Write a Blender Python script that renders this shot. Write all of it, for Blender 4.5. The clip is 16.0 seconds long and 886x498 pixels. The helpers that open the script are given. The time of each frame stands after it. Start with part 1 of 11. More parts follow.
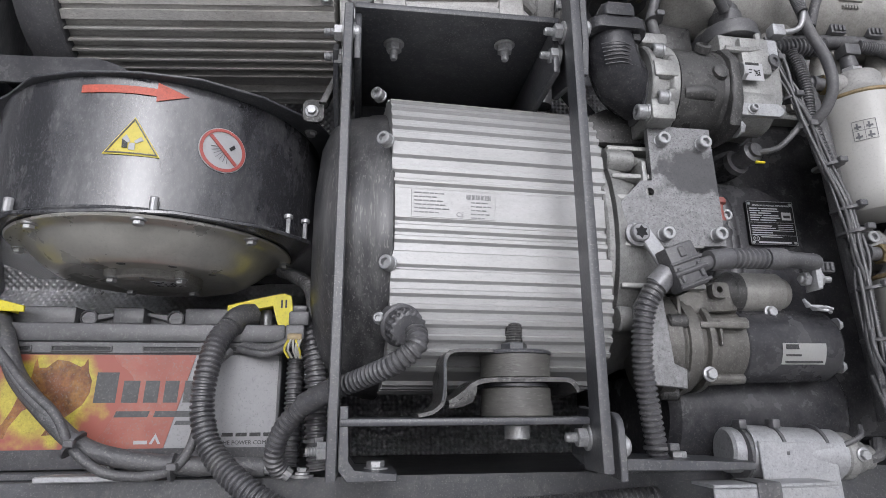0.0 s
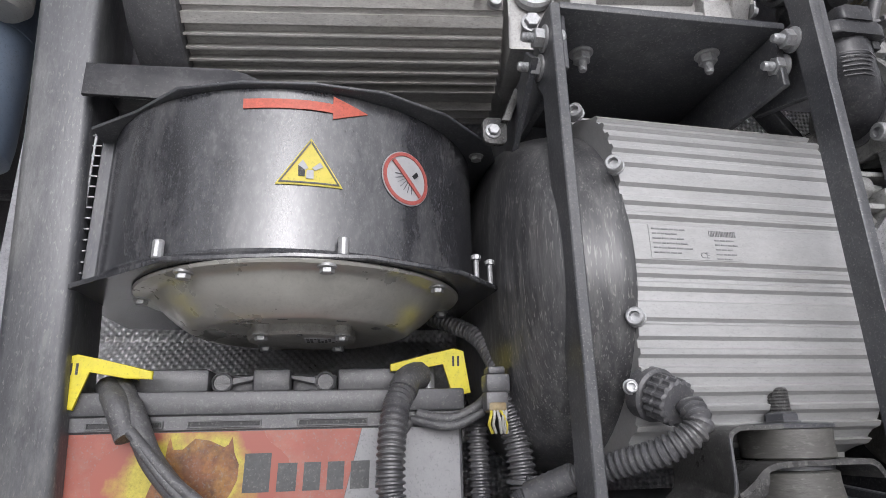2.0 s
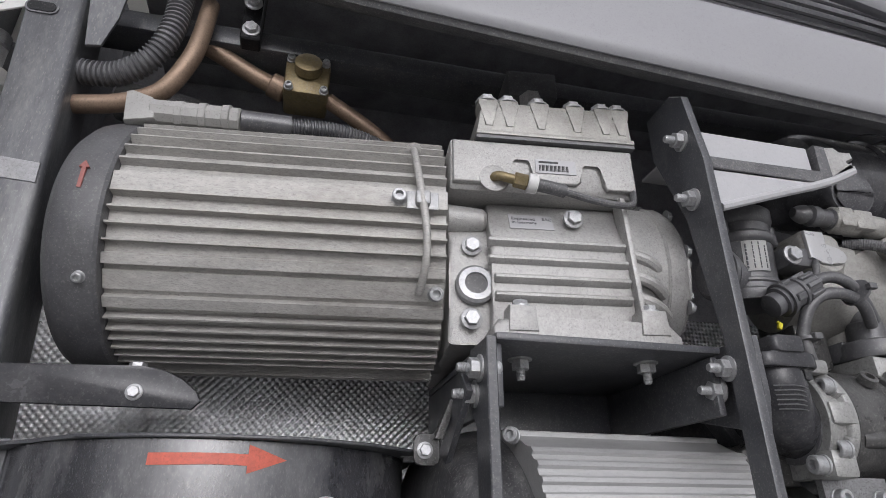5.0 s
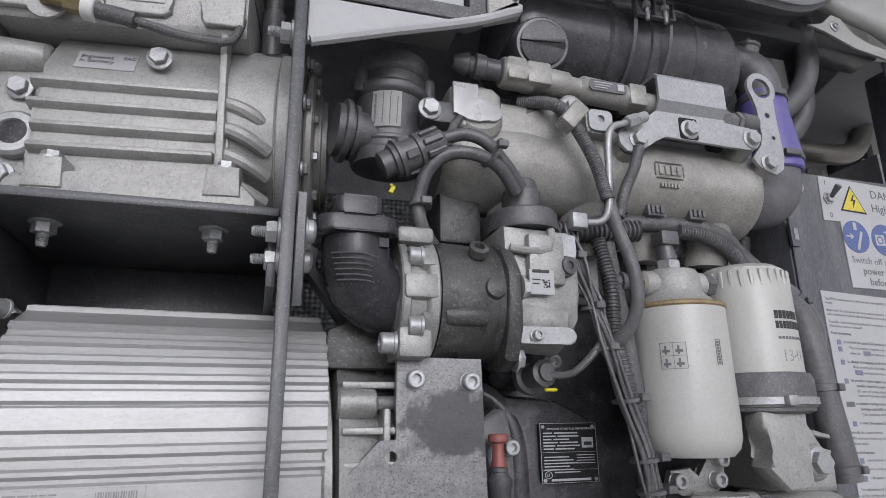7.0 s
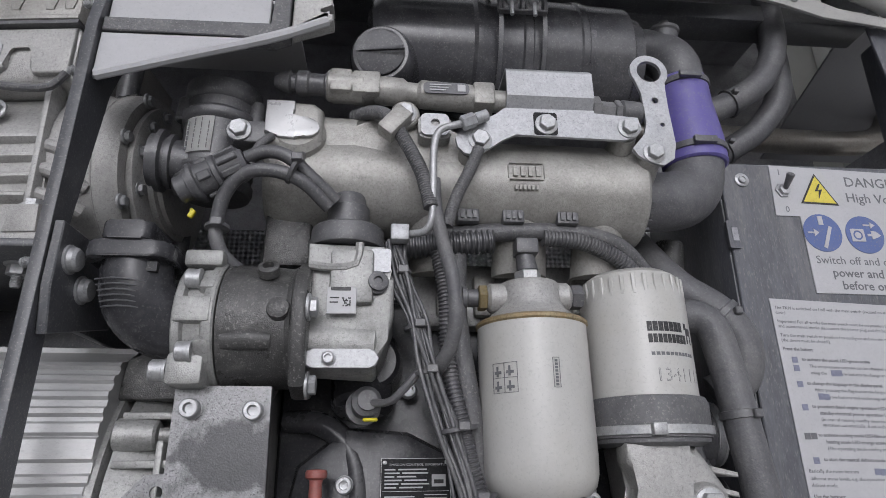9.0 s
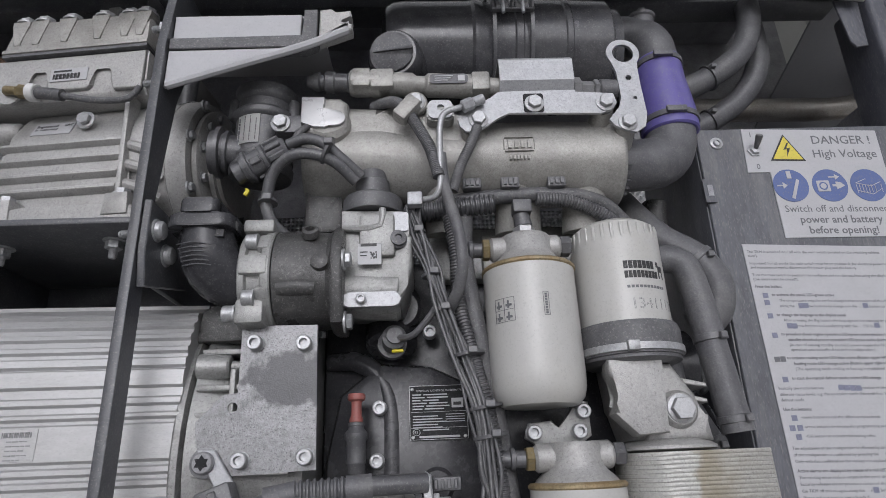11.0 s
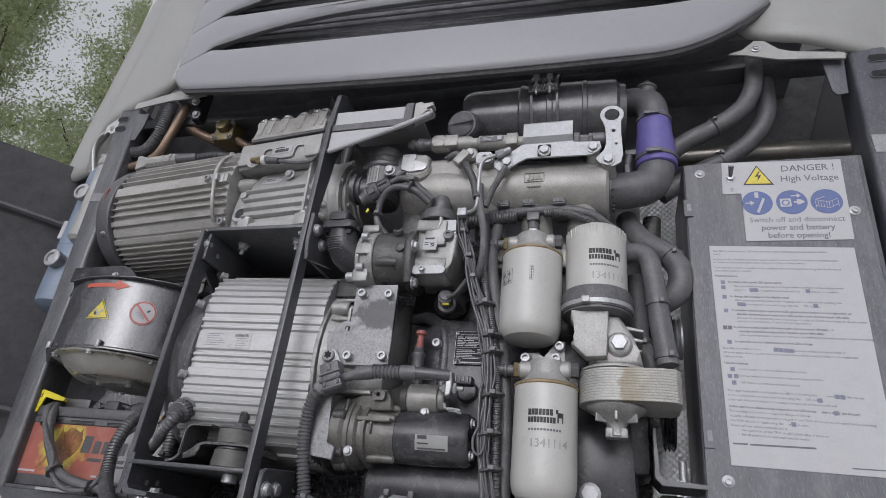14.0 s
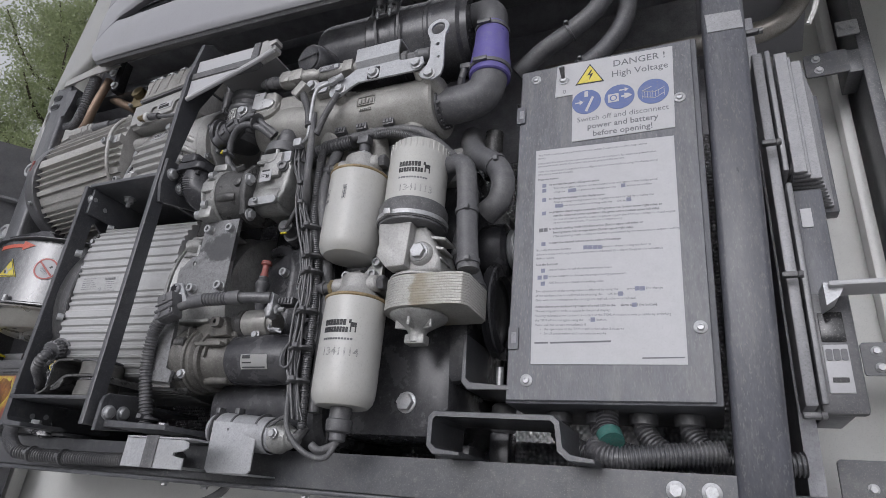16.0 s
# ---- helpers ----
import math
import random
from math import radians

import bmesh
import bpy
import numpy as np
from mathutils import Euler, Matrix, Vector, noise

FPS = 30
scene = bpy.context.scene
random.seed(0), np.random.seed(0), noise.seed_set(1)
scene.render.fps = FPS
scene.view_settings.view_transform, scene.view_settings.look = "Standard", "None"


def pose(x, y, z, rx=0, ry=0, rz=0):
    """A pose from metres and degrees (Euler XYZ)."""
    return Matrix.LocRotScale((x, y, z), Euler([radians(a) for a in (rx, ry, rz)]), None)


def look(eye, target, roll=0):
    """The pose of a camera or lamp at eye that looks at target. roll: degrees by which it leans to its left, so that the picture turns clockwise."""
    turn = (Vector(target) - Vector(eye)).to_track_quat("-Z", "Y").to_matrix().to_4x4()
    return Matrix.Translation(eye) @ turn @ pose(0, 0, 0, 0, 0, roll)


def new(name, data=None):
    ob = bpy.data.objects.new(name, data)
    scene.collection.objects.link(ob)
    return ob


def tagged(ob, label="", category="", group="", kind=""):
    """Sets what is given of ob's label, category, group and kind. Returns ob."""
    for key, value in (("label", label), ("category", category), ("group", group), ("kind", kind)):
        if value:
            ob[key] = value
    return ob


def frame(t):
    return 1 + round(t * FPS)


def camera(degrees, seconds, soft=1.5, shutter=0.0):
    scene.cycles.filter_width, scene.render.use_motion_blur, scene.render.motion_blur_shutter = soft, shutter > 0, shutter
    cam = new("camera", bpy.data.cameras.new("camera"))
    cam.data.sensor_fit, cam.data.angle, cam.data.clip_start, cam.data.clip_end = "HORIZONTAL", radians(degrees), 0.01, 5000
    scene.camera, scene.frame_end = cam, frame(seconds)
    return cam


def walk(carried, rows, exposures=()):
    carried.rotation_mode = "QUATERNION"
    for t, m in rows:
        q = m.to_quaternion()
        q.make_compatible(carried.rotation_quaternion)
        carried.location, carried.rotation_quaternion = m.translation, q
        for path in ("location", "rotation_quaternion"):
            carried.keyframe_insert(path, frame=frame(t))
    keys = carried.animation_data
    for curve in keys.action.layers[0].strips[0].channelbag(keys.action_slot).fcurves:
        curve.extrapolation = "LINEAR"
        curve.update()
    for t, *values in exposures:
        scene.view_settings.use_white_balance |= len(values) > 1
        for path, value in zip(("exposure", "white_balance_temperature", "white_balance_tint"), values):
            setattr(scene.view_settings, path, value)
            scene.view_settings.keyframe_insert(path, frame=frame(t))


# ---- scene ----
cam = camera(73.3, 16.0, soft=0.5)
PATH = [
    (0, (0.046, 0.014, 1.616), (0.307, 1.927, 2.138), -0.4),
    (0.5, (-0.029, 0.103, 1.614), (0.143, 2.035, 2.103), -1.4),
    (1, (-0.079, 0.176, 1.617), (0.031, 2.118, 2.081), -2.0),
    (1.5, (-0.131, 0.168, 1.644), (0.107, 2.118, 2.023), -1.2),
    (2, (-0.162, 0.15, 1.672), (0.166, 2.032, 2.263), -1.5),
    (2.5, (-0.166, 0.136, 1.698), (0.2, 1.972, 2.403), -3.0),
    (3, (-0.183, 0.104, 1.707), (0.027, 1.754, 2.817), -2.8),
    (3.2, (-0.186, 0.101, 1.709), (0.014, 1.727, 2.857), -2.0),
    (5.3, (-0.12, 0.089, 1.907), (0.334, 1.857, 2.723), -0.2),
    (5.5, (-0.081, 0.098, 1.908), (0.367, 1.867, 2.727), -0.0),
    (6, (0.003, 0.098, 1.901), (0.402, 1.885, 2.706), 0.2),
    (6.5, (0.129, 0.11, 1.889), (0.674, 1.911, 2.564), -0.9),
    (7, (0.254, 0.099, 1.88), (0.815, 1.938, 2.433), -0.7),
    (7.5, (0.341, 0.1, 1.869), (0.717, 1.985, 2.423), 0.2),
    (8, (0.443, 0.097, 1.869), (0.77, 1.98, 2.457), -0.5),
    (8.5, (0.516, 0.096, 1.866), (0.732, 1.962, 2.553), -0.6),
    (8.7, (0.528, 0.096, 1.866), (0.721, 1.963, 2.559), -0.4),
    (10.8, (0.555, -0.006, 1.808), (0.649, 1.863, 2.513), -3.2),
    (11, (0.555, -0.005, 1.785), (0.622, 1.869, 2.481), -2.4),
    (11.5, (0.526, -0.015, 1.75), (0.636, 1.86, 2.439), -0.5),
    (12, (0.521, -0.039, 1.711), (0.661, 1.841, 2.378), 0.3),
    (12.5, (0.529, -0.084, 1.677), (0.565, 1.776, 2.413), 0.6),
    (13, (0.61, -0.153, 1.629), (0.401, 1.667, 2.43), 3.0),
    (13.5, (0.706, -0.221, 1.59), (0.364, 1.571, 2.409), 4.6),
    (14, (0.813, -0.286, 1.533), (0.249, 1.414, 2.424), 6.8),
    (14.5, (0.937, -0.35, 1.519), (0.257, 1.326, 2.374), 6.4),
    (15, (1.05, -0.311, 1.502), (0.319, 1.342, 2.357), 5.7),
    (15.5, (1.156, -0.222, 1.491), (0.367, 1.409, 2.338), 7.6),
    (16, (1.194, -0.123, 1.488), (0.413, 1.541, 2.276), 5.1),
]
EXPOSURES = [(t, e, k + 250, 14) for t, e, k in ((0.0, 0.36, 5850), (1.0, 0.46, 5950), (1.8, 0.55, 5950), (2.5, 0.5, 5950), (3.2, 0.32, 5950), (5.5, 0.25, 5950), (7.0, 0.15, 5850), (11.0, 0.02, 5850), (14.5, 0.05, 5850), (16.0, 0.08, 5850))]
walk(cam, [(t, look(eye, target, roll)) for t, eye, target, roll in PATH], EXPOSURES)

# ---- world and light ----
world = bpy.data.worlds.new("overcast_world")
scene.world = world
world.use_nodes = True
wn, wl = world.node_tree.nodes, world.node_tree.links
sky = wn.new("ShaderNodeTexSky")
sky.sky_type, sky.sun_disc = "NISHITA", False
sky.sun_elevation, sky.sun_rotation = radians(17), radians(184)
sky.dust_density, sky.air_density, sky.altitude = 6.0, 1.0, 50
pale = wn.new("ShaderNodeHueSaturation")
pale.inputs["Saturation"].default_value = 0.12
wl.new(sky.outputs[0], pale.inputs["Color"])
veil = wn.new("ShaderNodeMix")
veil.data_type = "RGBA"
veil.inputs["Factor"].default_value = 0.55
veil.inputs["B"].default_value = (4.4, 4.37, 4.3, 1)
wl.new(pale.outputs[0], veil.inputs["A"])
wl.new(veil.outputs["Result"], wn["Background"].inputs["Color"])
wn["Background"].inputs["Strength"].default_value = 0.15
sun = new("sun", bpy.data.lights.new("sun", "SUN"))
sun.data.energy, sun.data.angle, sun.data.color = 0.55, radians(70), (1.0, 0.98, 0.95)
sun.matrix_world = look((0.6, -9, 4.97), (0.4, 0.7, 2.0))

# ---- helpers of this scene ----
ORG = {}


def thing(name, at, label, category, group="", kind=""):
    ob = new(name)
    ob.empty_display_size = 0.02
    ob.location = at
    ORG[ob] = Vector(at)
    return tagged(ob, label, category, group, kind)


def finish(bm, name, material, angle=35):
    me = bpy.data.meshes.new(name)
    bmesh.ops.recalc_face_normals(bm, faces=bm.faces[:])
    for f in bm.faces:
        f.smooth = True
    bm.to_mesh(me)
    bm.free()
    me.set_sharp_from_angle(angle=radians(angle))
    if isinstance(material, (list, tuple)):
        for m in material:
            me.materials.append(m)
    elif material:
        me.materials.append(material)
    return me


def part(name, bm, material, parent, label="", angle=35):
    """Links a bmesh in world coordinates as one mesh under a thing or a part."""
    org = ORG[parent]
    bmesh.ops.translate(bm, verts=bm.verts[:], vec=-org)
    ob = new(name, finish(bm, name, material, angle))
    ob.parent = parent
    ORG[ob] = org
    if label:
        ob["label"] = label
    return ob


def solid(name, bm, material, label, category, kind="", group="", angle=35, at=None):
    """A thing that is one mesh of its own."""
    if at is None:
        c = [v.co for v in bm.verts]
        at = Vector(((min(v.x for v in c) + max(v.x for v in c)) / 2, (min(v.y for v in c) + max(v.y for v in c)) / 2, min(v.z for v in c)))
    at = Vector(at)
    bmesh.ops.translate(bm, verts=bm.verts[:], vec=-at)
    ob = new(name, finish(bm, name, material, angle))
    ob.location = at
    ORG[ob] = at
    return tagged(ob, label, category, group, kind)


def place(name, me, m, parent, label=""):
    """A part that shares a mesh; m is its pose in the world."""
    ob = new(name, me)
    ob.parent = parent
    ob.matrix_local = Matrix.Translation(-ORG[parent]) @ m
    ORG[ob] = ORG[parent]
    if label:
        ob["label"] = label
    return ob


def turn(ob, x, y, degrees):
    """Turns a whole thing about an upright axis through (x, y)."""
    pivot = Vector((x, y, 0))
    ob.matrix_world = Matrix.Translation(pivot) @ Matrix.Rotation(radians(degrees), 4, "Z") @ Matrix.Translation(ORG[ob] - pivot)


def facing(p, d, up=(0, 0, 1)):
    """A pose at p whose z axis points along d."""
    d = Vector(d).normalized()
    return Matrix.Translation(p) @ d.to_track_quat("Z", "Y").to_matrix().to_4x4()


def box(bm, x0, x1, y0, y1, z0, z1, bev=0.0, seg=2, m=None):
    r = bmesh.ops.create_cube(bm, size=1)["verts"]
    for v in r:
        v.co = Vector((x0 + (v.co.x + 0.5) * (x1 - x0), y0 + (v.co.y + 0.5) * (y1 - y0), z0 + (v.co.z + 0.5) * (z1 - z0)))
    if bev:
        e = list({e for v in r for e in v.link_edges})
        r2 = bmesh.ops.bevel(bm, geom=e, offset=bev, segments=seg, affect="EDGES", profile=0.5)
        r = list({v for f in r2["faces"] for v in f.verts} | {v for v in r if v.is_valid})
    if m is not None:
        bmesh.ops.transform(bm, matrix=m, verts=r)
    return r


def lathe(bm, base, d, profile, n=32, close=True, squash=None):
    """Turns (radius, height) pairs round the axis d through base."""
    m = facing(base, d)
    rings = []
    for r, h in profile:
        if r <= 1e-6:
            rings.append([bm.verts.new(m @ Vector((0, 0, h)))])
        else:
            rings.append([bm.verts.new(m @ Vector((r * math.cos(2 * math.pi * i / n), r * math.sin(2 * math.pi * i / n), h))) for i in range(n)])
    for a, b in zip(rings, rings[1:]):
        for i in range(n):
            j = (i + 1) % n
            if len(a) == 1 and len(b) == 1:
                continue
            if len(a) == 1:
                bm.faces.new((a[0], b[i], b[j]))
            elif len(b) == 1:
                bm.faces.new((a[i], a[j], b[0]))
            else:
                bm.faces.new((a[i], a[j], b[j], b[i]))
    if close:
        for ring in (rings[0], rings[-1]):
            if len(ring) > 2:
                bm.faces.new(ring)
    return [v for ring in rings for v in ring]


def cyl(bm, p0, p1, r, r1=None, n=24, bev=0.0):
    d = Vector(p1) - Vector(p0)
    h = d.length
    r1 = r if r1 is None else r1
    if bev:
        return lathe(bm, p0, d, [(r - bev, 0), (r, bev), (r1, h - bev), (r1 - bev, h)], n)
    return lathe(bm, p0, d, [(r, 0), (r1, h)], n)


def curve_points(pts, n):
    """n points evenly along a smooth line through pts."""
    P = [Vector(p) for p in pts]
    if len(P) == 2:
        P.insert(1, (P[0] + P[1]) / 2)
    P = [P[0] * 2 - P[1]] + P + [P[-1] * 2 - P[-2]]
    dense = []
    for i in range(1, len(P) - 2):
        a, b, c, d = P[i - 1:i + 3]
        for k in range(24):
            t = k / 24
            dense.append(0.5 * ((2 * b) + (c - a) * t + (2 * a - 5 * b + 4 * c - d) * t * t + (3 * b - a - 3 * c + d) * t ** 3))
    dense.append(P[-2])
    run = [0]
    for a, b in zip(dense, dense[1:]):
        run.append(run[-1] + (b - a).length)
    out, j = [], 0
    for i in range(n):
        s = run[-1] * i / (n - 1)
        while j < len(run) - 2 and run[j + 1] < s:
            j += 1
        f = (s - run[j]) / max(run[j + 1] - run[j], 1e-9)
        out.append(dense[j].lerp(dense[j + 1], min(f, 1)))
    return out, run[-1]


def sweep(bm, pts, radius, n=12, cap=True):
    """A tube round points; radius is a number or one for each point."""
    rings, up = [], None
    for i, p in enumerate(pts):
        d = (pts[min(i + 1, len(pts) - 1)] - pts[max(i - 1, 0)]).normalized()
        if up is None:
            up = d.orthogonal().normalized()
        up = (up - d * up.dot(d)).normalized()
        side = d.cross(up)
        r = radius[i] if isinstance(radius, (list, tuple)) else radius
        rings.append([bm.verts.new(p + r * (math.cos(2 * math.pi * k / n) * up + math.sin(2 * math.pi * k / n) * side)) for k in range(n)])
    for a, b in zip(rings, rings[1:]):
        for k in range(n):
            bm.faces.new((a[k], a[(k + 1) % n], b[(k + 1) % n], b[k]))
    if cap:
        bm.faces.new(rings[0]), bm.faces.new(rings[-1])


def tube(bm, pts, r, n=14, step=0.008):
    _, length = curve_points(pts, 4)
    p, _ = curve_points(pts, max(6, int(length / step)))
    sweep(bm, p, r, n)


def conduit(bm, pts, r, pitch=0.0056, n=14, depth=0.19):
    """A corrugated conduit."""
    _, length = curve_points(pts, 4)
    k = max(4, int(length / pitch))
    p, _ = curve_points(pts, 4 * k + 1)
    wave = (1.0, 1.0, 1 - depth, 1 - depth)
    sweep(bm, p, [r * wave[i % 4] for i in range(len(p))], n)


def slab(bm, poly, a, b, axis="y", bev=0.0, seg=2):
    """Extrudes a polygon between a and b along an axis; its points are the two other coordinates in order x, y, z."""
    def at(p, v):
        return {"y": (p[0], v, p[1]), "x": (v, p[0], p[1]), "z": (p[0], p[1], v)}[axis]
    lo, hi = [bm.verts.new(at(p, a)) for p in poly], [bm.verts.new(at(p, b)) for p in poly]
    faces = [bm.faces.new(lo), bm.faces.new(hi[::-1])]
    n = len(poly)
    for i in range(n):
        faces.append(bm.faces.new((lo[i], lo[(i + 1) % n], hi[(i + 1) % n], hi[i])))
    if bev:
        e = list(set(faces[0].edges) | set(faces[1].edges))
        bmesh.ops.bevel(bm, geom=e, offset=bev, segments=seg, affect="EDGES", profile=0.5)
    return faces


def rounded(x0, x1, z0, z1, r, n=5):
    out = []
    for cx, cz, a in ((x1 - r, z1 - r, 0), (x0 + r, z1 - r, 90), (x0 + r, z0 + r, 180), (x1 - r, z0 + r, 270)):
        out += [(cx + r * math.cos(radians(a + 90 * k / n)), cz + r * math.sin(radians(a + 90 * k / n))) for k in range(n + 1)]
    return out


def disc(cx, cz, r, n=28, a0=0):
    return [(cx + r * math.cos(radians(a0) + 2 * math.pi * k / n), cz + r * math.sin(radians(a0) + 2 * math.pi * k / n)) for k in range(n)]


def holed(bm, outer, holes, a, b, axis="y"):
    """A plate with round holes (x, z, r)."""
    tmp = bpy.data.curves.new("outline", "CURVE")
    tmp.dimensions, tmp.fill_mode, tmp.extrude = "2D", "BOTH", abs(b - a) / 2
    for loop in [outer] + [disc(x, z, r, 24) for x, z, r in holes]:
        s = tmp.splines.new("POLY")
        s.points.add(len(loop) - 1)
        for q, p in zip(s.points, loop):
            q.co = (p[0], p[1], 0, 1)
        s.use_cyclic_u = True
    ob = bpy.data.objects.new("outline", tmp)
    me = bpy.data.meshes.new_from_object(ob)
    mid = (a + b) / 2
    m = {"y": Matrix(((1, 0, 0, 0), (0, 0, -1, mid), (0, 1, 0, 0), (0, 0, 0, 1))), "x": Matrix(((0, 0, 1, mid), (1, 0, 0, 0), (0, 1, 0, 0), (0, 0, 0, 1))), "z": Matrix.Translation((0, 0, mid))}[axis]
    me.transform(m)
    bm.from_mesh(me)
    bmesh.ops.remove_doubles(bm, verts=bm.verts[:], dist=1e-5)
    bpy.data.objects.remove(ob), bpy.data.curves.remove(tmp), bpy.data.meshes.remove(me)


def words(bm, text, size, m, align="LEFT", depth=0.0002, bold=0.0):
    """Lettering in the built-in font; m puts its baseline (x right, y up, z out) into the world."""
    c = bpy.data.curves.new("lettering", "FONT")
    c.body, c.size, c.align_x, c.extrude, c.offset, c.resolution_u = text, size, align, depth, bold, 2
    ob = bpy.data.objects.new("lettering", c)
    me = bpy.data.meshes.new_from_object(ob)
    me.transform(m)
    bm.from_mesh(me)
    bpy.data.objects.remove(ob), bpy.data.curves.remove(c), bpy.data.meshes.remove(me)


FRONT = Matrix(((1, 0, 0, 0), (0, 0, -1, 0), (0, 1, 0, 0), (0, 0, 0, 1)))


def front(x, y, z):
    """A pose for flat work that faces -y: x right, y up, z towards the viewer."""
    return Matrix.Translation((x, y, z)) @ FRONT


# ---- materials ----
DUST = (0.23, 0.225, 0.215)


def mat(name, col, rough=0.5, metal=0.0, var=0.15, scale=25.0, bump=0.0, bscale=300.0, dirt=None, amount=0.5, dscale=6.0, rvar=0.15, coat=0.0, stretch=None, speck=0.3, sscale=420.0, spec=0.5, grain=0.19):
    m = bpy.data.materials.new(name)
    m.use_nodes = True
    n, l = m.node_tree.nodes, m.node_tree.links
    b = n["Principled BSDF"]
    b.inputs["Metallic"].default_value = metal
    b.inputs["Coat Weight"].default_value = coat
    b.inputs["Specular IOR Level"].default_value = spec
    co = n.new("ShaderNodeTexCoord")
    src = co.outputs["Object"]
    if stretch:
        mp = n.new("ShaderNodeMapping")
        mp.inputs["Scale"].default_value = stretch
        l.new(src, mp.inputs["Vector"])
        src = mp.outputs[0]
    info = n.new("ShaderNodeObjectInfo")
    n1 = n.new("ShaderNodeTexNoise")
    n1.inputs["Scale"].default_value, n1.inputs["Detail"].default_value, n1.inputs["Roughness"].default_value = scale, 5, 0.65
    l.new(src, n1.inputs["Vector"])
    r1 = n.new("ShaderNodeValToRGB")
    r1.color_ramp.elements[0].position, r1.color_ramp.elements[1].position = 0.3, 0.7
    r1.color_ramp.elements[0].color = (*[max(0, c * (1 - var)) for c in col], 1)
    r1.color_ramp.elements[1].color = (*[min(1, c * (1 + var)) for c in col], 1)
    l.new(n1.outputs["Fac"], r1.inputs["Fac"])
    out = r1.outputs["Color"]
    if dirt:
        n2 = n.new("ShaderNodeTexNoise")
        n2.inputs["Scale"].default_value, n2.inputs["Detail"].default_value, n2.inputs["Roughness"].default_value = dscale, 8, 0.72
        l.new(src, n2.inputs["Vector"])
        r2 = n.new("ShaderNodeValToRGB")
        r2.color_ramp.elements[0].position, r2.color_ramp.elements[1].position = 0.47, 0.7
        r2.color_ramp.elements[1].color = (amount, amount, amount, 1)
        l.new(n2.outputs["Fac"], r2.inputs["Fac"])
        mx = n.new("ShaderNodeMix")
        mx.data_type = "RGBA"
        mx.inputs["B"].default_value = (*dirt, 1)
        l.new(r2.outputs["Color"], mx.inputs["Factor"])
        l.new(out, mx.inputs["A"])
        out = mx.outputs["Result"]
    if speck:
        # fine flecks: pale dust on dark paint, dark grime on pale metal
        light = sum(col) / 3 < 0.2
        fleck = DUST if light else tuple(c * 0.42 for c in col)
        for size, lo, hi, much in ((sscale, 0.58, 0.65, min(0.95, speck * 1.2)), (sscale * 0.22, 0.55, 0.74, speck * 0.6)):
            n4 = n.new("ShaderNodeTexNoise")
            n4.inputs["Scale"].default_value, n4.inputs["Detail"].default_value, n4.inputs["Roughness"].default_value = size, 3, 0.6
            l.new(src, n4.inputs["Vector"])
            r4 = n.new("ShaderNodeValToRGB")
            r4.color_ramp.elements[0].position, r4.color_ramp.elements[1].position = lo, hi
            r4.color_ramp.elements[1].color = (much, much, much, 1)
            l.new(n4.outputs["Fac"], r4.inputs["Fac"])
            mx = n.new("ShaderNodeMix")
            mx.data_type = "RGBA"
            mx.inputs["B"].default_value = (*fleck, 1)
            l.new(r4.outputs["Color"], mx.inputs["Factor"])
            l.new(out, mx.inputs["A"])
            out = mx.outputs["Result"]
    # fine grain of wear and dust
    n5 = n.new("ShaderNodeTexNoise")
    n5.inputs["Scale"].default_value, n5.inputs["Detail"].default_value, n5.inputs["Roughness"].default_value = 330, 7, 0.75
    l.new(src, n5.inputs["Vector"])
    gr = n.new("ShaderNodeMapRange")
    gr.inputs["From Min"].default_value, gr.inputs["From Max"].default_value = 0.3, 0.7
    gr.inputs["To Min"].default_value, gr.inputs["To Max"].default_value = 1 - grain, 1 + grain
    l.new(n5.outputs["Fac"], gr.inputs["Value"])
    sc = n.new("ShaderNodeVectorMath")
    sc.operation = "SCALE"
    l.new(out, sc.inputs[0]), l.new(gr.outputs["Result"], sc.inputs["Scale"])
    l.new(sc.outputs[0], b.inputs["Base Color"])
    mr = n.new("ShaderNodeMapRange")
    mr.inputs["To Min"].default_value, mr.inputs["To Max"].default_value = max(0.03, rough - rvar), min(1, rough + rvar)
    l.new(n1.outputs["Fac"], mr.inputs["Value"])
    l.new(mr.outputs[0], b.inputs["Roughness"])
    if bump:
        n3 = n.new("ShaderNodeTexNoise")
        n3.inputs["Scale"].default_value, n3.inputs["Detail"].default_value = bscale, 4
        l.new(src, n3.inputs["Vector"])
        bp = n.new("ShaderNodeBump")
        bp.inputs["Strength"].default_value, bp.inputs["Distance"].default_value = bump, 0.002
        l.new(n3.outputs["Fac"], bp.inputs["Height"])
        l.new(bp.outputs[0], b.inputs["Normal"])
    return m


black_steel = mat("black_painted_steel", (0.058, 0.06, 0.068), 0.36, 0, 0.25, 30, 0.08, 500, DUST, 0.22, 12, spec=0.5, speck=0.4, sscale=500)
black_gloss = mat("black_fan_paint", (0.042, 0.043, 0.05), 0.22, 0, 0.35, 22, 0.06, 120, DUST, 0.3, 22, 0.07, 0.0, (1, 1, 0.45), 0.22, 800, 0.7)
dish_black = mat("streaked_black_plastic", (0.052, 0.052, 0.056), 0.36, 0, 0.3, 60, 0.1, 500, DUST, 0.35, 60, 0.1, 0, (1, 1, 0.1), 0.6, 600, 0.8)
for gloss, index in ((black_gloss, 1.75), (black_steel, 1.6)):
    gloss.node_tree.nodes["Principled BSDF"].inputs["IOR"].default_value = index
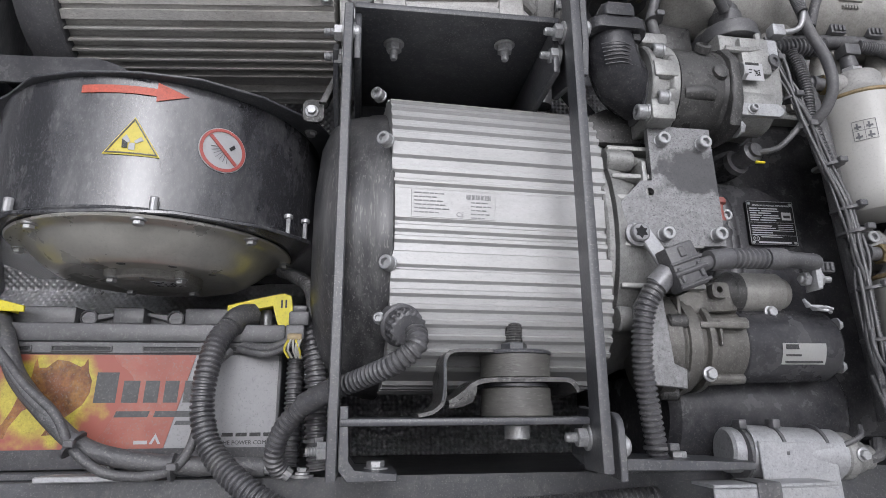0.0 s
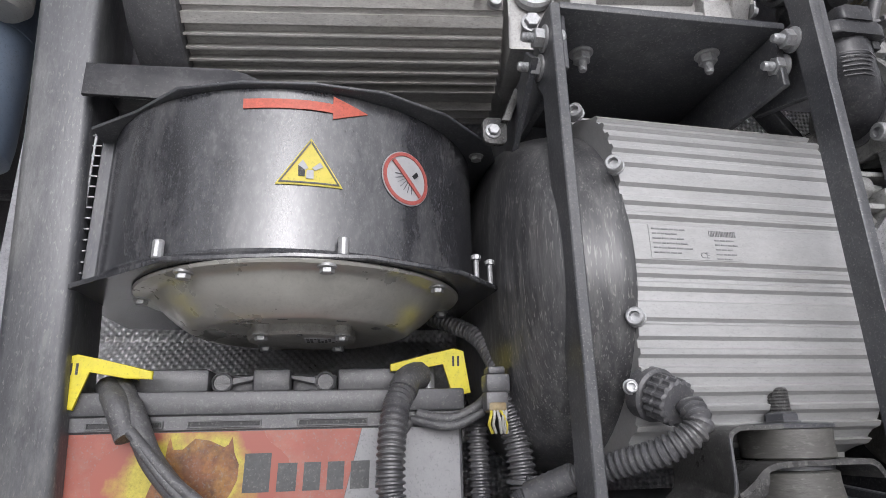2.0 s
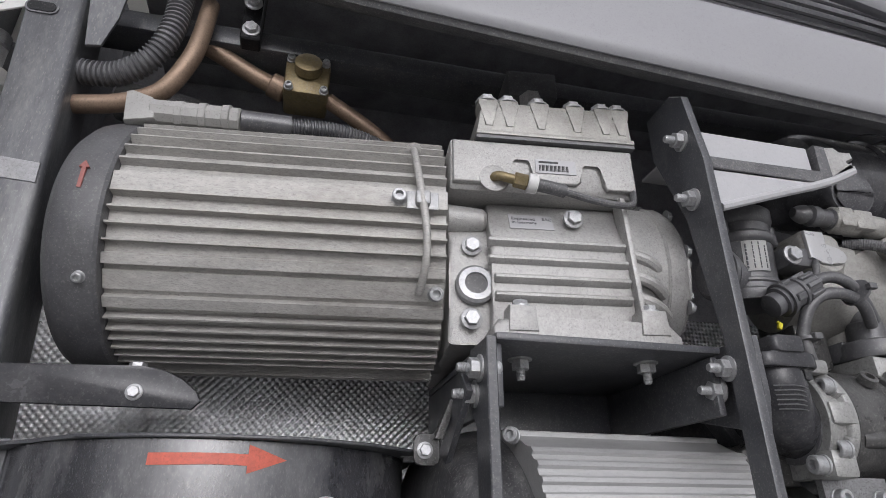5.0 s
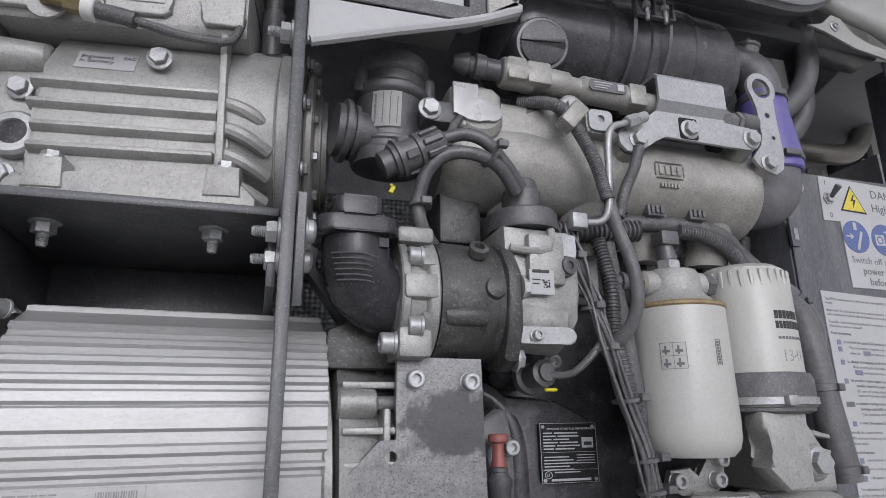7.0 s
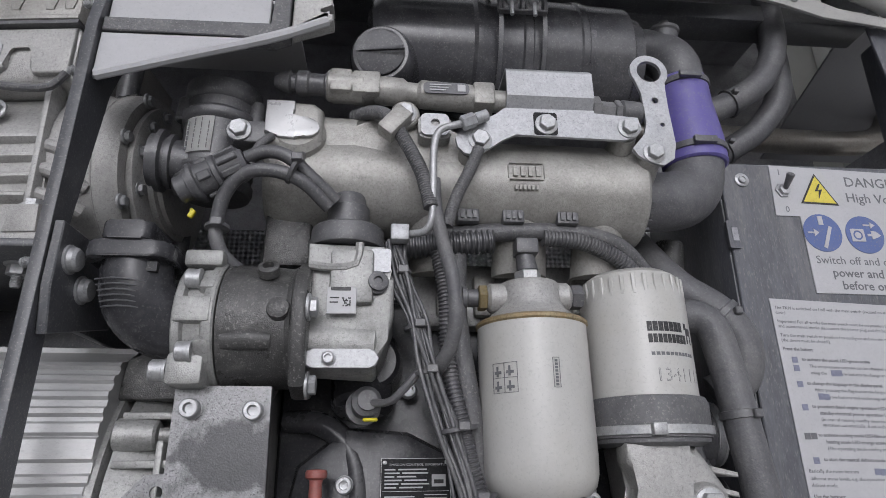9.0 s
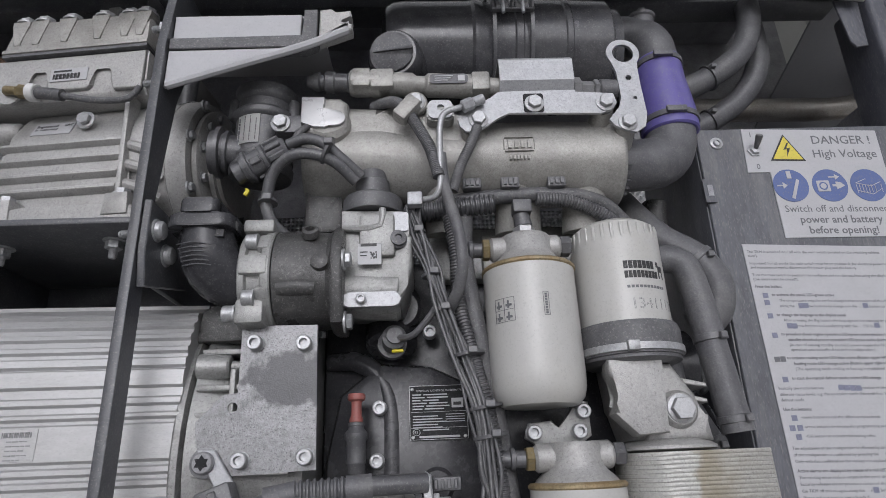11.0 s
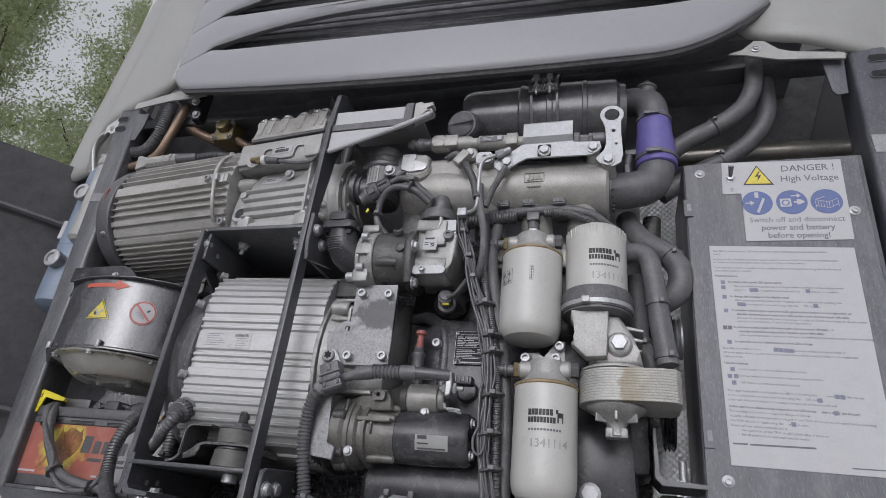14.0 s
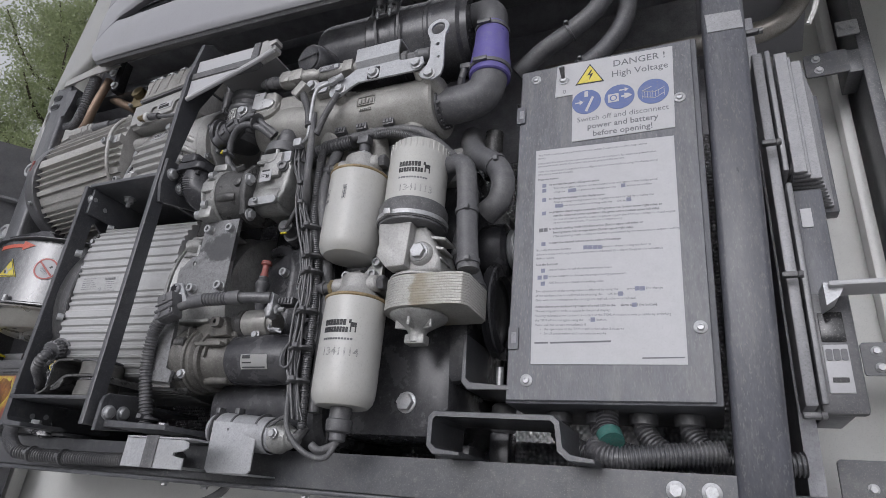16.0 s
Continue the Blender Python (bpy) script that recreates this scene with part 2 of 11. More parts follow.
box_paint = mat("graphite_box_paint", (0.1, 0.103, 0.117), 0.38, 0, 0.2, 40, 0.12, 500, DUST, 0.4, 24, stretch=(1, 1, 0.25), speck=0.35, sscale=600)
plastic = mat("black_plastic", (0.08, 0.08, 0.086), 0.42, 0, 0.2, 60, 0.12, 700, DUST, 0.16, 16, spec=0.8, speck=0.35)
rubber = mat("black_rubber", (0.085, 0.085, 0.09), 0.5, 0, 0.25, 70, 0.35, 400, DUST, 0.22, 18, speck=0.5, spec=0.7)
conduit_mat = mat("black_conduit", (0.07, 0.07, 0.076), 0.38, 0, 0.25, 50, 0.0, 300, DUST, 0.3, 20, speck=0.45, spec=0.9)
hose_mat = mat("grey_rubber_hose", (0.105, 0.105, 0.112), 0.45, 0, 0.2, 50, 0.2, 500, DUST, 0.45, 14)
alu = mat("extruded_aluminium", (0.43, 0.43, 0.43), 0.4, 0.3, 0.06, 40, 0.06, 700, (0.25, 0.245, 0.23), 0.35, 9, 0.1, 0, (0.4, 1, 1), 0.16, 700, grain=0.07)
alu_dirty = mat("dusty_aluminium", (0.42, 0.41, 0.392), 0.48, 0.2, 0.14, 40, 0.2, 700, (0.2, 0.18, 0.155), 0.5, 11, 0.12, 0, (0.4, 1, 1), 0.35, 700)
cast = mat("cast_aluminium", (0.36, 0.36, 0.35), 0.42, 0.4, 0.15, 35, 0.22, 900, (0.1, 0.098, 0.095), 0.65, 12, speck=0.4, sscale=420)
cast_white = mat("silver_painted_casting", (0.4, 0.395, 0.385), 0.4, 0.3, 0.08, 30, 0.3, 900, (0.25, 0.24, 0.22), 0.5, 12, speck=0.35)
cast_beige = mat("weathered_casting", (0.35, 0.342, 0.322), 0.42, 0.3, 0.15, 30, 0.18, 900, (0.15, 0.14, 0.12), 0.55, 12, speck=0.3, sscale=420)
cast_dark = mat("oily_casting", (0.074, 0.073, 0.072), 0.3, 0.2, 0.4, 22, 0.28, 900, (0.02, 0.02, 0.021), 0.7, 14, speck=0.45, sscale=420)
engine_black = mat("black_engine_paint", (0.042, 0.042, 0.047), 0.25, 0, 0.3, 14, 0.08, 200, DUST, 0.2, 14, spec=0.4, speck=0.12)
zinc = mat("zinc_plated_steel", (0.43, 0.435, 0.445), 0.42, 0.55, 0.12, 90, 0.1, 500, (0.25, 0.235, 0.21), 0.45, 30)
galv = mat("galvanised_sheet", (0.41, 0.415, 0.43), 0.44, 0.4, 0.15, 60, 0.1, 300, (0.3, 0.3, 0.29), 0.4, 15, speck=0.3)

white_can = mat("white_filter_paint", (0.47, 0.465, 0.445), 0.35, 0, 0.03, 20, 0.05, 200, (0.42, 0.4, 0.35), 0.35, 16, 0.1, 0.2, speck=0.15, grain=0.04)
white_body = mat("white_gelcoat", (0.66, 0.66, 0.64), 0.35, 0, 0.03, 10, 0.03, 120, (0.38, 0.37, 0.35), 0.3, 5, 0.1, 0.2, speck=0.15, grain=0.04)
grey_cover = mat("grey_plastic_cover", (0.31, 0.31, 0.327), 0.4, 0, 0.03, 12, 0.04, 300, (0.3, 0.3, 0.3), 0.3, 6, speck=0.15, grain=0.04)
brass = mat("brass", (0.24, 0.19, 0.1), 0.45, 0.5, 0.2, 60, 0.1, 300, (0.18, 0.14, 0.08), 0.5, 25)
copper = mat("tarnished_copper", (0.28, 0.2, 0.145), 0.48, 0.55, 0.2, 40, 0.1, 300, (0.16, 0.12, 0.09), 0.6, 20)
blue_tank = mat("blue_tank_paint", (0.19, 0.24, 0.32), 0.42, 0, 0.1, 25, 0.05, 200, DUST, 0.35, 9, grain=0.04)
dome_grey = mat("grey_dome_paint", (0.5, 0.49, 0.455), 0.3, 0.45, 0.1, 18, 0.03, 200, (0.2, 0.19, 0.165), 0.4, 8, spec=0.7, speck=0.12, sscale=260, grain=0.06)
grey_tank = mat("grey_dryer_paint", (0.36, 0.355, 0.34), 0.4, 0, 0.08, 25, 0.05, 200, (0.2, 0.19, 0.18), 0.3, 9, grain=0.04)
purple = mat("purple_silicone", (0.12, 0.1, 0.33), 0.33, 0, 0.08, 40, 0.05, 200, DUST, 0.15, 12, grain=0.04)
yellow = mat("yellow_plastic", (0.72, 0.62, 0.02), 0.45, 0, 0.06, 40, 0, 200, (0.3, 0.26, 0.1), 0.25, 25, grain=0.04)
yellow_sign = mat("yellow_sign", (0.66, 0.55, 0.07), 0.45, 0, 0.05, 30, grain=0.04)
ink = mat("black_print", (0.02, 0.02, 0.022), 0.5, 0, 0.1, 60)
plate_black = mat("black_anodised_plate", (0.014, 0.014, 0.016), 0.5, 0, 0.2, 60, speck=0.1, spec=0.2)
ink_soft = mat("worn_dark_print", (0.07, 0.072, 0.075), 0.45, 0, 0.2, 80)
pale_ink = mat("faint_grey_print", (0.24, 0.24, 0.245), 0.5, 0, 0.1, 60)
grey_ink = mat("grey_print", (0.13, 0.13, 0.14), 0.5, 0, 0.1, 60)
paper = mat("white_label_film", (0.44, 0.44, 0.455), 0.42, 0, 0.04, 30, 0, 200, (0.42, 0.42, 0.41), 0.3, 14, speck=0.1, grain=0.04)
bright_label = mat("bright_label_film", (0.66, 0.66, 0.65), 0.45, 0, 0.03, 30, 0, 200, (0.45, 0.43, 0.4), 0.3, 30, speck=0.12, grain=0.04)
silver_label = mat("silver_label_film", (0.31, 0.31, 0.32), 0.45, 0.0, 0.05, 50, grain=0.04)
red_label = mat("red_label_film", (0.34, 0.1, 0.072), 0.42, 0, 0.1, 30, 0, 200, (0.5, 0.3, 0.25), 0.25, 14, grain=0.04)
red_sign = mat("red_sign", (0.42, 0.1, 0.085), 0.45, 0, 0.08, 30)
orange_red = mat("faded_red_arrow", (0.52, 0.1, 0.06), 0.42, 0, 0.12, 50, 0, 200, (0.2, 0.1, 0.08), 0.25, 30)
red_plastic = mat("red_plastic", (0.31, 0.1, 0.085), 0.45, 0, 0.1, 50)
teal_band = mat("teal_plastic_band", (0.05, 0.16, 0.14), 0.5, 0, 0.2, 60)
icon_blue = mat("dull_blue_print", (0.19, 0.2, 0.27), 0.5, 0, 0.1, 60)
blue_sign = mat("blue_sign", (0.09, 0.13, 0.3), 0.45, 0, 0.05, 30, grain=0.04)
bull_brown = mat("brown_print", (0.16, 0.06, 0.022), 0.45, 0, 0.7, 45, 0, 200, (0.5, 0.26, 0.05), 0.7, 30)
flame = mat("yellow_flame_print", (0.68, 0.5, 0.03), 0.42, 0, 0.2, 45)


def flame_fade():
    """Yellow print that fades raggedly into the red of the label."""
    m = mat("fading_flame_print", (0.5, 0.42, 0.06), 0.42, 0, 0.15, 60)
    n, l = m.node_tree.nodes, m.node_tree.links
    b = n["Principled BSDF"]
    co = n.new("ShaderNodeTexCoord")
    flat = n.new("ShaderNodeMapping")
    flat.inputs["Location"].default_value, flat.inputs["Scale"].default_value = (1.12, 0, -1.3), (15.5, 0, 17)
    wob = n.new("ShaderNodeTexNoise")
    wob.inputs["Scale"].default_value, wob.inputs["Detail"].default_value = 50, 5
    l.new(co.outputs["Object"], flat.inputs["Vector"]), l.new(co.outputs["Object"], wob.inputs["Vector"])
    far = n.new("ShaderNodeVectorMath")
    far.operation = "LENGTH"
    l.new(flat.outputs[0], far.inputs[0])
    add = n.new("ShaderNodeMath")
    add.operation, add.inputs[1].default_value = "MULTIPLY_ADD", 0.9
    l.new(wob.outputs["Fac"], add.inputs[0]), l.new(far.outputs["Value"], add.inputs[2])
    ramp = n.new("ShaderNodeMapRange")
    ramp.inputs["From Min"].default_value, ramp.inputs["From Max"].default_value = 1.1, 1.42
    l.new(add.outputs[0], ramp.inputs["Value"])
    mx = n.new("ShaderNodeMix")
    mx.data_type = "RGBA"
    mx.inputs["B"].default_value = (0.34, 0.1, 0.072, 1)
    old = b.inputs["Base Color"].links[0].from_socket
    l.new(ramp.outputs["Result"], mx.inputs["Factor"]), l.new(old, mx.inputs["A"]), l.new(mx.outputs["Result"], b.inputs["Base Color"])
    return m


flame_soft = flame_fade()
mount_rubber = mat("dusty_brown_rubber", (0.1, 0.097, 0.09), 0.5, 0, 0.15, 60, 0.15, 700, (0.19, 0.18, 0.165), 0.35, 30, stretch=(0.3, 0.3, 1), speck=0.3)
post_paint = mat("grey_post_paint", (0.068, 0.07, 0.084), 0.34, 0, 0.2, 26, 0.12, 300, (0.2, 0.2, 0.2), 0.35, 24, stretch=(1, 1, 0.3), spec=0.5, speck=0.25, sscale=500)
# the same post paint with more dust, also lightened for the sky it reflects
post_dusty_lit = mat("dusty_skylit_post_paint", (0.078, 0.08, 0.088), 0.36, 0.12, 0.25, 26, 0.12, 300, (0.3, 0.3, 0.29), 0.5, 16, stretch=(1, 1, 0.3), spec=0.8, speck=0.4, sscale=500)
sink_paint = mat("grey_anodised_fins", (0.25, 0.25, 0.26), 0.4, 0.3, 0.15, 30, 0.1, 300, DUST, 0.4, 10)
rust = mat("rusty_rim", (0.3, 0.24, 0.14), 0.55, 0.2, 0.35, 90, 0.1, 500, (0.24, 0.14, 0.05), 0.7, 40)
chrome = mat("stainless_tube", (0.36, 0.345, 0.32), 0.36, 0.75, 0.15, 20, 0, 300, (0.25, 0.2, 0.15), 0.4, 14)
glass_dark = mat("dark_sight_glass", (0.02, 0.02, 0.022), 0.08, 0, 0.1, 30)
dark_void = mat("dark_lining", (0.3, 0.3, 0.32), 0.6, 0, 0.3, 20, 0.2, 100)


def cooler_stain():
    """Pale plates with one ragged brown-yellow oil stain across them."""
    m = mat("stained_cooler_plate", (0.43, 0.425, 0.405), 0.45, 0.3, 0.1, 30, 0.2, 200, (0.3, 0.29, 0.26), 0.5, 20, speck=0.35)
    n, l = m.node_tree.nodes, m.node_tree.links
    b = n["Principled BSDF"]
    co = n.new("ShaderNodeTexCoord")
    wob = n.new("ShaderNodeTexNoise")
    wob.inputs["Scale"].default_value, wob.inputs["Detail"].default_value = 60, 7
    split = n.new("ShaderNodeSeparateXYZ")
    l.new(co.outputs["Object"], wob.inputs["Vector"]), l.new(co.outputs["Object"], split.inputs[0])
    add = n.new("ShaderNodeMath")
    add.operation, add.inputs[1].default_value = "MULTIPLY_ADD", 0.035
    l.new(wob.outputs["Fac"], add.inputs[0]), l.new(split.outputs["X"], add.inputs[2])
    ramp = n.new("ShaderNodeValToRGB")
    e = ramp.color_ramp.elements
    e[0].position, e[0].color = 0.05, (0, 0, 0, 1)
    e[1].position, e[1].color = 0.056, (0.75, 0.75, 0.75, 1)
    for at, v in ((0.077, 0.55), (0.1, 0.12)):
        q = e.new(at)
        q.color = (v, v, v, 1)
    l.new(add.outputs[0], ramp.inputs["Fac"])
    mx = n.new("ShaderNodeMix")
    mx.data_type = "RGBA"
    mx.inputs["B"].default_value = (0.2, 0.165, 0.095, 1)
    old = b.inputs["Base Color"].links[0].from_socket
    l.new(ramp.outputs["Color"], mx.inputs["Factor"]), l.new(old, mx.inputs["A"]), l.new(mx.outputs["Result"], b.inputs["Base Color"])
    return m


stain_cooler = cooler_stain()


def quilt():
    """Embossed foil lining: small raised lozenges."""
    m = mat("embossed_foil_lining", (0.74, 0.74, 0.75), 0.38, 0.55, 0.25, 8)
    n, l = m.node_tree.nodes, m.node_tree.links
    b = n["Principled BSDF"]
    co = n.new("ShaderNodeTexCoord")
    mp = n.new("ShaderNodeMapping")
    mp.inputs["Rotation"].default_value = (0, radians(45), 0)
    mp.inputs["Scale"].default_value = (560, 560, 560)
    l.new(co.outputs["Object"], mp.inputs["Vector"])
    sx = n.new("ShaderNodeSeparateXYZ")
    l.new(mp.outputs[0], sx.inputs[0])
    waves = []
    for k in ("X", "Z"):
        w = n.new("ShaderNodeMath")
        w.operation = "SINE"
        l.new(sx.outputs[k], w.inputs[0])
        waves.append(w)
    mul = n.new("ShaderNodeMath")
    mul.operation = "MULTIPLY"
    l.new(waves[0].outputs[0], mul.inputs[0]), l.new(waves[1].outputs[0], mul.inputs[1])
    bp = n.new("ShaderNodeBump")
    bp.inputs["Strength"].default_value, bp.inputs["Distance"].default_value = 1.0, 0.005
    l.new(mul.outputs[0], bp.inputs["Height"])
    l.new(bp.outputs[0], b.inputs["Normal"])
    return m


foil = quilt()
foil_studs = mat("studded_foil", (0.72, 0.72, 0.73), 0.33, 0.6, 0.2, 20, dirt=(0.2, 0.19, 0.18), amount=0.5, dscale=14, speck=0.2)


def spattered():
    """Zinc plate with fine oil drops and a wet, dark patch in its upper corner."""
    m = mat("oil_spattered_plate", (0.23, 0.23, 0.235), 0.36, 0.4, 0.15, 60, 0.14, 650, (0.12, 0.12, 0.12), 0.55, 34, speck=0.85, sscale=620, grain=0.3)
    n, l = m.node_tree.nodes, m.node_tree.links
    b = n["Principled BSDF"]
    co = n.new("ShaderNodeTexCoord")
    wob = n.new("ShaderNodeTexNoise")
    wob.inputs["Scale"].default_value, wob.inputs["Detail"].default_value = 90, 6
    l.new(co.outputs["Object"], wob.inputs["Vector"])
    gap = n.new("ShaderNodeVectorMath")
    gap.operation = "DISTANCE"
    gap.inputs[1].default_value = (0.033 * 0.8, 0.01, 0.087 * 1.4)
    wide = n.new("ShaderNodeMapping")
    wide.inputs["Scale"].default_value = (0.8, 1, 1.4)
    l.new(co.outputs["Object"], wide.inputs["Vector"]), l.new(wide.outputs[0], gap.inputs[0])
    add = n.new("ShaderNodeMath")
    add.operation, add.inputs[1].default_value = "MULTIPLY_ADD", 0.05
    l.new(wob.outputs["Fac"], add.inputs[0]), l.new(gap.outputs["Value"], add.inputs[2])
    ramp = n.new("ShaderNodeValToRGB")
    ramp.color_ramp.elements[0].position, ramp.color_ramp.elements[1].position = 0.058, 0.068
    ramp.color_ramp.elements[0].color, ramp.color_ramp.elements[1].color = (0.85, 0.85, 0.85, 1), (0, 0, 0, 1)
    l.new(add.outputs[0], ramp.inputs["Fac"])
    mx = n.new("ShaderNodeMix")
    mx.data_type = "RGBA"
    mx.inputs["B"].default_value = (0.055, 0.055, 0.058, 1)
    old = b.inputs["Base Color"].links[0].from_socket
    l.new(ramp.outputs["Color"], mx.inputs["Factor"]), l.new(old, mx.inputs["A"]), l.new(mx.outputs["Result"], b.inputs["Base Color"])
    return m


plate_mat = spattered()

# ---- shared fasteners: they point along +z ----
def hexes(r, h):
    return [(r * math.cos(radians(60 * k)), r * math.sin(radians(60 * k))) for k in range(6)]


def make_bolt(head_r, head_h, washer_r, socket=False, stud=0.0, dome=False):
    bm = bmesh.new()
    lathe(bm, (0, 0, -0.001), (0, 0, 1), [(washer_r, 0), (washer_r, 0.0022), (washer_r - 0.0006, 0.0026)], 20)
    z = 0.0016
    if dome:
        lathe(bm, (0, 0, z), (0, 0, 1), [(head_r * 1.15, 0), (head_r * 1.12, head_h * 0.6), (head_r * 0.9, head_h * 0.92), (head_r * 0.5, head_h), (0, head_h)], 22)
    elif socket:
        lathe(bm, (0, 0, z), (0, 0, 1), [(head_r, 0), (head_r, head_h - 0.001), (head_r - 0.001, head_h), (head_r * 0.55, head_h), (head_r * 0.5, head_h * 0.45), (0, head_h * 0.4)], 18)
    else:
        slab(bm, hexes(head_r, 0), z, z + head_h, "z", 0.0007, 1)
    if stud:
        prof, k = [], int(stud / 0.0014)
        for i in range(k):
            prof += [(head_r * 0.5, z + head_h + i * 0.0014), (head_r * 0.43, z + head_h + (i + 0.5) * 0.0014)]
        prof += [(head_r * 0.38, z + head_h + stud)]
        lathe(bm, (0, 0, 0), (0, 0, 1), prof, 14)
    return finish(bm, "fastener", zinc)


round_bolt = make_bolt(0.0088, 0.007, 0.0122, dome=True)
hex_bolt = make_bolt(0.0085, 0.006, 0.0115)
hex_small = make_bolt(0.0058, 0.0045, 0.0078)
hex_big = make_bolt(0.0135, 0.009, 0.0165)
cap_bolt = make_bolt(0.0078, 0.0095, 0.0085, socket=True)
cap_small = make_bolt(0.005, 0.0055, 0.0062, socket=True)
nut_stud = make_bolt(0.0095, 0.009, 0.0125, stud=0.011)
button = make_bolt(0.0052, 0.003, 0.0088, socket=True)
BACK = (0, -1, 0)


def bolts(me, pts, parent, d=BACK, name="bolt", label=""):
    for p in pts:
        place(name, me, facing(p, d) @ pose(0, 0, 0, 0, 0, random.uniform(0, 60)), parent, label)

# ---- structure: ground, trailer, frame ----
MID = 0.40


def ground():
    bm = bmesh.new()
    box(bm, -400, 400, -400, 400, -0.3, 0)
    # never in view; its pale colour is chosen to throw fill light upwards
    m = mat("pale_bounce_ground", (0.42, 0.415, 0.4), 0.85, 0, 0.2, 3, 0.3, 60, (0.16, 0.155, 0.15), 0.5, 0.4)
    solid("ground", bm, m, "ground of the yard, out of view, made pale to bounce light up", "ground", "structure", at=(0, 0, 0))


ground()


def trailer_body():
    bm = bmesh.new()
    box(bm, -1.15, 1.95, 1.12, 9.0, 1.05, 3.9, 0.02)
    body = solid("wall_trailer", bm, white_body, "white front wall of the trailer body", "wall", "structure")
    # raised upright ribs and black edge posts beside the unit
    for x, w in ((-0.69, 0.02), (1.491, 0.011)):
        bm = bmesh.new()
        box(bm, x - w, x + w, 1.075, 1.118, 1.1, 3.8, 0.006)
        part("rib", bm, white_body, body)
    for x, s, w, y in ((-0.735, -1, 0.03, 1.0), (1.5215, 1, 0.0115, 0.985)):
        bm = bmesh.new()
        box(bm, x - w, x + w, y, 1.118, 1.2, 3.7, 0.004)
        p = part("edge_post", bm, black_steel, body, "black steel edge post")
        for z in (1.75, 2.322):
            bm = bmesh.new()
            slab(bm, rounded(x - s * (w + 0.094), x - s * (w + 0.022), z - 0.026, z + 0.026, 0.005)[::s], 0.972, 0.977)
            box(bm, *sorted((x - s * (w + 0.026), x - s * (w + 0.0005))), 0.9775, 1.05, z - 0.026, z + 0.026, 0.002)
            part("bracket", bm, black_steel, p)
            bolts(hex_small, [(x - s * (w + 0.074), 0.972, z + 0.012), (x - s * (w + 0.072), 0.972, z - 0.014)], p)
        if s > 0:
            bm = bmesh.new()
            slab(bm, rounded(1.48, 1.517, 2.384, 2.418, 0.002), 0.976, 0.98)
            tab = part("zinc_tab", bm, galv, p, "small zinc tab with two bolts")
            bolts(hex_small, [(1.489, 0.976, 2.402), (1.506, 0.976, 2.4)], tab)
            bm = bmesh.new()
            box(bm, 1.536, 1.92, 1.0, 1.06, 1.2, 2.275, 0.012, 3)
            part("corner_panel", bm, white_body, body, "white panel beside the edge post")


trailer_body()


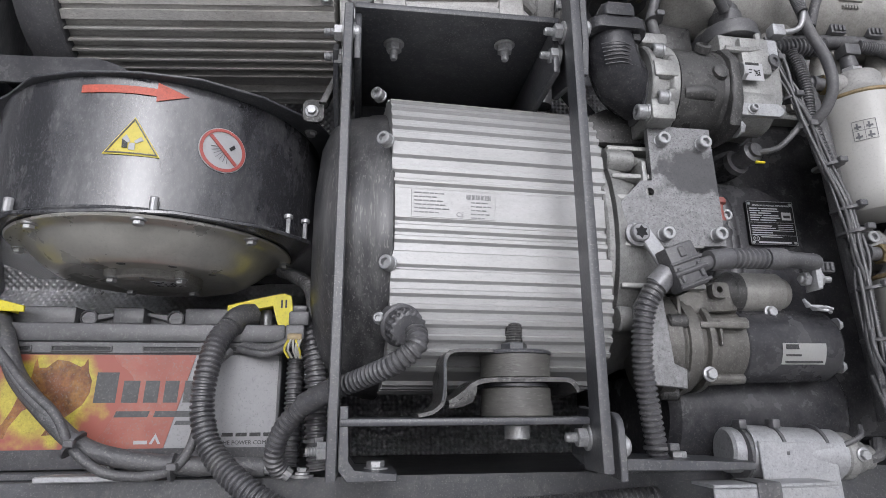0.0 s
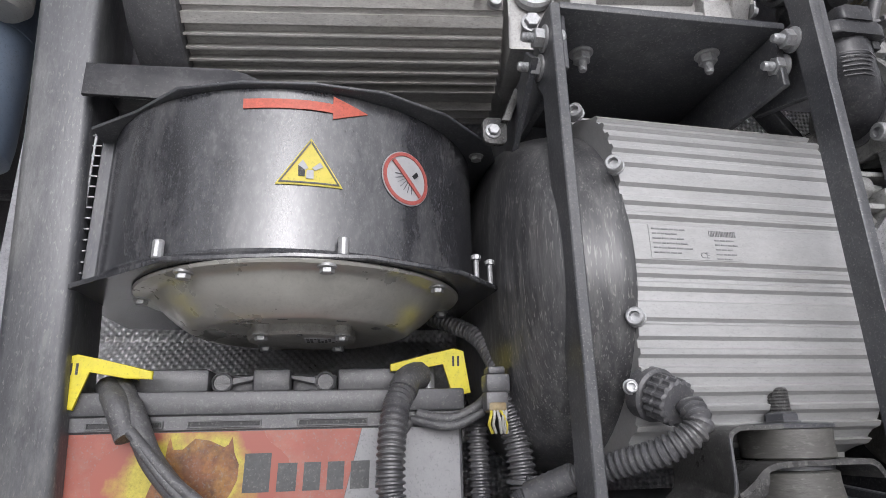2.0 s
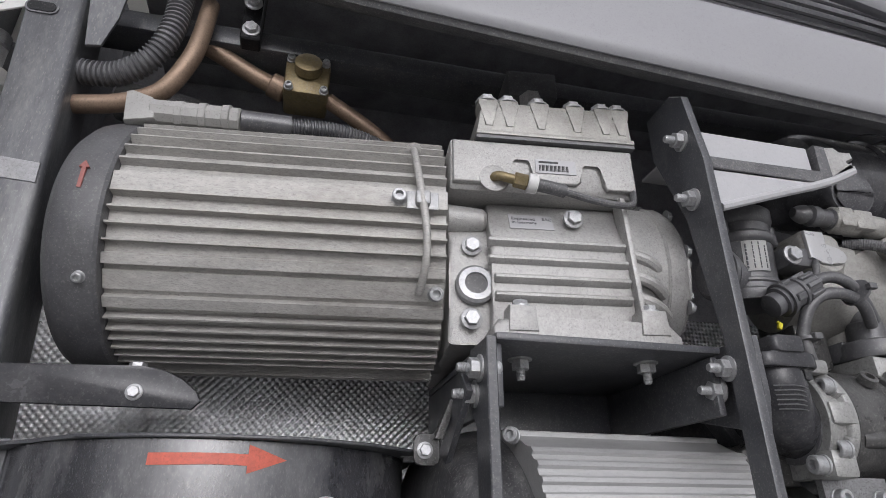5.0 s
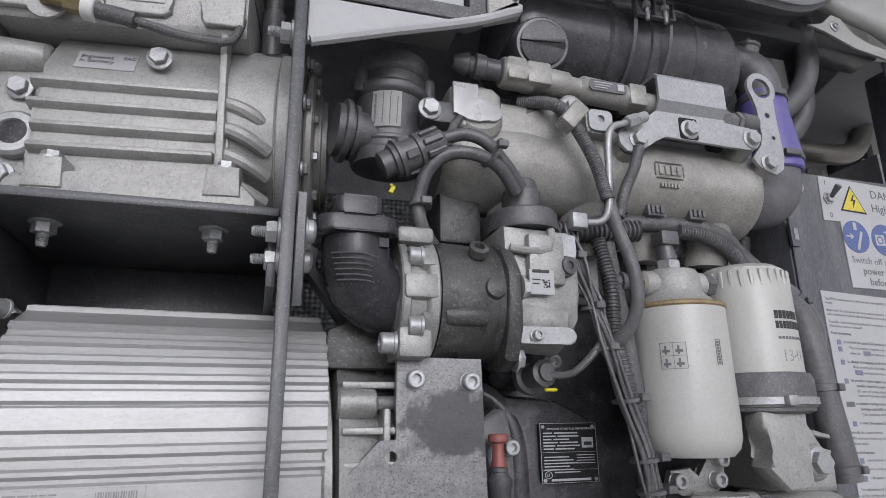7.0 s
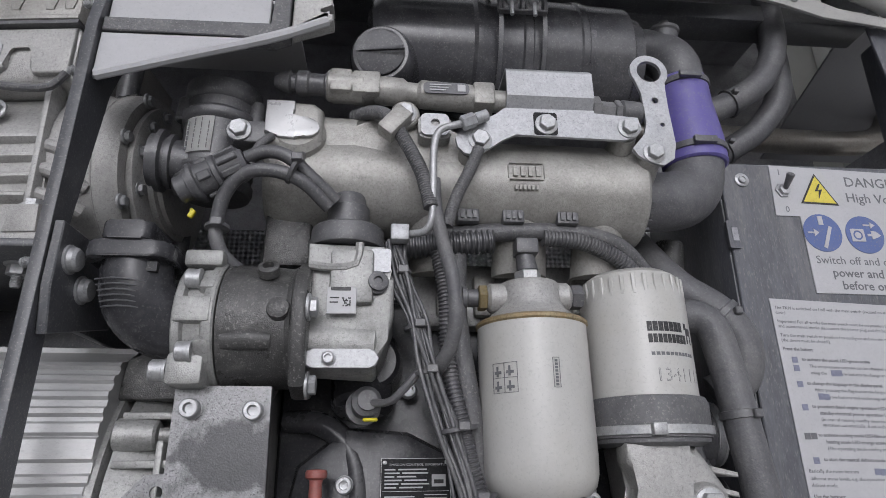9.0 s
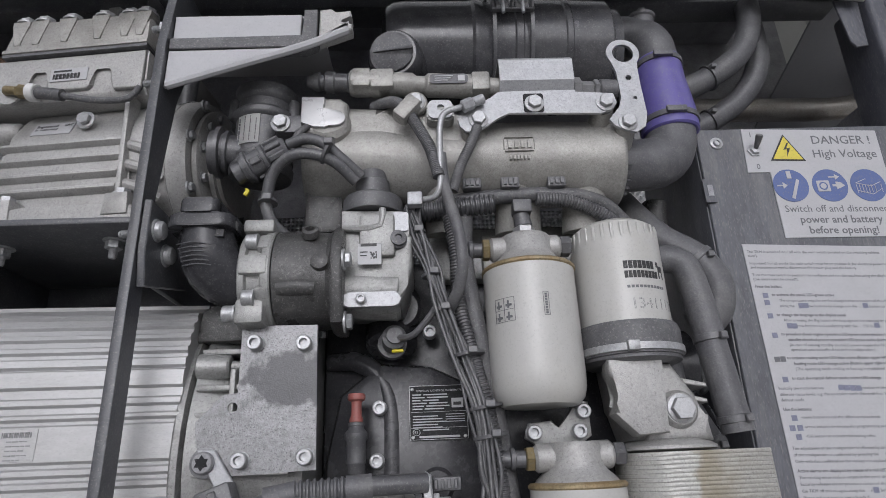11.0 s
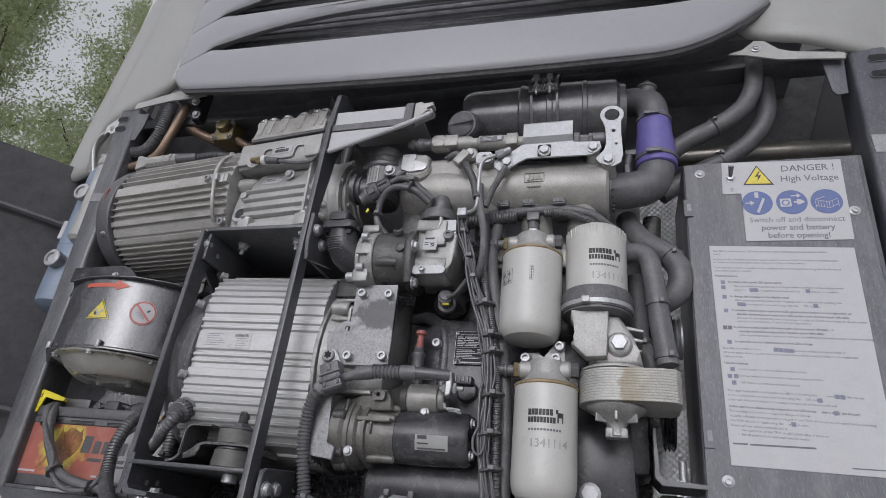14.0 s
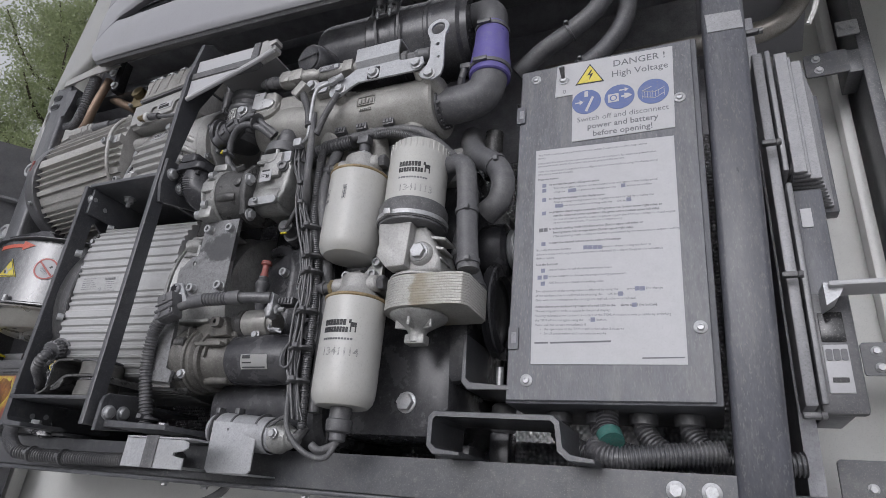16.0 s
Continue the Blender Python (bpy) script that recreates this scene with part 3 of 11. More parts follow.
def chamber():
    """The lining behind and round the machinery."""
    bm = bmesh.new()
    box(bm, -0.52, 1.34, 1.03, 1.05, 1.5, 2.24)
    solid("wall_back", bm, foil, "embossed dark foil lining behind the machinery", "lining", "structure")
    bm = bmesh.new()
    box(bm, -0.52, 1.34, 1.03, 1.05, 2.2405, 2.75)
    solid("wall_upper", bm, dark_void, "dark lining above the foil behind the machinery", "lining", "structure")
    bm = bmesh.new()
    box(bm, -0.5, 1.32, 0.78, 1.028, 1.49, 1.535, 0.004)
    solid("floor", bm, black_steel, "black steel floor pan of the unit", "floor pan", "structure")
    for x, nm, top in ((-0.52, "wall_left", 2.74), (1.3, "wall_right", 2.335)):
        bm = bmesh.new()
        box(bm, x, x + 0.02, 0.82, 1.028, 1.537, top)
        solid(nm, bm, dark_void, "dark side lining of the unit", "lining", "structure")
    bm = bmesh.new()
    box(bm, -0.42, 1.22, 0.77, 1.028, 2.62, 2.64)
    solid("ceiling", bm, dark_void, "dark underside above the machinery", "lining", "structure")
    # foil lining beside the engine, with raised studs in true relief
    nx, nz = 150, 240
    u = np.linspace(0.862, 1.12, nx + 1)[:, None] * np.ones((1, nz + 1))
    v = np.ones((nx + 1, 1)) * np.linspace(1.6, 2.3, nz + 1)[None, :]
    w = 0.93 + 0.006 * np.sin(u * 21) * np.sin(v * 13) - 0.003 * (0.5 + 0.5 * np.cos(2 * np.pi * (u + v) / 0.0125)) * (0.5 + 0.5 * np.cos(2 * np.pi * (u - v) / 0.0125))
    k = (np.arange(nx)[:, None] * (nz + 1) + np.arange(nz)[None, :]).reshape(-1)
    me = bpy.data.meshes.new("insulation_mat")
    me.from_pydata(np.stack((u, w, v), -1).reshape(-1, 3).tolist(), [], np.stack((k, k + nz + 1, k + nz + 2, k + 1), -1).tolist())
    bm = bmesh.new()
    bm.from_mesh(me)
    bpy.data.meshes.remove(me)
    solid("insulation_mat", bm, foil_studs, "silver embossed foil lining panel beside the engine", "insulation", angle=80, at=(0.97, 0.93, 1.6))
    # a hung insulation mat with raised studs, leaning back above the battery
    nx, nz = 365, 270
    u = np.linspace(-0.5, 0.17, nx + 1)[:, None] * np.ones((1, nz + 1))
    v = np.ones((nx + 1, 1)) * np.linspace(1.66, 2.16, nz + 1)[None, :]
    lean = np.interp(v, (1.66, 1.70, 1.80, 1.83, 2.16), (0.937, 0.94, 1.0, 0.985, 0.95))
    lean = lean + 0.006 * np.sin(u * 23) * np.sin(v * 17)
    stud = (0.5 + 0.5 * np.cos(2 * np.pi * (u + v) / 0.0105)) * (0.5 + 0.5 * np.cos(2 * np.pi * (u - v) / 0.0105))
    verts = np.stack((u, lean - 0.0032 * stud, v), -1).reshape(-1, 3)
    k = (np.arange(nx)[:, None] * (nz + 1) + np.arange(nz)[None, :]).reshape(-1)
    me = bpy.data.meshes.new("insulation_mat")
    me.from_pydata(verts.tolist(), [], np.stack((k, k + nz + 1, k + nz + 2, k + 1), -1).tolist())
    bm = bmesh.new()
    bm.from_mesh(me)
    bpy.data.meshes.remove(me)
    solid("insulation_mat", bm, foil_studs, "silver embossed foil insulation mat with raised studs", "insulation", angle=80, at=(-0.12, 0.93, 1.66))


chamber()


def unit_frame():
    f = thing("unit_frame", (MID, 0.75, 1.49), "black painted steel frame of the cooling unit", "frame", kind="structure")
    # left post, right post
    for bot, top, y, z1, paint, slots in (((-0.437, -0.383), (-0.5046, -0.4403), 0.714, 2.53, post_dusty_lit, (2.487, 2.455)), ((1.212, 1.272), (1.2391, 1.301), 0.695, 2.449, post_paint, (2.419, 2.381))):
        bm = bmesh.new()
        z0 = 1.5
        ring = []
        for z, (a, b) in ((z0, bot), (z1, top)):
            ring.append([bm.verts.new(p) for p in ((a, y, z), (b, y, z), (b, y + 0.08, z), (a, y + 0.08, z))])
        for k in range(4):
            bm.faces.new((ring[0][k], ring[0][(k + 1) % 4], ring[1][(k + 1) % 4], ring[1][k]))
        bm.faces.new(ring[0]), bm.faces.new(ring[1])
        bmesh.ops.bevel(bm, geom=[e for e in bm.edges], offset=0.008, segments=3, affect="EDGES", profile=0.5)
        post = part("post", bm, paint, f)
        # tape patch near the top
        bm = bmesh.new()
        t = (2.235 - z0) / (z1 - z0)
        xa, xb = bot[0] + (top[0] - bot[0]) * t, bot[1] + (top[1] - bot[1]) * t
        low = 2.21 if bot[0] > 0 else 2.222
        slab(bm, [(xa + 0.006, low), (xb - 0.004, low - 0.003), (xb - 0.005, 2.243), (xa + 0.005, 2.247)], y - 0.0012, y + 0.001, "y", 0.0004, 1)
        part("tape", bm, sink_paint, post, "grey tape patch on the post")
        # oblong slots at the top
        for z in slots:
            bm = bmesh.new()
            t = (z - z0) / (z1 - z0)
            c = bot[1] + (top[1] - bot[1]) * t - 0.02 if bot[0] > 0 else bot[0] + (top[0] - bot[0]) * t + 0.02
            holed(bm, rounded(c - 0.018, c + 0.018, z - 0.0095, z + 0.0095, 0.009), [], y - 0.0016, y + 0.001)
            part("slot", bm, paint, post)
            # solid black piece on the post, painting the shade inside the slot
            bm = bmesh.new()
            slab(bm, rounded(c - 0.0155, c + 0.0155, z - 0.007, z + 0.007, 0.0065), y - 0.0024, y + 0.001)
            part("slot_shade", bm, plate_black, post)
    # bottom rail: a channel with a turned lower lip
    bm = bmesh.new()
    slab(bm, [(0.7, 1.495), (0.7, 1.548), (1.0, 1.548), (1.0, 1.542), (0.706, 1.542), (0.706, 1.495)], -0.425, 1.215, "x", 0.0012, 1)
    rail = part("rail", bm, black_steel, f)
    bm = bmesh.new()
    box(bm, -0.47, 1.29, 0.672, 0.71, 1.486, 1.493, 0.002)
    part("lip", bm, black_steel, f)
    bolts(hex_bolt, [(-0.402, 0.7, 1.522), (-0.368, 0.7, 1.522), (1.146, 0.7, 1.527), (1.186, 0.7, 1.527)], f)
    for x in (0.33, 0.42, 0.62, 0.72):
        bolts(hex_small, [(x, 0.69, 1.486)], f, (0, 0, -1))
    # top cross bar under the cover
    bm = bmesh.new()
    box(bm, -0.44, 1.24, 0.74, 0.79, 2.47, 2.5, 0.004)
    part("top_bar", bm, black_steel, f)
    # edge guard strip with cross ticks beside the left post
    bm = bmesh.new()
    box(bm, -0.4, -0.388, 0.728, 0.731, 1.815, 1.965, 0.001, 1)
    strip = part("edge_guard", bm, box_paint, f, "narrow grey edge guard strip")
    for k in range(14):
        bm = bmesh.new()
        box(bm, -0.412, -0.399, 0.7255, 0.7275, 1.82 + 0.0108 * k, 1.8212 + 0.0108 * k)
        part("tick", bm, galv, strip)
    bm = bmesh.new()
    box(bm, -0.4065, -0.4045, 0.7255, 0.7275, 1.812, 1.968)
    part("wire", bm, galv, strip)
    # clips along the right post
    for z in (2.232, 2.02, 1.81, 1.625):
        bm = bmesh.new()
        box(bm, 1.296, 1.316, 0.735, 0.745, z - 0.004, z + 0.004, 0.002)
        lathe(bm, (1.316, 0.74, z), (1, 0, 0), [(0.005, 0), (0.005, 0.006), (0, 0.007)], 10)
        part("clip", bm, plastic, f)


unit_frame()


# ---- cover above the opening ----
def cover_y(x, s=0.0):
    u = (x - MID) / 0.66
    return 0.535 + 0.105 * u * u


def cover_z(x, up):
    """Height of a line of the cover that runs up metres above its lower edge."""
    u = (x - MID) / 0.66
    return 2.357 + up + 0.12 * u * u - 0.03 * u


def cover():
    c = thing("front_cover", (MID, 0.6, 2.37), "light grey moulded front cover with curved air slots, above the opening", "cover")
    x0, x1, n = -0.302, 1.118, 72
    xs = sorted({x0 + (x1 - x0) * i / n for i in range(n + 1)} | {e + s * d for e, s in ((x0, 1), (x1, -1)) for d in (0.001, 0.003, 0.006, 0.01, 0.014)})

    def gap(x):
        """Height of an air slot: a long arched opening that closes before the cover's ends."""
        u = (x - 0.4) / 0.592
        return 0.088 * max(0.0, 1 - u * u) ** 0.9

    def corner(x):
        """Rise of the lower edge towards the two rounded corners."""
        d = max(0.0, min(1.0, (-0.225 - x) / 0.077))
        return min(0.1, 1.8 * max(0.0, x - 0.88) ** 2) + 0.065 * (1 - math.sqrt(1 - min(0.999, d) ** 2))

    def line(x, up):
        """A slot's lower edge; beyond the slot it runs on as a crease that falls towards the border."""
        end = max(0.0, -0.16 - x)
        return cover_z(x, up) - 0.42 * end

    def strip(low, high, name, soft_low, soft_high):
        """A band of the shell between two height functions, with its edges turned in."""
        bm = bmesh.new()
        rows = []
        for x in xs:
            a, b = low(x), high(x)
            d = max(0.0, 1 - min(x - x0, x1 - x) / 0.016)
            e = cover_y(x) + 0.016 * (1 - math.sqrt(1 - min(0.999, d) ** 2))
            r, q = soft_low(x), soft_high(x)
            prof = [(e + 1.4 * r, a + 0.5 * r), (e + 0.45 * r, a + 0.05 * r), (e + 0.08 * r, a + 0.35 * r), (e, a + r)]
            prof += [(e - 0.003, (a + b) / 2), (e, b - q), (e + 0.15 * q, b - 0.35 * q), (e + 0.9 * q, b), (e + 1.3 * q, b - 0.3 * q), (e + 0.028, b - q), (e + 0.028, a + r)]
            rows.append([bm.verts.new((x, py, pz)) for py, pz in prof])
        for p, q in zip(rows, rows[1:]):
            for k in range(len(p)):
                bm.faces.new((p[k], p[(k + 1) % len(p)], q[(k + 1) % len(q)], q[k]))
        bm.faces.new(rows[0]), bm.faces.new(rows[-1])
        part(name, bm, grey_cover, c, angle=50)

    def lip(x):
        return 0.0045 + 0.013 * min(1.0, gap(x) / 0.03)

    edges = [0.0] + [0.125 + 0.119 * k for k in range(7)]
    for k, up in enumerate(edges[:-1]):
        low = (lambda x, v=up: line(x, v) + gap(x)) if k else (lambda x: cover_z(x, 0.0) + corner(x))
        strip(low, (lambda x, v=edges[k + 1]: line(x, v)), "band", lip if k else (lambda x: 0.017), lip)
    # dark grille behind the slots
    inner = [x for x in xs if -0.27 < x < 1.09]
    bm = bmesh.new()
    rows = [[bm.verts.new((x, cover_y(x) + 0.06, cover_z(x, v))) for v in (0.06, 0.8)] for x in inner]
    for p, q in zip(rows, rows[1:]):
        bm.faces.new((p[0], p[1], q[1], q[0]))
    bmesh.ops.solidify(bm, geom=bm.faces[:], thickness=0.004)
    part("grille_backing", bm, dark_void, c)
    for k in range(36):
        v = 0.1 + k * 0.0185
        bm = bmesh.new()
        sweep(bm, [Vector((x, cover_y(x) + 0.05, cover_z(x, v))) for x in inner[::3]], 0.0025, 5)
        part("grille_wire", bm, plastic, c)
    # rubber seal along the lower edge
    bm = bmesh.new()
    rows = []
    for x in xs:
        y, z = cover_y(x), cover_z(x, 0.0) + corner(x)
        rows.append([bm.verts.new(p) for p in ((x, y + 0.01, z + 0.003), (x, y + 0.016, z - 0.004), (x, y + 0.03, z - 0.001), (x, y + 0.045, z + 0.012), (x, y + 0.02, z + 0.014))])
    for p, q in zip(rows, rows[1:]):
        for k in range(5):
            bm.faces.new((p[k], p[(k + 1) % 5], q[(k + 1) % 5], q[k]))
    bm.faces.new(rows[0]), bm.faces.new(rows[-1])
    part("seal", bm, rubber, c, "black rubber edge seal")



cover()


def fairing(s):
    """A white side fairing; s is -1 on the one side and 1 on the other."""
    def X(x):
        return MID + s * x
    c = thing("side_fairing", (X(0.85), 0.8, 2.44), "white moulded corner fairing beside the grey cover", "fairing", "corner fairings")
    fore = 0.014 if s > 0 else 0.0
    if s > 0:
        start = [(0.655, 0.69), (0.68, 0.682), (0.71, 0.674), (0.74, 0.668)]
    else:
        start = [(0.66, 0.695), (0.69, 0.686), (0.7, 0.668), (0.712, 0.662), (0.726, 0.668)]
    path = start + [(0.78, 0.682 - fore), (0.85, 0.697 - fore), (0.97, 0.738), (1.06, 0.79), (1.12, 0.815), (1.17, 0.835), (1.25, 0.88), (1.34, 0.96), (1.41, 1.06), (1.44, 1.16)]
    if s > 0:
        knots = ((0.655, 2.53), (0.672, 2.512), (0.70, 2.492), (0.737, 2.474), (0.826, 2.447), (0.892, 2.434), (0.955, 2.432), (1.0, 2.434), (1.02, 2.428), (1.035, 2.41), (1.045, 2.394), (1.06, 2.388), (1.115, 2.41), (1.3, 2.43), (1.5, 2.43))
    else:
        knots = ((0.68, 2.575), (0.713, 2.552), (0.80, 2.532), (0.903, 2.514), (1.0, 2.507), (1.05, 2.503), (1.078, 2.492), (1.092, 2.47), (1.1, 2.43), (1.108, 2.402), (1.13, 2.397), (1.5, 2.395))
    pts, _ = curve_points([(a, b, 0) for a, b in path], 110)
    bm = bmesh.new()
    rows = []
    for i, p in enumerate(pts):
        u = i / (len(pts) - 1)
        q = pts[min(i + 1, len(pts) - 1)] - pts[max(i - 1, 0)]
        q.normalize()
        inx, iny = (-q.y, q.x) if p.x > 0.74 else (0.0, 1.0)
        z0 = float(np.interp(p.x, [a for a, _ in knots], [b for _, b in knots]))
        prof = [(0.022, 0.026), (0.008, 0.027), (0.0, 0.02), (-0.002, 0.011), (0.003, 0.004), (0.012, 0.0005), (0.024, 0.0)] + [(0.024 + (3.876 - z0) * k / 8, 0) for k in range(1, 9)]
        curl = 0.45 * min(1.0, max(0.0, (1.3 - p.x) / 0.18)) * (s < 0)
        rows.append([bm.verts.new((X(p.x + inset * inx - dz * 0.06 * min(1, u * 3) - curl * max(0.0, 2.49 - z0 - dz)), p.y + inset * iny + dz * 0.02 * (1 - u), z0 + dz)) for dz, inset in prof])
    for p, q in zip(rows, rows[1:]):
        for k in range(len(p) - 1):
            bm.faces.new((p[k], p[k + 1], q[k + 1], q[k]))
    bmesh.ops.solidify(bm, geom=bm.faces[:], thickness=0.004)
    part("shell", bm, white_body, c, angle=50)
    # turned-in lip of the arch at the rear corner, and the flange that holds it
    bm = bmesh.new()
    far = [(1.33, 0.742, 2.437), (1.376, 0.765, 2.435), (1.406, 0.785, 2.42), (1.423, 0.798, 2.39), (1.425, 0.808, 2.357), (1.415, 0.82, 2.322), (1.404, 0.826, 2.3)]
    near = [(-0.55, 0.742, 2.483), (-0.6, 0.765, 2.492), (-0.64, 0.785, 2.493), (-0.658, 0.797, 2.475), (-0.655, 0.803, 2.445), (-0.643, 0.808, 2.41), (-0.635, 0.812, 2.385)]
    lip, _ = curve_points(far if s > 0 else near, 30)
    sweep(bm, lip, 0.0042, 8)
    part("arch_lip", bm, white_body, c)
    bm = bmesh.new()
    if s > 0:
        fl = [(0.885, 2.437), (0.885, 2.398), (0.922, 2.392), (0.935, 2.398), (0.945, 2.41), (0.958, 2.411), (0.968, 2.4), (0.978, 2.404), (0.978, 2.436)]
    else:
        fl = [(0.895, 2.513), (0.895, 2.462), (0.935, 2.458), (0.95, 2.472), (0.965, 2.478), (0.98, 2.47), (0.985, 2.507)]
    slab(bm, [(X(a), b) for a, b in fl], 0, 0.003, "y", 0.0006, 1)
    for v in bm.verts:
        v.co.y += 0.708 + 0.36 * (s * (v.co.x - MID) - 0.86)
    part("flange", bm, white_body, c)
    if s > 0:
        # sloping inner panel that the steel tube passes through
        bm = bmesh.new()
        box(bm, -0.1, 0.095, -0.135, 0.135, -0.002, 0.002, 0.0008, 1, pose(1.335, 0.905, 2.455, -19, 0, 0))
        part("inner_panel", bm, grey_cover, c, "grey inner panel")
    else:
        bm = bmesh.new()
        box(bm, -0.69, -0.53, 0.928, 0.934, 2.41, 2.57, 0.001, 1)
        part("inner_panel", bm, box_paint, c, "dark inner panel")
    # galvanised bracket with its screws under the corner
    bm = bmesh.new()
    if s > 0:
        pl = [(0.63, 2.462), (0.66, 2.47), (0.682, 2.491), (0.70, 2.488), (0.722, 2.462), (0.745, 2.452), (0.83, 2.438), (0.83, 2.422), (0.72, 2.436), (0.66, 2.457)]
        tab = [(0.795, 2.436), (0.832, 2.434), (0.826, 2.352), (0.808, 2.35), (0.801, 2.36)]
        screws = ((0.683, 0.6895, 2.469), (0.915, 0.727, 2.412))
    else:
        pl = [(0.606, 2.517), (0.64, 2.534), (0.66, 2.546), (0.70, 2.545), (0.83, 2.518), (0.83, 2.496), (0.72, 2.513), (0.65, 2.513)]
        tab = [(0.832, 2.495), (0.79, 2.49), (0.793, 2.45), (0.803, 2.405), (0.82, 2.402)]
        screws = ((0.664, 0.6895, 2.529), (0.936, 0.7345, 2.478))
    slab(bm, [(X(a), b) for a, b in pl], 0.69, 0.694, "y", 0.0006, 1)
    part("bracket", bm, grey_tank, c, "galvanised corner bracket")
    bm = bmesh.new()
    slab(bm, [(X(a), b) for a, b in tab], 0.705, 0.709, "y", 0.0006, 1)
    part("tab", bm, post_paint if s > 0 else post_dusty_lit, c)
    bolts(button, [(X(a), y, z) for a, y, z in screws], c)



fairing(-1)
fairing(1)


def side_door():
    """The open black side door, swung forward."""
    c = thing("side_door", (-0.6, 1.03, 1.25), "open black plastic side door with moulded ribs", "door")
    bm = bmesh.new()
    a, d = Vector((-0.62, 1.033, 0)), Vector((-0.88, -1.0, 0)).normalized()
    nrm = Vector((-d.y, d.x, 0))
    rows = []
    for i in range(25):
        u = i / 24
        p = a + d * (1.45 * u) + nrm * (0.015 * math.sin(u * 3.1))
        rows.append([bm.verts.new((p.x + nrm.x * 0.012 * math.sin(k * 0.9), p.y + nrm.y * 0.012 * math.sin(k * 0.9), 1.25 + 1.19 * k / 16)) for k in range(17)])
    for p, q in zip(rows, rows[1:]):
        for k in range(16):
            bm.faces.new((p[k], p[k + 1], q[k + 1], q[k]))
    bmesh.ops.solidify(bm, geom=bm.faces[:], thickness=0.02)
    door_mat = mat("matt_grey_black_plastic", (0.13, 0.13, 0.138), 0.55, 0, 0.2, 30, 0.15, 300, DUST, 0.4, 8)
    part("panel", bm, door_mat, c, angle=50)
    for z in (2.24, 1.72):
        bm = bmesh.new()
        pts = [a + d * (1.45 * i / 12) + nrm * (0.015 * math.sin(i / 12 * 3.1) + 0.012) for i in range(13)]
        sweep(bm, [Vector((p.x, p.y, z + 0.02 * math.sin(i * 0.4))) for i, p in enumerate(pts)], 0.008, 6)
        part("rib", bm, plastic, c)
    bm = bmesh.new()
    tube(bm, [(-0.60, 0.97, 1.99), (-0.625, 0.93, 1.97), (-0.64, 0.9, 1.91), (-0.62, 0.93, 1.86), (-0.59, 0.98, 1.85)], 0.008, 8)
    part("pull_loop", bm, plastic, c, "black moulded pull loop")


side_door()

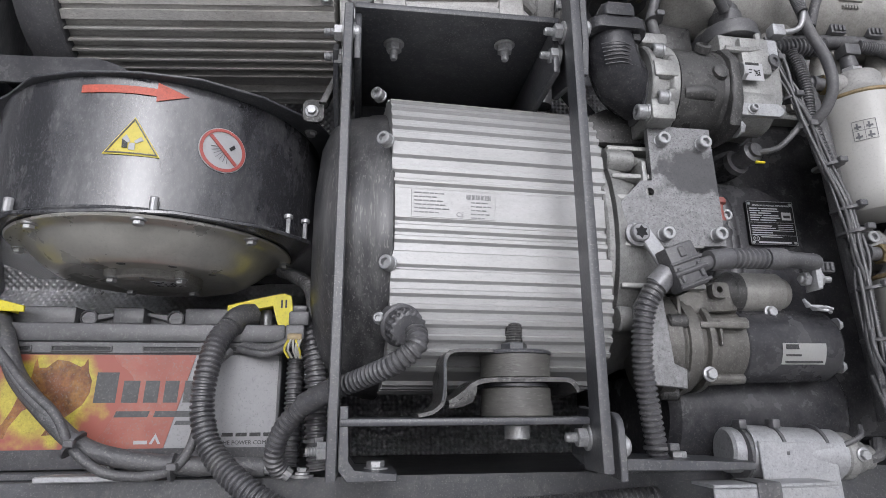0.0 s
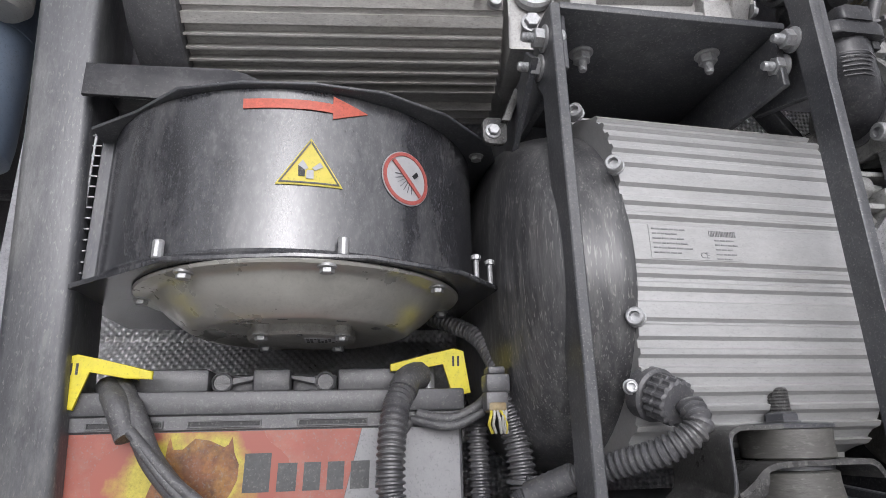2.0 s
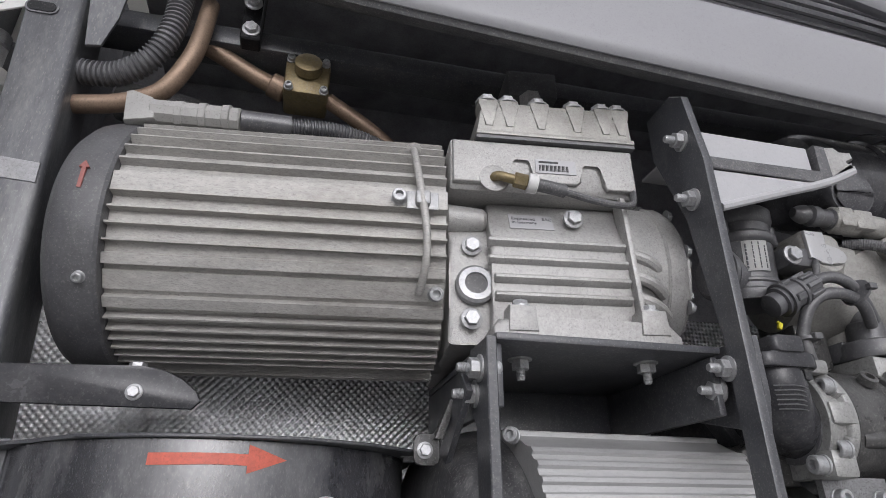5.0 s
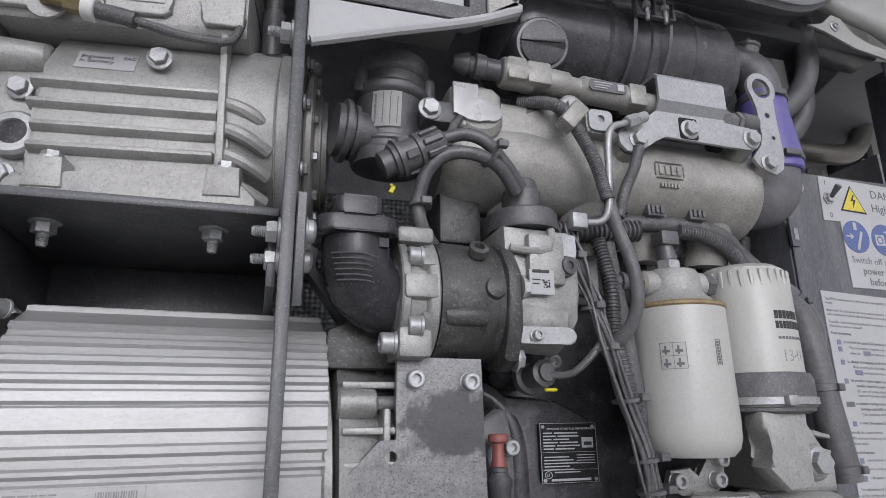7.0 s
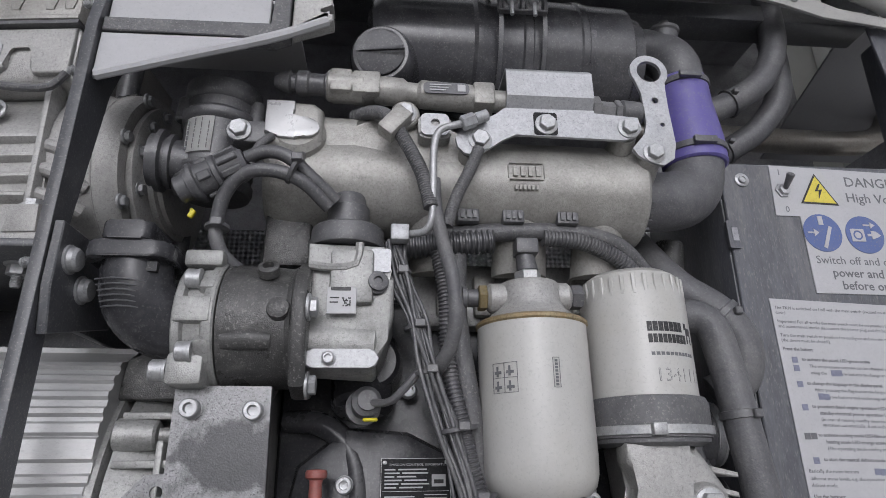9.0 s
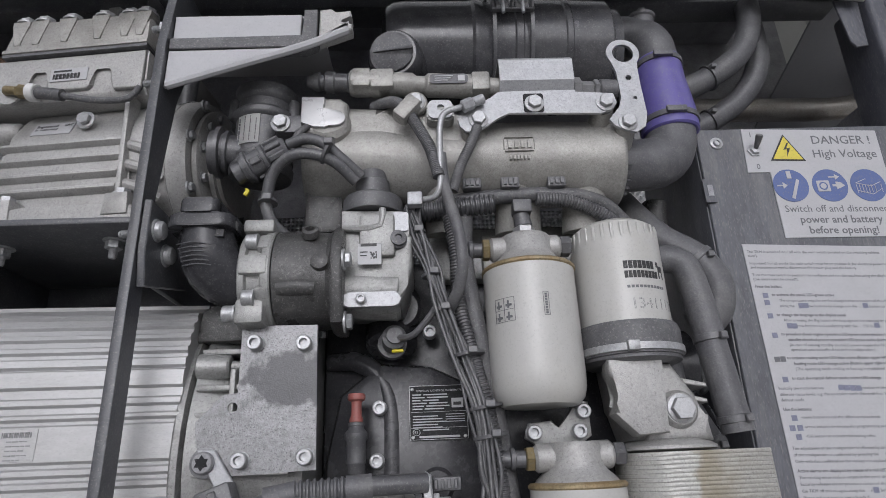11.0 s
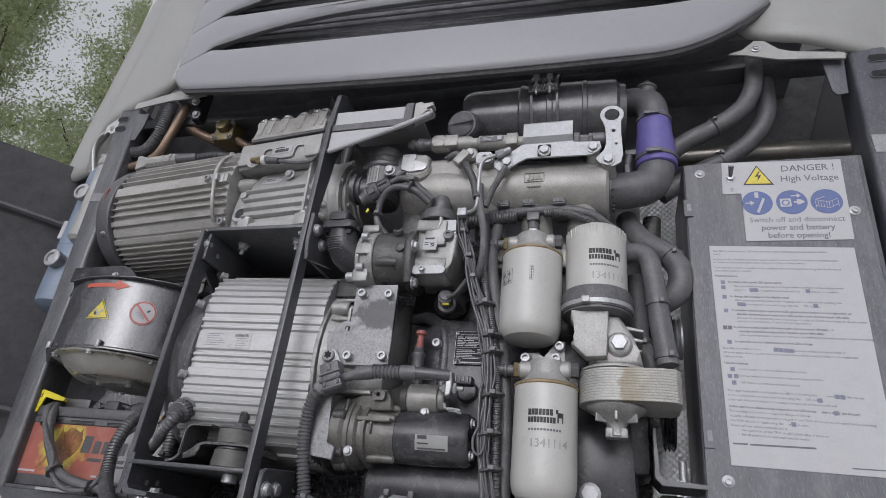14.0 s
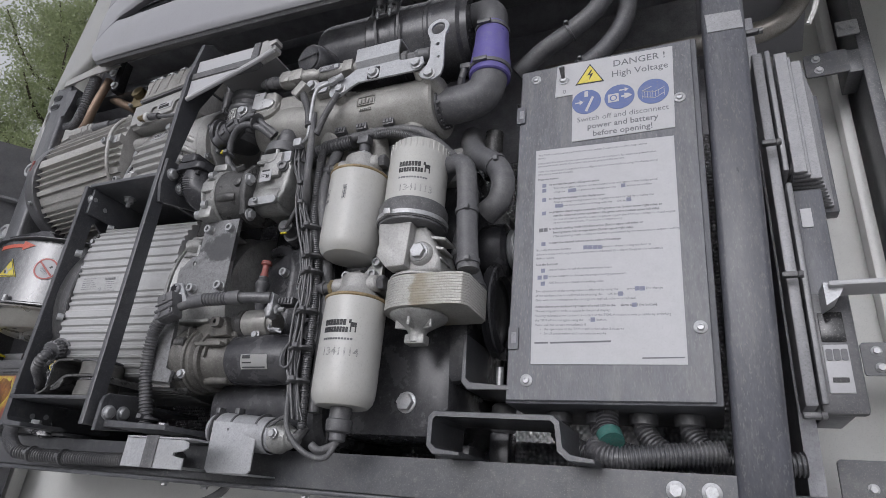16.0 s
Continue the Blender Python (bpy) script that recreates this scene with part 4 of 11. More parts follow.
# ---- generator bay frame ----
def bay_frame():
    f = thing("bay_frame", (0.15, 0.6, 1.55), "black steel support frame in front of the generator", "frame")
    # upright plates, set edgewise
    bm = bmesh.new()
    slab(bm, [(0.578, 1.556), (0.578, 2.045), (0.63, 2.045), (0.63, 1.99), (0.612, 1.97), (0.612, 1.62), (0.65, 1.6), (0.65, 1.556)], 0.017, 0.027, "x", 0.0012, 1)
    part("upright", bm, black_steel, f)
    bm = bmesh.new()
    slab(bm, [(0.55, 1.56), (0.55, 2.25), (0.563, 2.345), (0.585, 2.362), (0.635, 2.36), (0.635, 2.3), (0.594, 2.2), (0.576, 2.06), (0.576, 1.6), (0.582, 1.588), (0.6, 1.582), (0.6, 1.56)], 0.262, 0.272, "x", 0.0012, 1)
    part("upright", bm, black_steel, f)
    # gusset behind the bend of the second upright
    bm = bmesh.new()
    slab(bm, [(0.56, 1.965), (0.552, 2.0), (0.552, 2.055), (0.64, 2.055), (0.66, 2.04), (0.66, 1.99)], 0.273, 0.281, "x", 0.001, 1)
    part("gusset", bm, black_steel, f)
    # upper shelf: flat plate with down-turned ends
    bm = bmesh.new()
    box(bm, 0.028, 0.261, 0.582, 0.86, 2.043, 2.051, 0.002)
    part("shelf", bm, black_steel, f)
    for x in (0.028, 0.253):
        bm = bmesh.new()
        box(bm, x, x + 0.008, 0.59, 0.86, 1.985, 2.0425, 0.002)
        part("shelf_end", bm, black_steel, f)
    bm = bmesh.new()
    box(bm, 0.036, 0.253, 0.80, 0.806, 1.93, 2.0425, 0.001)
    part("back_plate", bm, black_steel, f)
    # lower shelf
    bm = bmesh.new()
    box(bm, 0.028, 0.261, 0.572, 0.80, 1.602, 1.609, 0.002)
    part("shelf", bm, black_steel, f)
    # feet: bent angle brackets
    bm = bmesh.new()
    slab(bm, [(0.028, 1.62), (0.036, 1.62), (0.036, 1.572), (0.042, 1.564), (0.08, 1.562), (0.08, 1.555), (0.036, 1.555), (0.028, 1.565)], 0.575, 0.66, "y", 0.001, 1)
    part("foot", bm, black_steel, f)
    bm = bmesh.new()
    slab(bm, [(0.273, 1.61), (0.281, 1.61), (0.281, 1.578), (0.288, 1.57), (0.425, 1.566), (0.425, 1.558), (0.283, 1.56), (0.273, 1.57)], 0.575, 0.665, "y", 0.001, 1)
    part("foot", bm, black_steel, f)
    bm = bmesh.new()
    slab(bm, [(0.66, 1.562), (0.66, 1.619), (0.572, 1.612), (0.564, 1.606), (0.561, 1.597), (0.561, 1.552)], 0.282, 0.2895, "x", 0.001, 1)
    part("foot_plate", bm, black_steel, f)
    bm = bmesh.new()
    slab(bm, [(0.652, 1.556), (0.652, 1.6015), (0.80, 1.6015), (0.80, 1.562)], 0.0185, 0.0265, "x", 0.001, 1)
    part("foot_plate", bm, black_steel, f)
    # legs down to the rail
    for x0, x1 in ((0.04, 0.075), (0.3, 0.42)):
        bm = bmesh.new()
        box(bm, x0, x1, 0.665, 0.72, 1.5485, 1.5545, 0.001)
        part("pad", bm, black_steel, f)
    # side face bolts on the right faces, studs with nuts on the left faces
    for x, pts in ((0.0275, ((0.598, 2.02), (0.625, 2.008), (0.621, 1.577), (0.647, 1.579))), (0.2815, ((0.57, 2.028), (0.597, 2.01))), (0.29, ((0.577, 1.582), (0.604, 1.584)))):
        bolts(round_bolt, [(x, y, z) for y, z in pts], f, (1, 0, 0))
    bolts(nut_stud, [(0.0165, 0.598, 2.02), (0.0165, 0.615, 2.0), (0.0165, 0.63, 1.578), (0.2615, 0.578, 2.028), (0.2615, 0.597, 2.01), (0.2615, 0.585, 1.59), (0.2615, 0.578, 2.215), (0.2615, 0.578, 2.292)], f, (-1, 0, 0), "nut")
    bolts(nut_stud, [(0.074, 0.645, 2.043), (0.207, 0.631, 2.043)], f, (0, 0, -1), "nut")
    bolts(hex_bolt, [(0.062, 0.615, 1.5625), (0.37, 0.62, 1.566)], f, (0, 0, 1))
    # diagonal strut up to the fan bracket
    bm = bmesh.new()
    slab(bm, [(0.60, 2.0), (0.62, 2.02), (0.75, 1.93), (0.74, 1.905)], 0.005, 0.011, "x", 0.0008, 1)
    part("strut", bm, black_steel, f)
    bm = bmesh.new()
    slab(bm, rounded(-0.03, -0.006, 1.942, 1.97, 0.006), 0.66, 0.666, "y", 0.0015)
    slab(bm, [(-0.012, 1.965), (-0.003, 1.965), (0.01, 2.0), (0.004, 2.003)], 0.655, 0.672, "y", 0.0015)
    tab = part("tab", bm, cast_dark, f)
    bolts(hex_small, [(-0.02, 0.66, 1.955)], tab)
    # angled bar from the second upright to the right
    bm = bmesh.new()
    slab(bm, [(0.282, 2.03), (0.29, 2.035), (0.37, 1.925), (0.362, 1.918)], 0.665, 0.69, "y", 0.0008, 1)
    part("strut", bm, black_steel, f)


bay_frame()


# ---- generator ----
def rib_profile(cy, cz, a, root, teeth):
    """Outline in (y, z) of a ribbed body, a rounded square in section: teeth are height spans on the front, then even ribs along the top and bottom."""
    def reach(d, r):
        return max(r ** 4 - d ** 4, 1e-9) ** 0.25
    out = []
    for z0, z1 in sorted(teeth):
        for z, r in ((z0 - 0.0022, root), (z0, a - 0.0006), (z0 + 0.0006, a), (z1 - 0.0006, a), (z1, a - 0.0006), (z1 + 0.0014, root)):
            out.append((cy - reach(min(abs(z - cz), root * 0.985), r), z))
    spans = [-0.108 + 0.0145 * k for k in range(16)]
    for d in spans:
        for e, r in ((d - 0.0012, root), (d, a), (d + 0.005, a), (d + 0.0062, root)):
            out.append((cy + e, cz + reach(e, r)))
    out += [(cy + a, cz + 0.08), (cy + a, cz - 0.08)]
    for d in reversed(spans):
        for e, r in ((d + 0.0062, root), (d + 0.005, a), (d, a), (d - 0.0012, root)):
            out.append((cy + e, cz - reach(e, r)))
    return out


def generator():
    g = thing("generator", (0.2, 0.76, 1.62), "ribbed aluminium generator with black end cap", "generator")
    cy, cz = 0.765, 1.808
    bm = bmesh.new()
    # the label band lies at the front, a little above the middle
    teeth = [(1.806, 1.839), (1.8455, 1.8495), (1.8585, 1.8645), (1.876, 1.892), (1.896, 1.904), (1.911, 1.916), (1.925, 1.930), (1.939, 1.944), (1.952, 1.957)]
    teeth += [(1.794, 1.7995), (1.7825, 1.7875), (1.757, 1.771), (1.742, 1.752)] + [(1.7275 - 0.0148 * k, 1.7325 - 0.0148 * k) for k in range(6)]
    slab(bm, rib_profile(cy, cz, 0.1735, 0.1699, teeth), 0.072, 0.31, "x")
    part("body", bm, alu, g, angle=20)
    bm = bmesh.new()
    lathe(bm, (0.075, cy, cz), (-1, 0, 0), [(0.16, 0), (0.1765, 0.0), (0.179, 0.002), (0.1795, 0.006), (0.178, 0.018), (0.176, 0.022), (0.1735, 0.036), (0.168, 0.052), (0.157, 0.066), (0.13, 0.077), (0.08, 0.083), (0, 0.085)], 72)
    part("end_cap", bm, dish_black, g, "dusty black plastic end cap")
    bm = bmesh.new()
    lathe(bm, (0.3065, cy, cz), (1, 0, 0), [(0.15, 0), (0.176, 0.0), (0.178, 0.002), (0.178, 0.008), (0.172, 0.01), (0.15, 0.012)], 48)
    part("end_flange", bm, cast, g)
    for p in ((0.066, 0.588, 1.888), (0.071, 0.592, 1.757), (0.062, 0.64, 1.968)):
        place("bolt", cap_bolt, facing(p, (-0.75, -1, 0)) @ Matrix.Scale(0.95, 4), g)
    bolts(cap_small, [(0.0625, 0.598, 1.703)], g, (-0.4, -1, 0))
    # type plate printed on the flat band
    bm = bmesh.new()
    box(bm, 0.092, 0.182, 0.5909, 0.5925, 1.8075, 1.8375, 0.0003, 1)
    pl = part("type_plate", bm, alu, g, "thin printed aluminium type plate")
    random.seed(8)
    for x0, z0, rows, wide in ((0.095, 1.8335, 6, 0.036), (0.155, 1.8255, 5, 0.02)):
        for k in range(rows):
            bm = bmesh.new()
            x = x0
            while x < x0 + wide * random.uniform(0.6, 1):
                w = random.uniform(0.0025, 0.008)
                box(bm, x, x + w, 0.5903, 0.5912, z0 - k * 0.0042, z0 + 0.0011 - k * 0.0042)
                x += w + 0.0012
            part("print_bar", bm, pale_ink, pl)
    bm = bmesh.new()
    for k in range(17):
        box(bm, 0.15 + k * 0.0016, 0.15 + k * 0.0016 + (0.001 if k % 3 else 0.0005), 0.5903, 0.5912, 1.8295, 1.8345)
    part("barcode", bm, pale_ink, pl)
    bm = bmesh.new()
    words(bm, "CE", 0.0075, front(0.139, 0.5907, 1.8095))
    part("print", bm, pale_ink, pl)
    # cable gland: dark socket, then a knurled nut
    bm = bmesh.new()
    m = facing((0.084, 0.6, 1.697), (0.22, -1, -0.35))
    lathe(bm, (0.084, 0.6, 1.697), (0.22, -1, -0.35), [(0.0215, -0.01), (0.0215, 0.002), (0.019, 0.004), (0.0165, 0.004)], 28)
    part("gland_socket", bm, plastic, g)
    bm = bmesh.new()
    rings = []
    for h, lo, hi in ((0.0042, 0.0155, 0.0165), (0.0055, 0.0165, 0.0185), (0.0135, 0.0165, 0.0185), (0.0145, 0.016, 0.0165), (0.0155, 0.016, 0.0165), (0.0165, 0.0165, 0.0185), (0.0235, 0.0165, 0.0182), (0.025, 0.0145, 0.0152)):
        rings.append([bm.verts.new(m @ Vector(((lo, hi, hi, lo)[k % 4] * math.cos(2 * math.pi * k / 64), (lo, hi, hi, lo)[k % 4] * math.sin(2 * math.pi * k / 64), h))) for k in range(64)])
    for p, q in zip(rings, rings[1:]):
        for k in range(64):
            bm.faces.new((p[k], p[(k + 1) % 64], q[(k + 1) % 64], q[k]))
    bm.faces.new(rings[-1])
    bm.faces.new(rings[0][::-1])
    part("cable_gland", bm, plastic, g, "black ribbed cable gland", angle=25)
    turn(g, 0.072, 0.597, 3.5)


generator()


def bell_housing():
    b = thing("bell_housing", (0.35, 0.76, 1.62), "ribbed cast aluminium bell housing between generator and engine", "housing")
    cy, cz = 0.77, 1.81
    bm = bmesh.new()
    lathe(bm, (0.318, cy, cz), (1, 0, 0), [(0.14, 0), (0.168, 0.002), (0.162, 0.02), (0.145, 0.06), (0.14, 0.11), (0.12, 0.112)], 40)
    part("shell", bm, cast, b)
    for k, z in enumerate((1.70, 1.745, 1.79, 1.845, 1.872, 1.91)):
        bm = bmesh.new()
        box(bm, 0.322, 0.42, 0.605 + 0.6 * abs(z - cz) ** 1.6, 0.66, z - 0.003, z + 0.003, 0.0015)
        part("rib", bm, cast, b)
    for z in (1.895, 1.71):
        bm = bmesh.new()
        cyl(bm, (0.318, 0.625, z), (0.352, 0.625, z), 0.014, 0.012, 20, 0.002)
        cyl(bm, (0.352, 0.625, z), (0.375, 0.63, z), 0.006, None, 12)
        part("boss", bm, cast, b)
    bm = bmesh.new()
    box(bm, 0.356, 0.362, 0.608, 0.65, 1.84, 1.89, 0.002)
    part("rib", bm, cast, b)
    # oily neck above
    bm = bmesh.new()
    slab(bm, [(0.305, 1.925), (0.31, 1.96), (0.335, 1.972), (0.37, 1.955), (0.375, 1.925)], 0.64, 0.76, "y", 0.004)
    part("neck", bm, cast_dark, b, "oil-stained neck of the casting")


bell_housing()


def mount():
    m = thing("vibration_mount", (0.2, 0.6, 1.609), "rubber vibration mount with steel stud on the lower shelf", "mount")
    c = (0.2, 0.612)
    bm = bmesh.new()
    lathe(bm, (*c, 1.6095), (0, 0, 1), [(0.0345, 0), (0.0355, 0.001), (0.036, 0.006), (0.0345, 0.018), (0.0345, 0.0262), (0.032, 0.0276)], 40)
    part("rubber_block", bm, mount_rubber, m)
    bm = bmesh.new()
    lathe(bm, (*c, 1.6372), (0, 0, 1), [(0.03, 0), (0.032, 0.0006), (0.032, 0.0034), (0.03, 0.004)], 36)
    part("metal_ring", bm, black_steel, m)
    bm = bmesh.new()
    lathe(bm, (*c, 1.646), (0, 0, 1), [(0.034, 0), (0.0352, 0.001), (0.0348, 0.011), (0.0355, 0.02), (0.0355, 0.0222)], 40)
    part("rubber_block", bm, mount_rubber, m)
    bm = bmesh.new()
    lathe(bm, (*c, 1.6684), (0, 0, 1), [(0.0355, 0), (0.0372, 0.0006), (0.0374, 0.0026), (0.036, 0.0042), (0.02, 0.005)], 40)
    part("top_washer", bm, black_steel, m)
    bm = bmesh.new()
    lathe(bm, (*c, 1.6736), (0, 0, 1), [(0.0155, 0), (0.0155, 0.001), (0.0135, 0.0012), (0.0135, 0.0065), (0.012, 0.0078), (0.008, 0.008)], 6)
    part("nut", bm, black_steel, m)
    bm = bmesh.new()
    lathe(bm, (*c, 1.68), (0, 0, 1), [(0.0085 + 0.0007 * (k % 2), 0.0013 * k) for k in range(16)] + [(0.0072, 0.0215), (0, 0.0218)], 20)
    part("stud", bm, cast_dark, m, "threaded steel stud")
    bm = bmesh.new()
    cyl(bm, (*c, 1.588), (*c, 1.6015), 0.0125, None, 20, 0.001)
    part("lower_nut", bm, zinc, m)

    def band(bm, pts, t, y0, y1):
        """A bent strip of sheet; pts is its line in x and z."""
        p, _ = curve_points([(a, 0, b) for a, b in pts], 26)
        up = []
        for i, q in enumerate(p):
            d = (p[min(i + 1, len(p) - 1)] - p[max(i - 1, 0)]).normalized()
            up.append((q.x + d.z * t, q.z - d.x * t))
        slab(bm, [(q.x, q.z) for q in p] + up[::-1], y0, y1, "y", 0.0006, 1)

    # pressed upper arm under the top washer, bent down to a flared foot
    bm = bmesh.new()
    band(bm, [(0.098, 1.6125), (0.112, 1.616), (0.1205, 1.624), (0.1215, 1.645), (0.1215, 1.66), (0.1245, 1.668), (0.133, 1.6715), (0.15, 1.672), (0.17, 1.672)], 0.0035, 0.572, 0.655)
    upper = part("upper_arm", bm, cast_dark, m, "oil-spattered pressed arm")
    bm = bmesh.new()
    tube(bm, [(0.1232, 0.5714, 1.663), (0.1228, 0.571, 1.65), (0.1225, 0.571, 1.635), (0.121, 0.5714, 1.624)], 0.0014, 8, 0.004)
    part("bead", bm, black_steel, upper)
    # lower arm between the rubber blocks: it slopes down at one end and curls under at the other
    bm = bmesh.new()
    band(bm, [(0.126, 1.6245), (0.136, 1.629), (0.147, 1.6385), (0.156, 1.6438), (0.17, 1.6452), (0.2, 1.6455), (0.235, 1.6455), (0.246, 1.6445), (0.252, 1.639), (0.2545, 1.632)], 0.0042, 0.575, 0.655)
    lower = part("lower_arm", bm, cast_dark, m, "oil-spattered pressed arm")
    bm = bmesh.new()
    slab(bm, [(0.1265, 1.6165), (0.1275, 1.6225), (0.136, 1.6255), (0.147, 1.6345), (0.1545, 1.6395), (0.154, 1.632), (0.15, 1.6225), (0.14, 1.6185)], 0.5755, 0.5795, "y", 0.0012, 2)
    part("front_wall", bm, cast_dark, lower)



mount()


# ---- condenser fan ----
def fan():
    f = thing("fan", (-0.21, 0.797, 1.757), "black sheet-metal fan housing with grey motor dome, above the battery", "fan")
    c = (-0.21, 0.797)
    dc = (-0.2, 0.75)
    bm = bmesh.new()
    lathe(bm, (*c, 1.8078), (0, 0, 1), [(0.192, 0), (0.193, 0.002), (0.1905, 0.005), (0.1905, 0.1462), (0.186, 0.1462), (0.186, 0.02), (0.16, 0.001)], 72, False)
    part("housing", bm, black_gloss, f)
    # base plate with cut corners
    bm = bmesh.new()
    pl = [(-0.42, 0.735), (-0.40, 0.71), (-0.34, 0.655), (-0.30, 0.617), (-0.2, 0.597), (-0.14, 0.6), (-0.06, 0.64), (0.0, 0.712), (0.006, 0.75), (0.006, 0.93), (-0.42, 0.93)]
    slab(bm, pl, 1.803, 1.8075, "z", 0.001, 1)
    part("base_plate", bm, black_gloss, f)
    bm = bmesh.new()
    pl = [(-0.40, 0.70), (-0.35, 0.665), (-0.305, 0.62), (-0.25, 0.603), (-0.19, 0.598), (-0.13, 0.605), (-0.07, 0.636), (-0.015, 0.69), (0.0, 0.73), (0.0, 0.98), (-0.40, 0.98)]
    slab(bm, pl, 1.9545, 1.9575, "z", 0.0008, 1)
    part("top_plate", bm, black_steel, f)
    # grey motor dome under it
    bm = bmesh.new()
    lathe(bm, (*dc, 1.8025), (0, 0, -1), [(0.153, 0), (0.1545, 0.0015), (0.153, 0.0035), (0.1425, 0.0045), (0.1385, 0.0055), (0.1355, 0.008), (0.132, 0.0125), (0.1255, 0.019), (0.1175, 0.0255), (0.1095, 0.031), (0.104, 0.0345), (0.1, 0.0362), (0.096, 0.0364), (0.0925, 0.0352), (0.0895, 0.0328), (0.086, 0.032), (0.04, 0.032)], 72)
    dome = part("motor_dome", bm, dome_grey, f, "grey dished motor dome")
    bm = bmesh.new()
    lathe(bm, (*dc, 1.7712), (0, 0, -1), [(0.052, 0), (0.0518, 0.0075), (0.0495, 0.01), (0.044, 0.0106), (0.041, 0.0112), (0.0385, 0.0104), (0, 0.0104)], 48)
    hub = part("hub_plate", bm, cast_beige, dome, "pale hub plate")
    bm = bmesh.new()
    box(bm, dc[0] + 0.003, dc[0] + 0.036, dc[1] - 0.028, dc[1] - 0.002, 1.7602, 1.7609)
    part("type_label", bm, paper, dome, "small worn type label")
    random.seed(3)
    bm = bmesh.new()
    for k in range(9):
        for q in range(7):
            if random.random() < 0.5:
                box(bm, dc[0] + 0.005 + 0.0034 * k, dc[0] + 0.0075 + 0.0034 * k, dc[1] - 0.0265 + 0.0035 * q, dc[1] - 0.0243 + 0.0035 * q, 1.7598, 1.7603)
    part("label_print", bm, ink, dome)
    for k in range(3):
        a = radians(-100 + 40 * k)
        bm = bmesh.new()
        cyl(bm, (dc[0] + 0.075 * math.cos(a), dc[1] + 0.075 * math.sin(a), 1.772), (dc[0] + 0.075 * math.cos(a), dc[1] + 0.075 * math.sin(a), 1.7698), 0.0045, None, 14)
        part("plug", bm, rubber, dome)
    # lugs on the hub's rim, each with its bolt
    for k in range(4):
        a = radians(-132 + 90 * k)
        p = (dc[0] + 0.0515 * math.cos(a), dc[1] + 0.0515 * math.sin(a))
        bm = bmesh.new()
        cyl(bm, (*p, 1.772), (*p, 1.7625), 0.0095, 0.0085, 18, 0.001)
        part("lug", bm, cast_beige, dome)
        place("bolt", hex_small, facing((*p, 1.7625), (0, 0, -1)), dome)
    bm = bmesh.new()
    cyl(bm, (dc[0], dc[1] - 0.046, 1.7615), (dc[0], dc[1] - 0.046, 1.7596), 0.0028, None, 12)
    part("plug", bm, rubber, dome)
    for k in range(8):
        a = radians(-172 + 46 * k)
        p = (dc[0] + 0.147 * math.cos(a), dc[1] + 0.147 * math.sin(a))
        if p[1] < 0.86:
            place("bolt", hex_small, facing((*p, 1.7985), (0, 0, -1)), dome)
    # threaded ends that show above the base plate
    for a in (-119, -76):
        p = (c[0] + 0.197 * math.cos(radians(a)), c[1] + 0.197 * math.sin(radians(a)))
        bm = bmesh.new()
        cyl(bm, (*p, 1.807), (*p, 1.8225), 0.0045, None, 10, 0.001)
        part("stud", bm, zinc, f)
    for k in range(3):
        p = (-0.04 + 0.017 * k, 0.672 + 0.016 * k)
        bm = bmesh.new()
        cyl(bm, (*p, 1.807), (*p, 1.828), 0.0025, None, 8)
        lathe(bm, (*p, 1.826), (0, 0, 1), [(0.005, 0), (0.005, 0.004), (0.003, 0.005)], 10)
        part("stud", bm, zinc, f)
    # side bolts on the upper rim
    bolts(hex_small, [(-0.025, 0.715, 1.955)], f, (0, 0, -1))

    def wrap(bm, lift=0.0006):
        """Lays flat work (x along the girth, y up, from the front middle) round the housing."""
        for v in bm.verts:
            a = v.co.x / 0.1905
            r = 0.1905 + lift + v.co.z
            v.co = Vector((c[0] + r * math.sin(a), c[1] - r * math.cos(a), v.co.y))

    def flat(bm, poly, cut=True):
        vs = [bm.verts.new((p[0], p[1], 0)) for p in poly]
        face = bm.faces.new(vs)
        r = bmesh.ops.extrude_face_region(bm, geom=[face])
        bmesh.ops.translate(bm, verts=[v for v in r["geom"] if isinstance(v, bmesh.types.BMVert)], vec=(0, 0, 0.0007))

    def sticker(polys, m, name, lift, parent, label=""):
        bm = bmesh.new()
        for p in polys:
            flat(bm, p)
        bmesh.ops.remove_doubles(bm, verts=bm.verts[:], dist=1e-6)
        bmesh.ops.triangulate(bm, faces=bm.faces[:])
        bmesh.ops.subdivide_edges(bm, edges=bm.edges[:], cuts=2, use_grid_fill=True)
        wrap(bm, lift)
        return part(name, bm, m, parent, label)

    # direction arrow
    sticker([[(-0.038, 1.9345), (-0.038, 1.9435), (0.015, 1.944), (0.036, 1.9435), (0.036, 1.951), (0.067, 1.940), (0.036, 1.929), (0.036, 1.935), (0.015, 1.9355)]], orange_red, "arrow", 0.0006, f, "faded red direction arrow")
    # warning triangle with a fan and hand symbol
    tx = 0.019
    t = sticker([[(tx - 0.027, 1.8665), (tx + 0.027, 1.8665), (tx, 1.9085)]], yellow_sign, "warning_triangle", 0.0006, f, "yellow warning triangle")
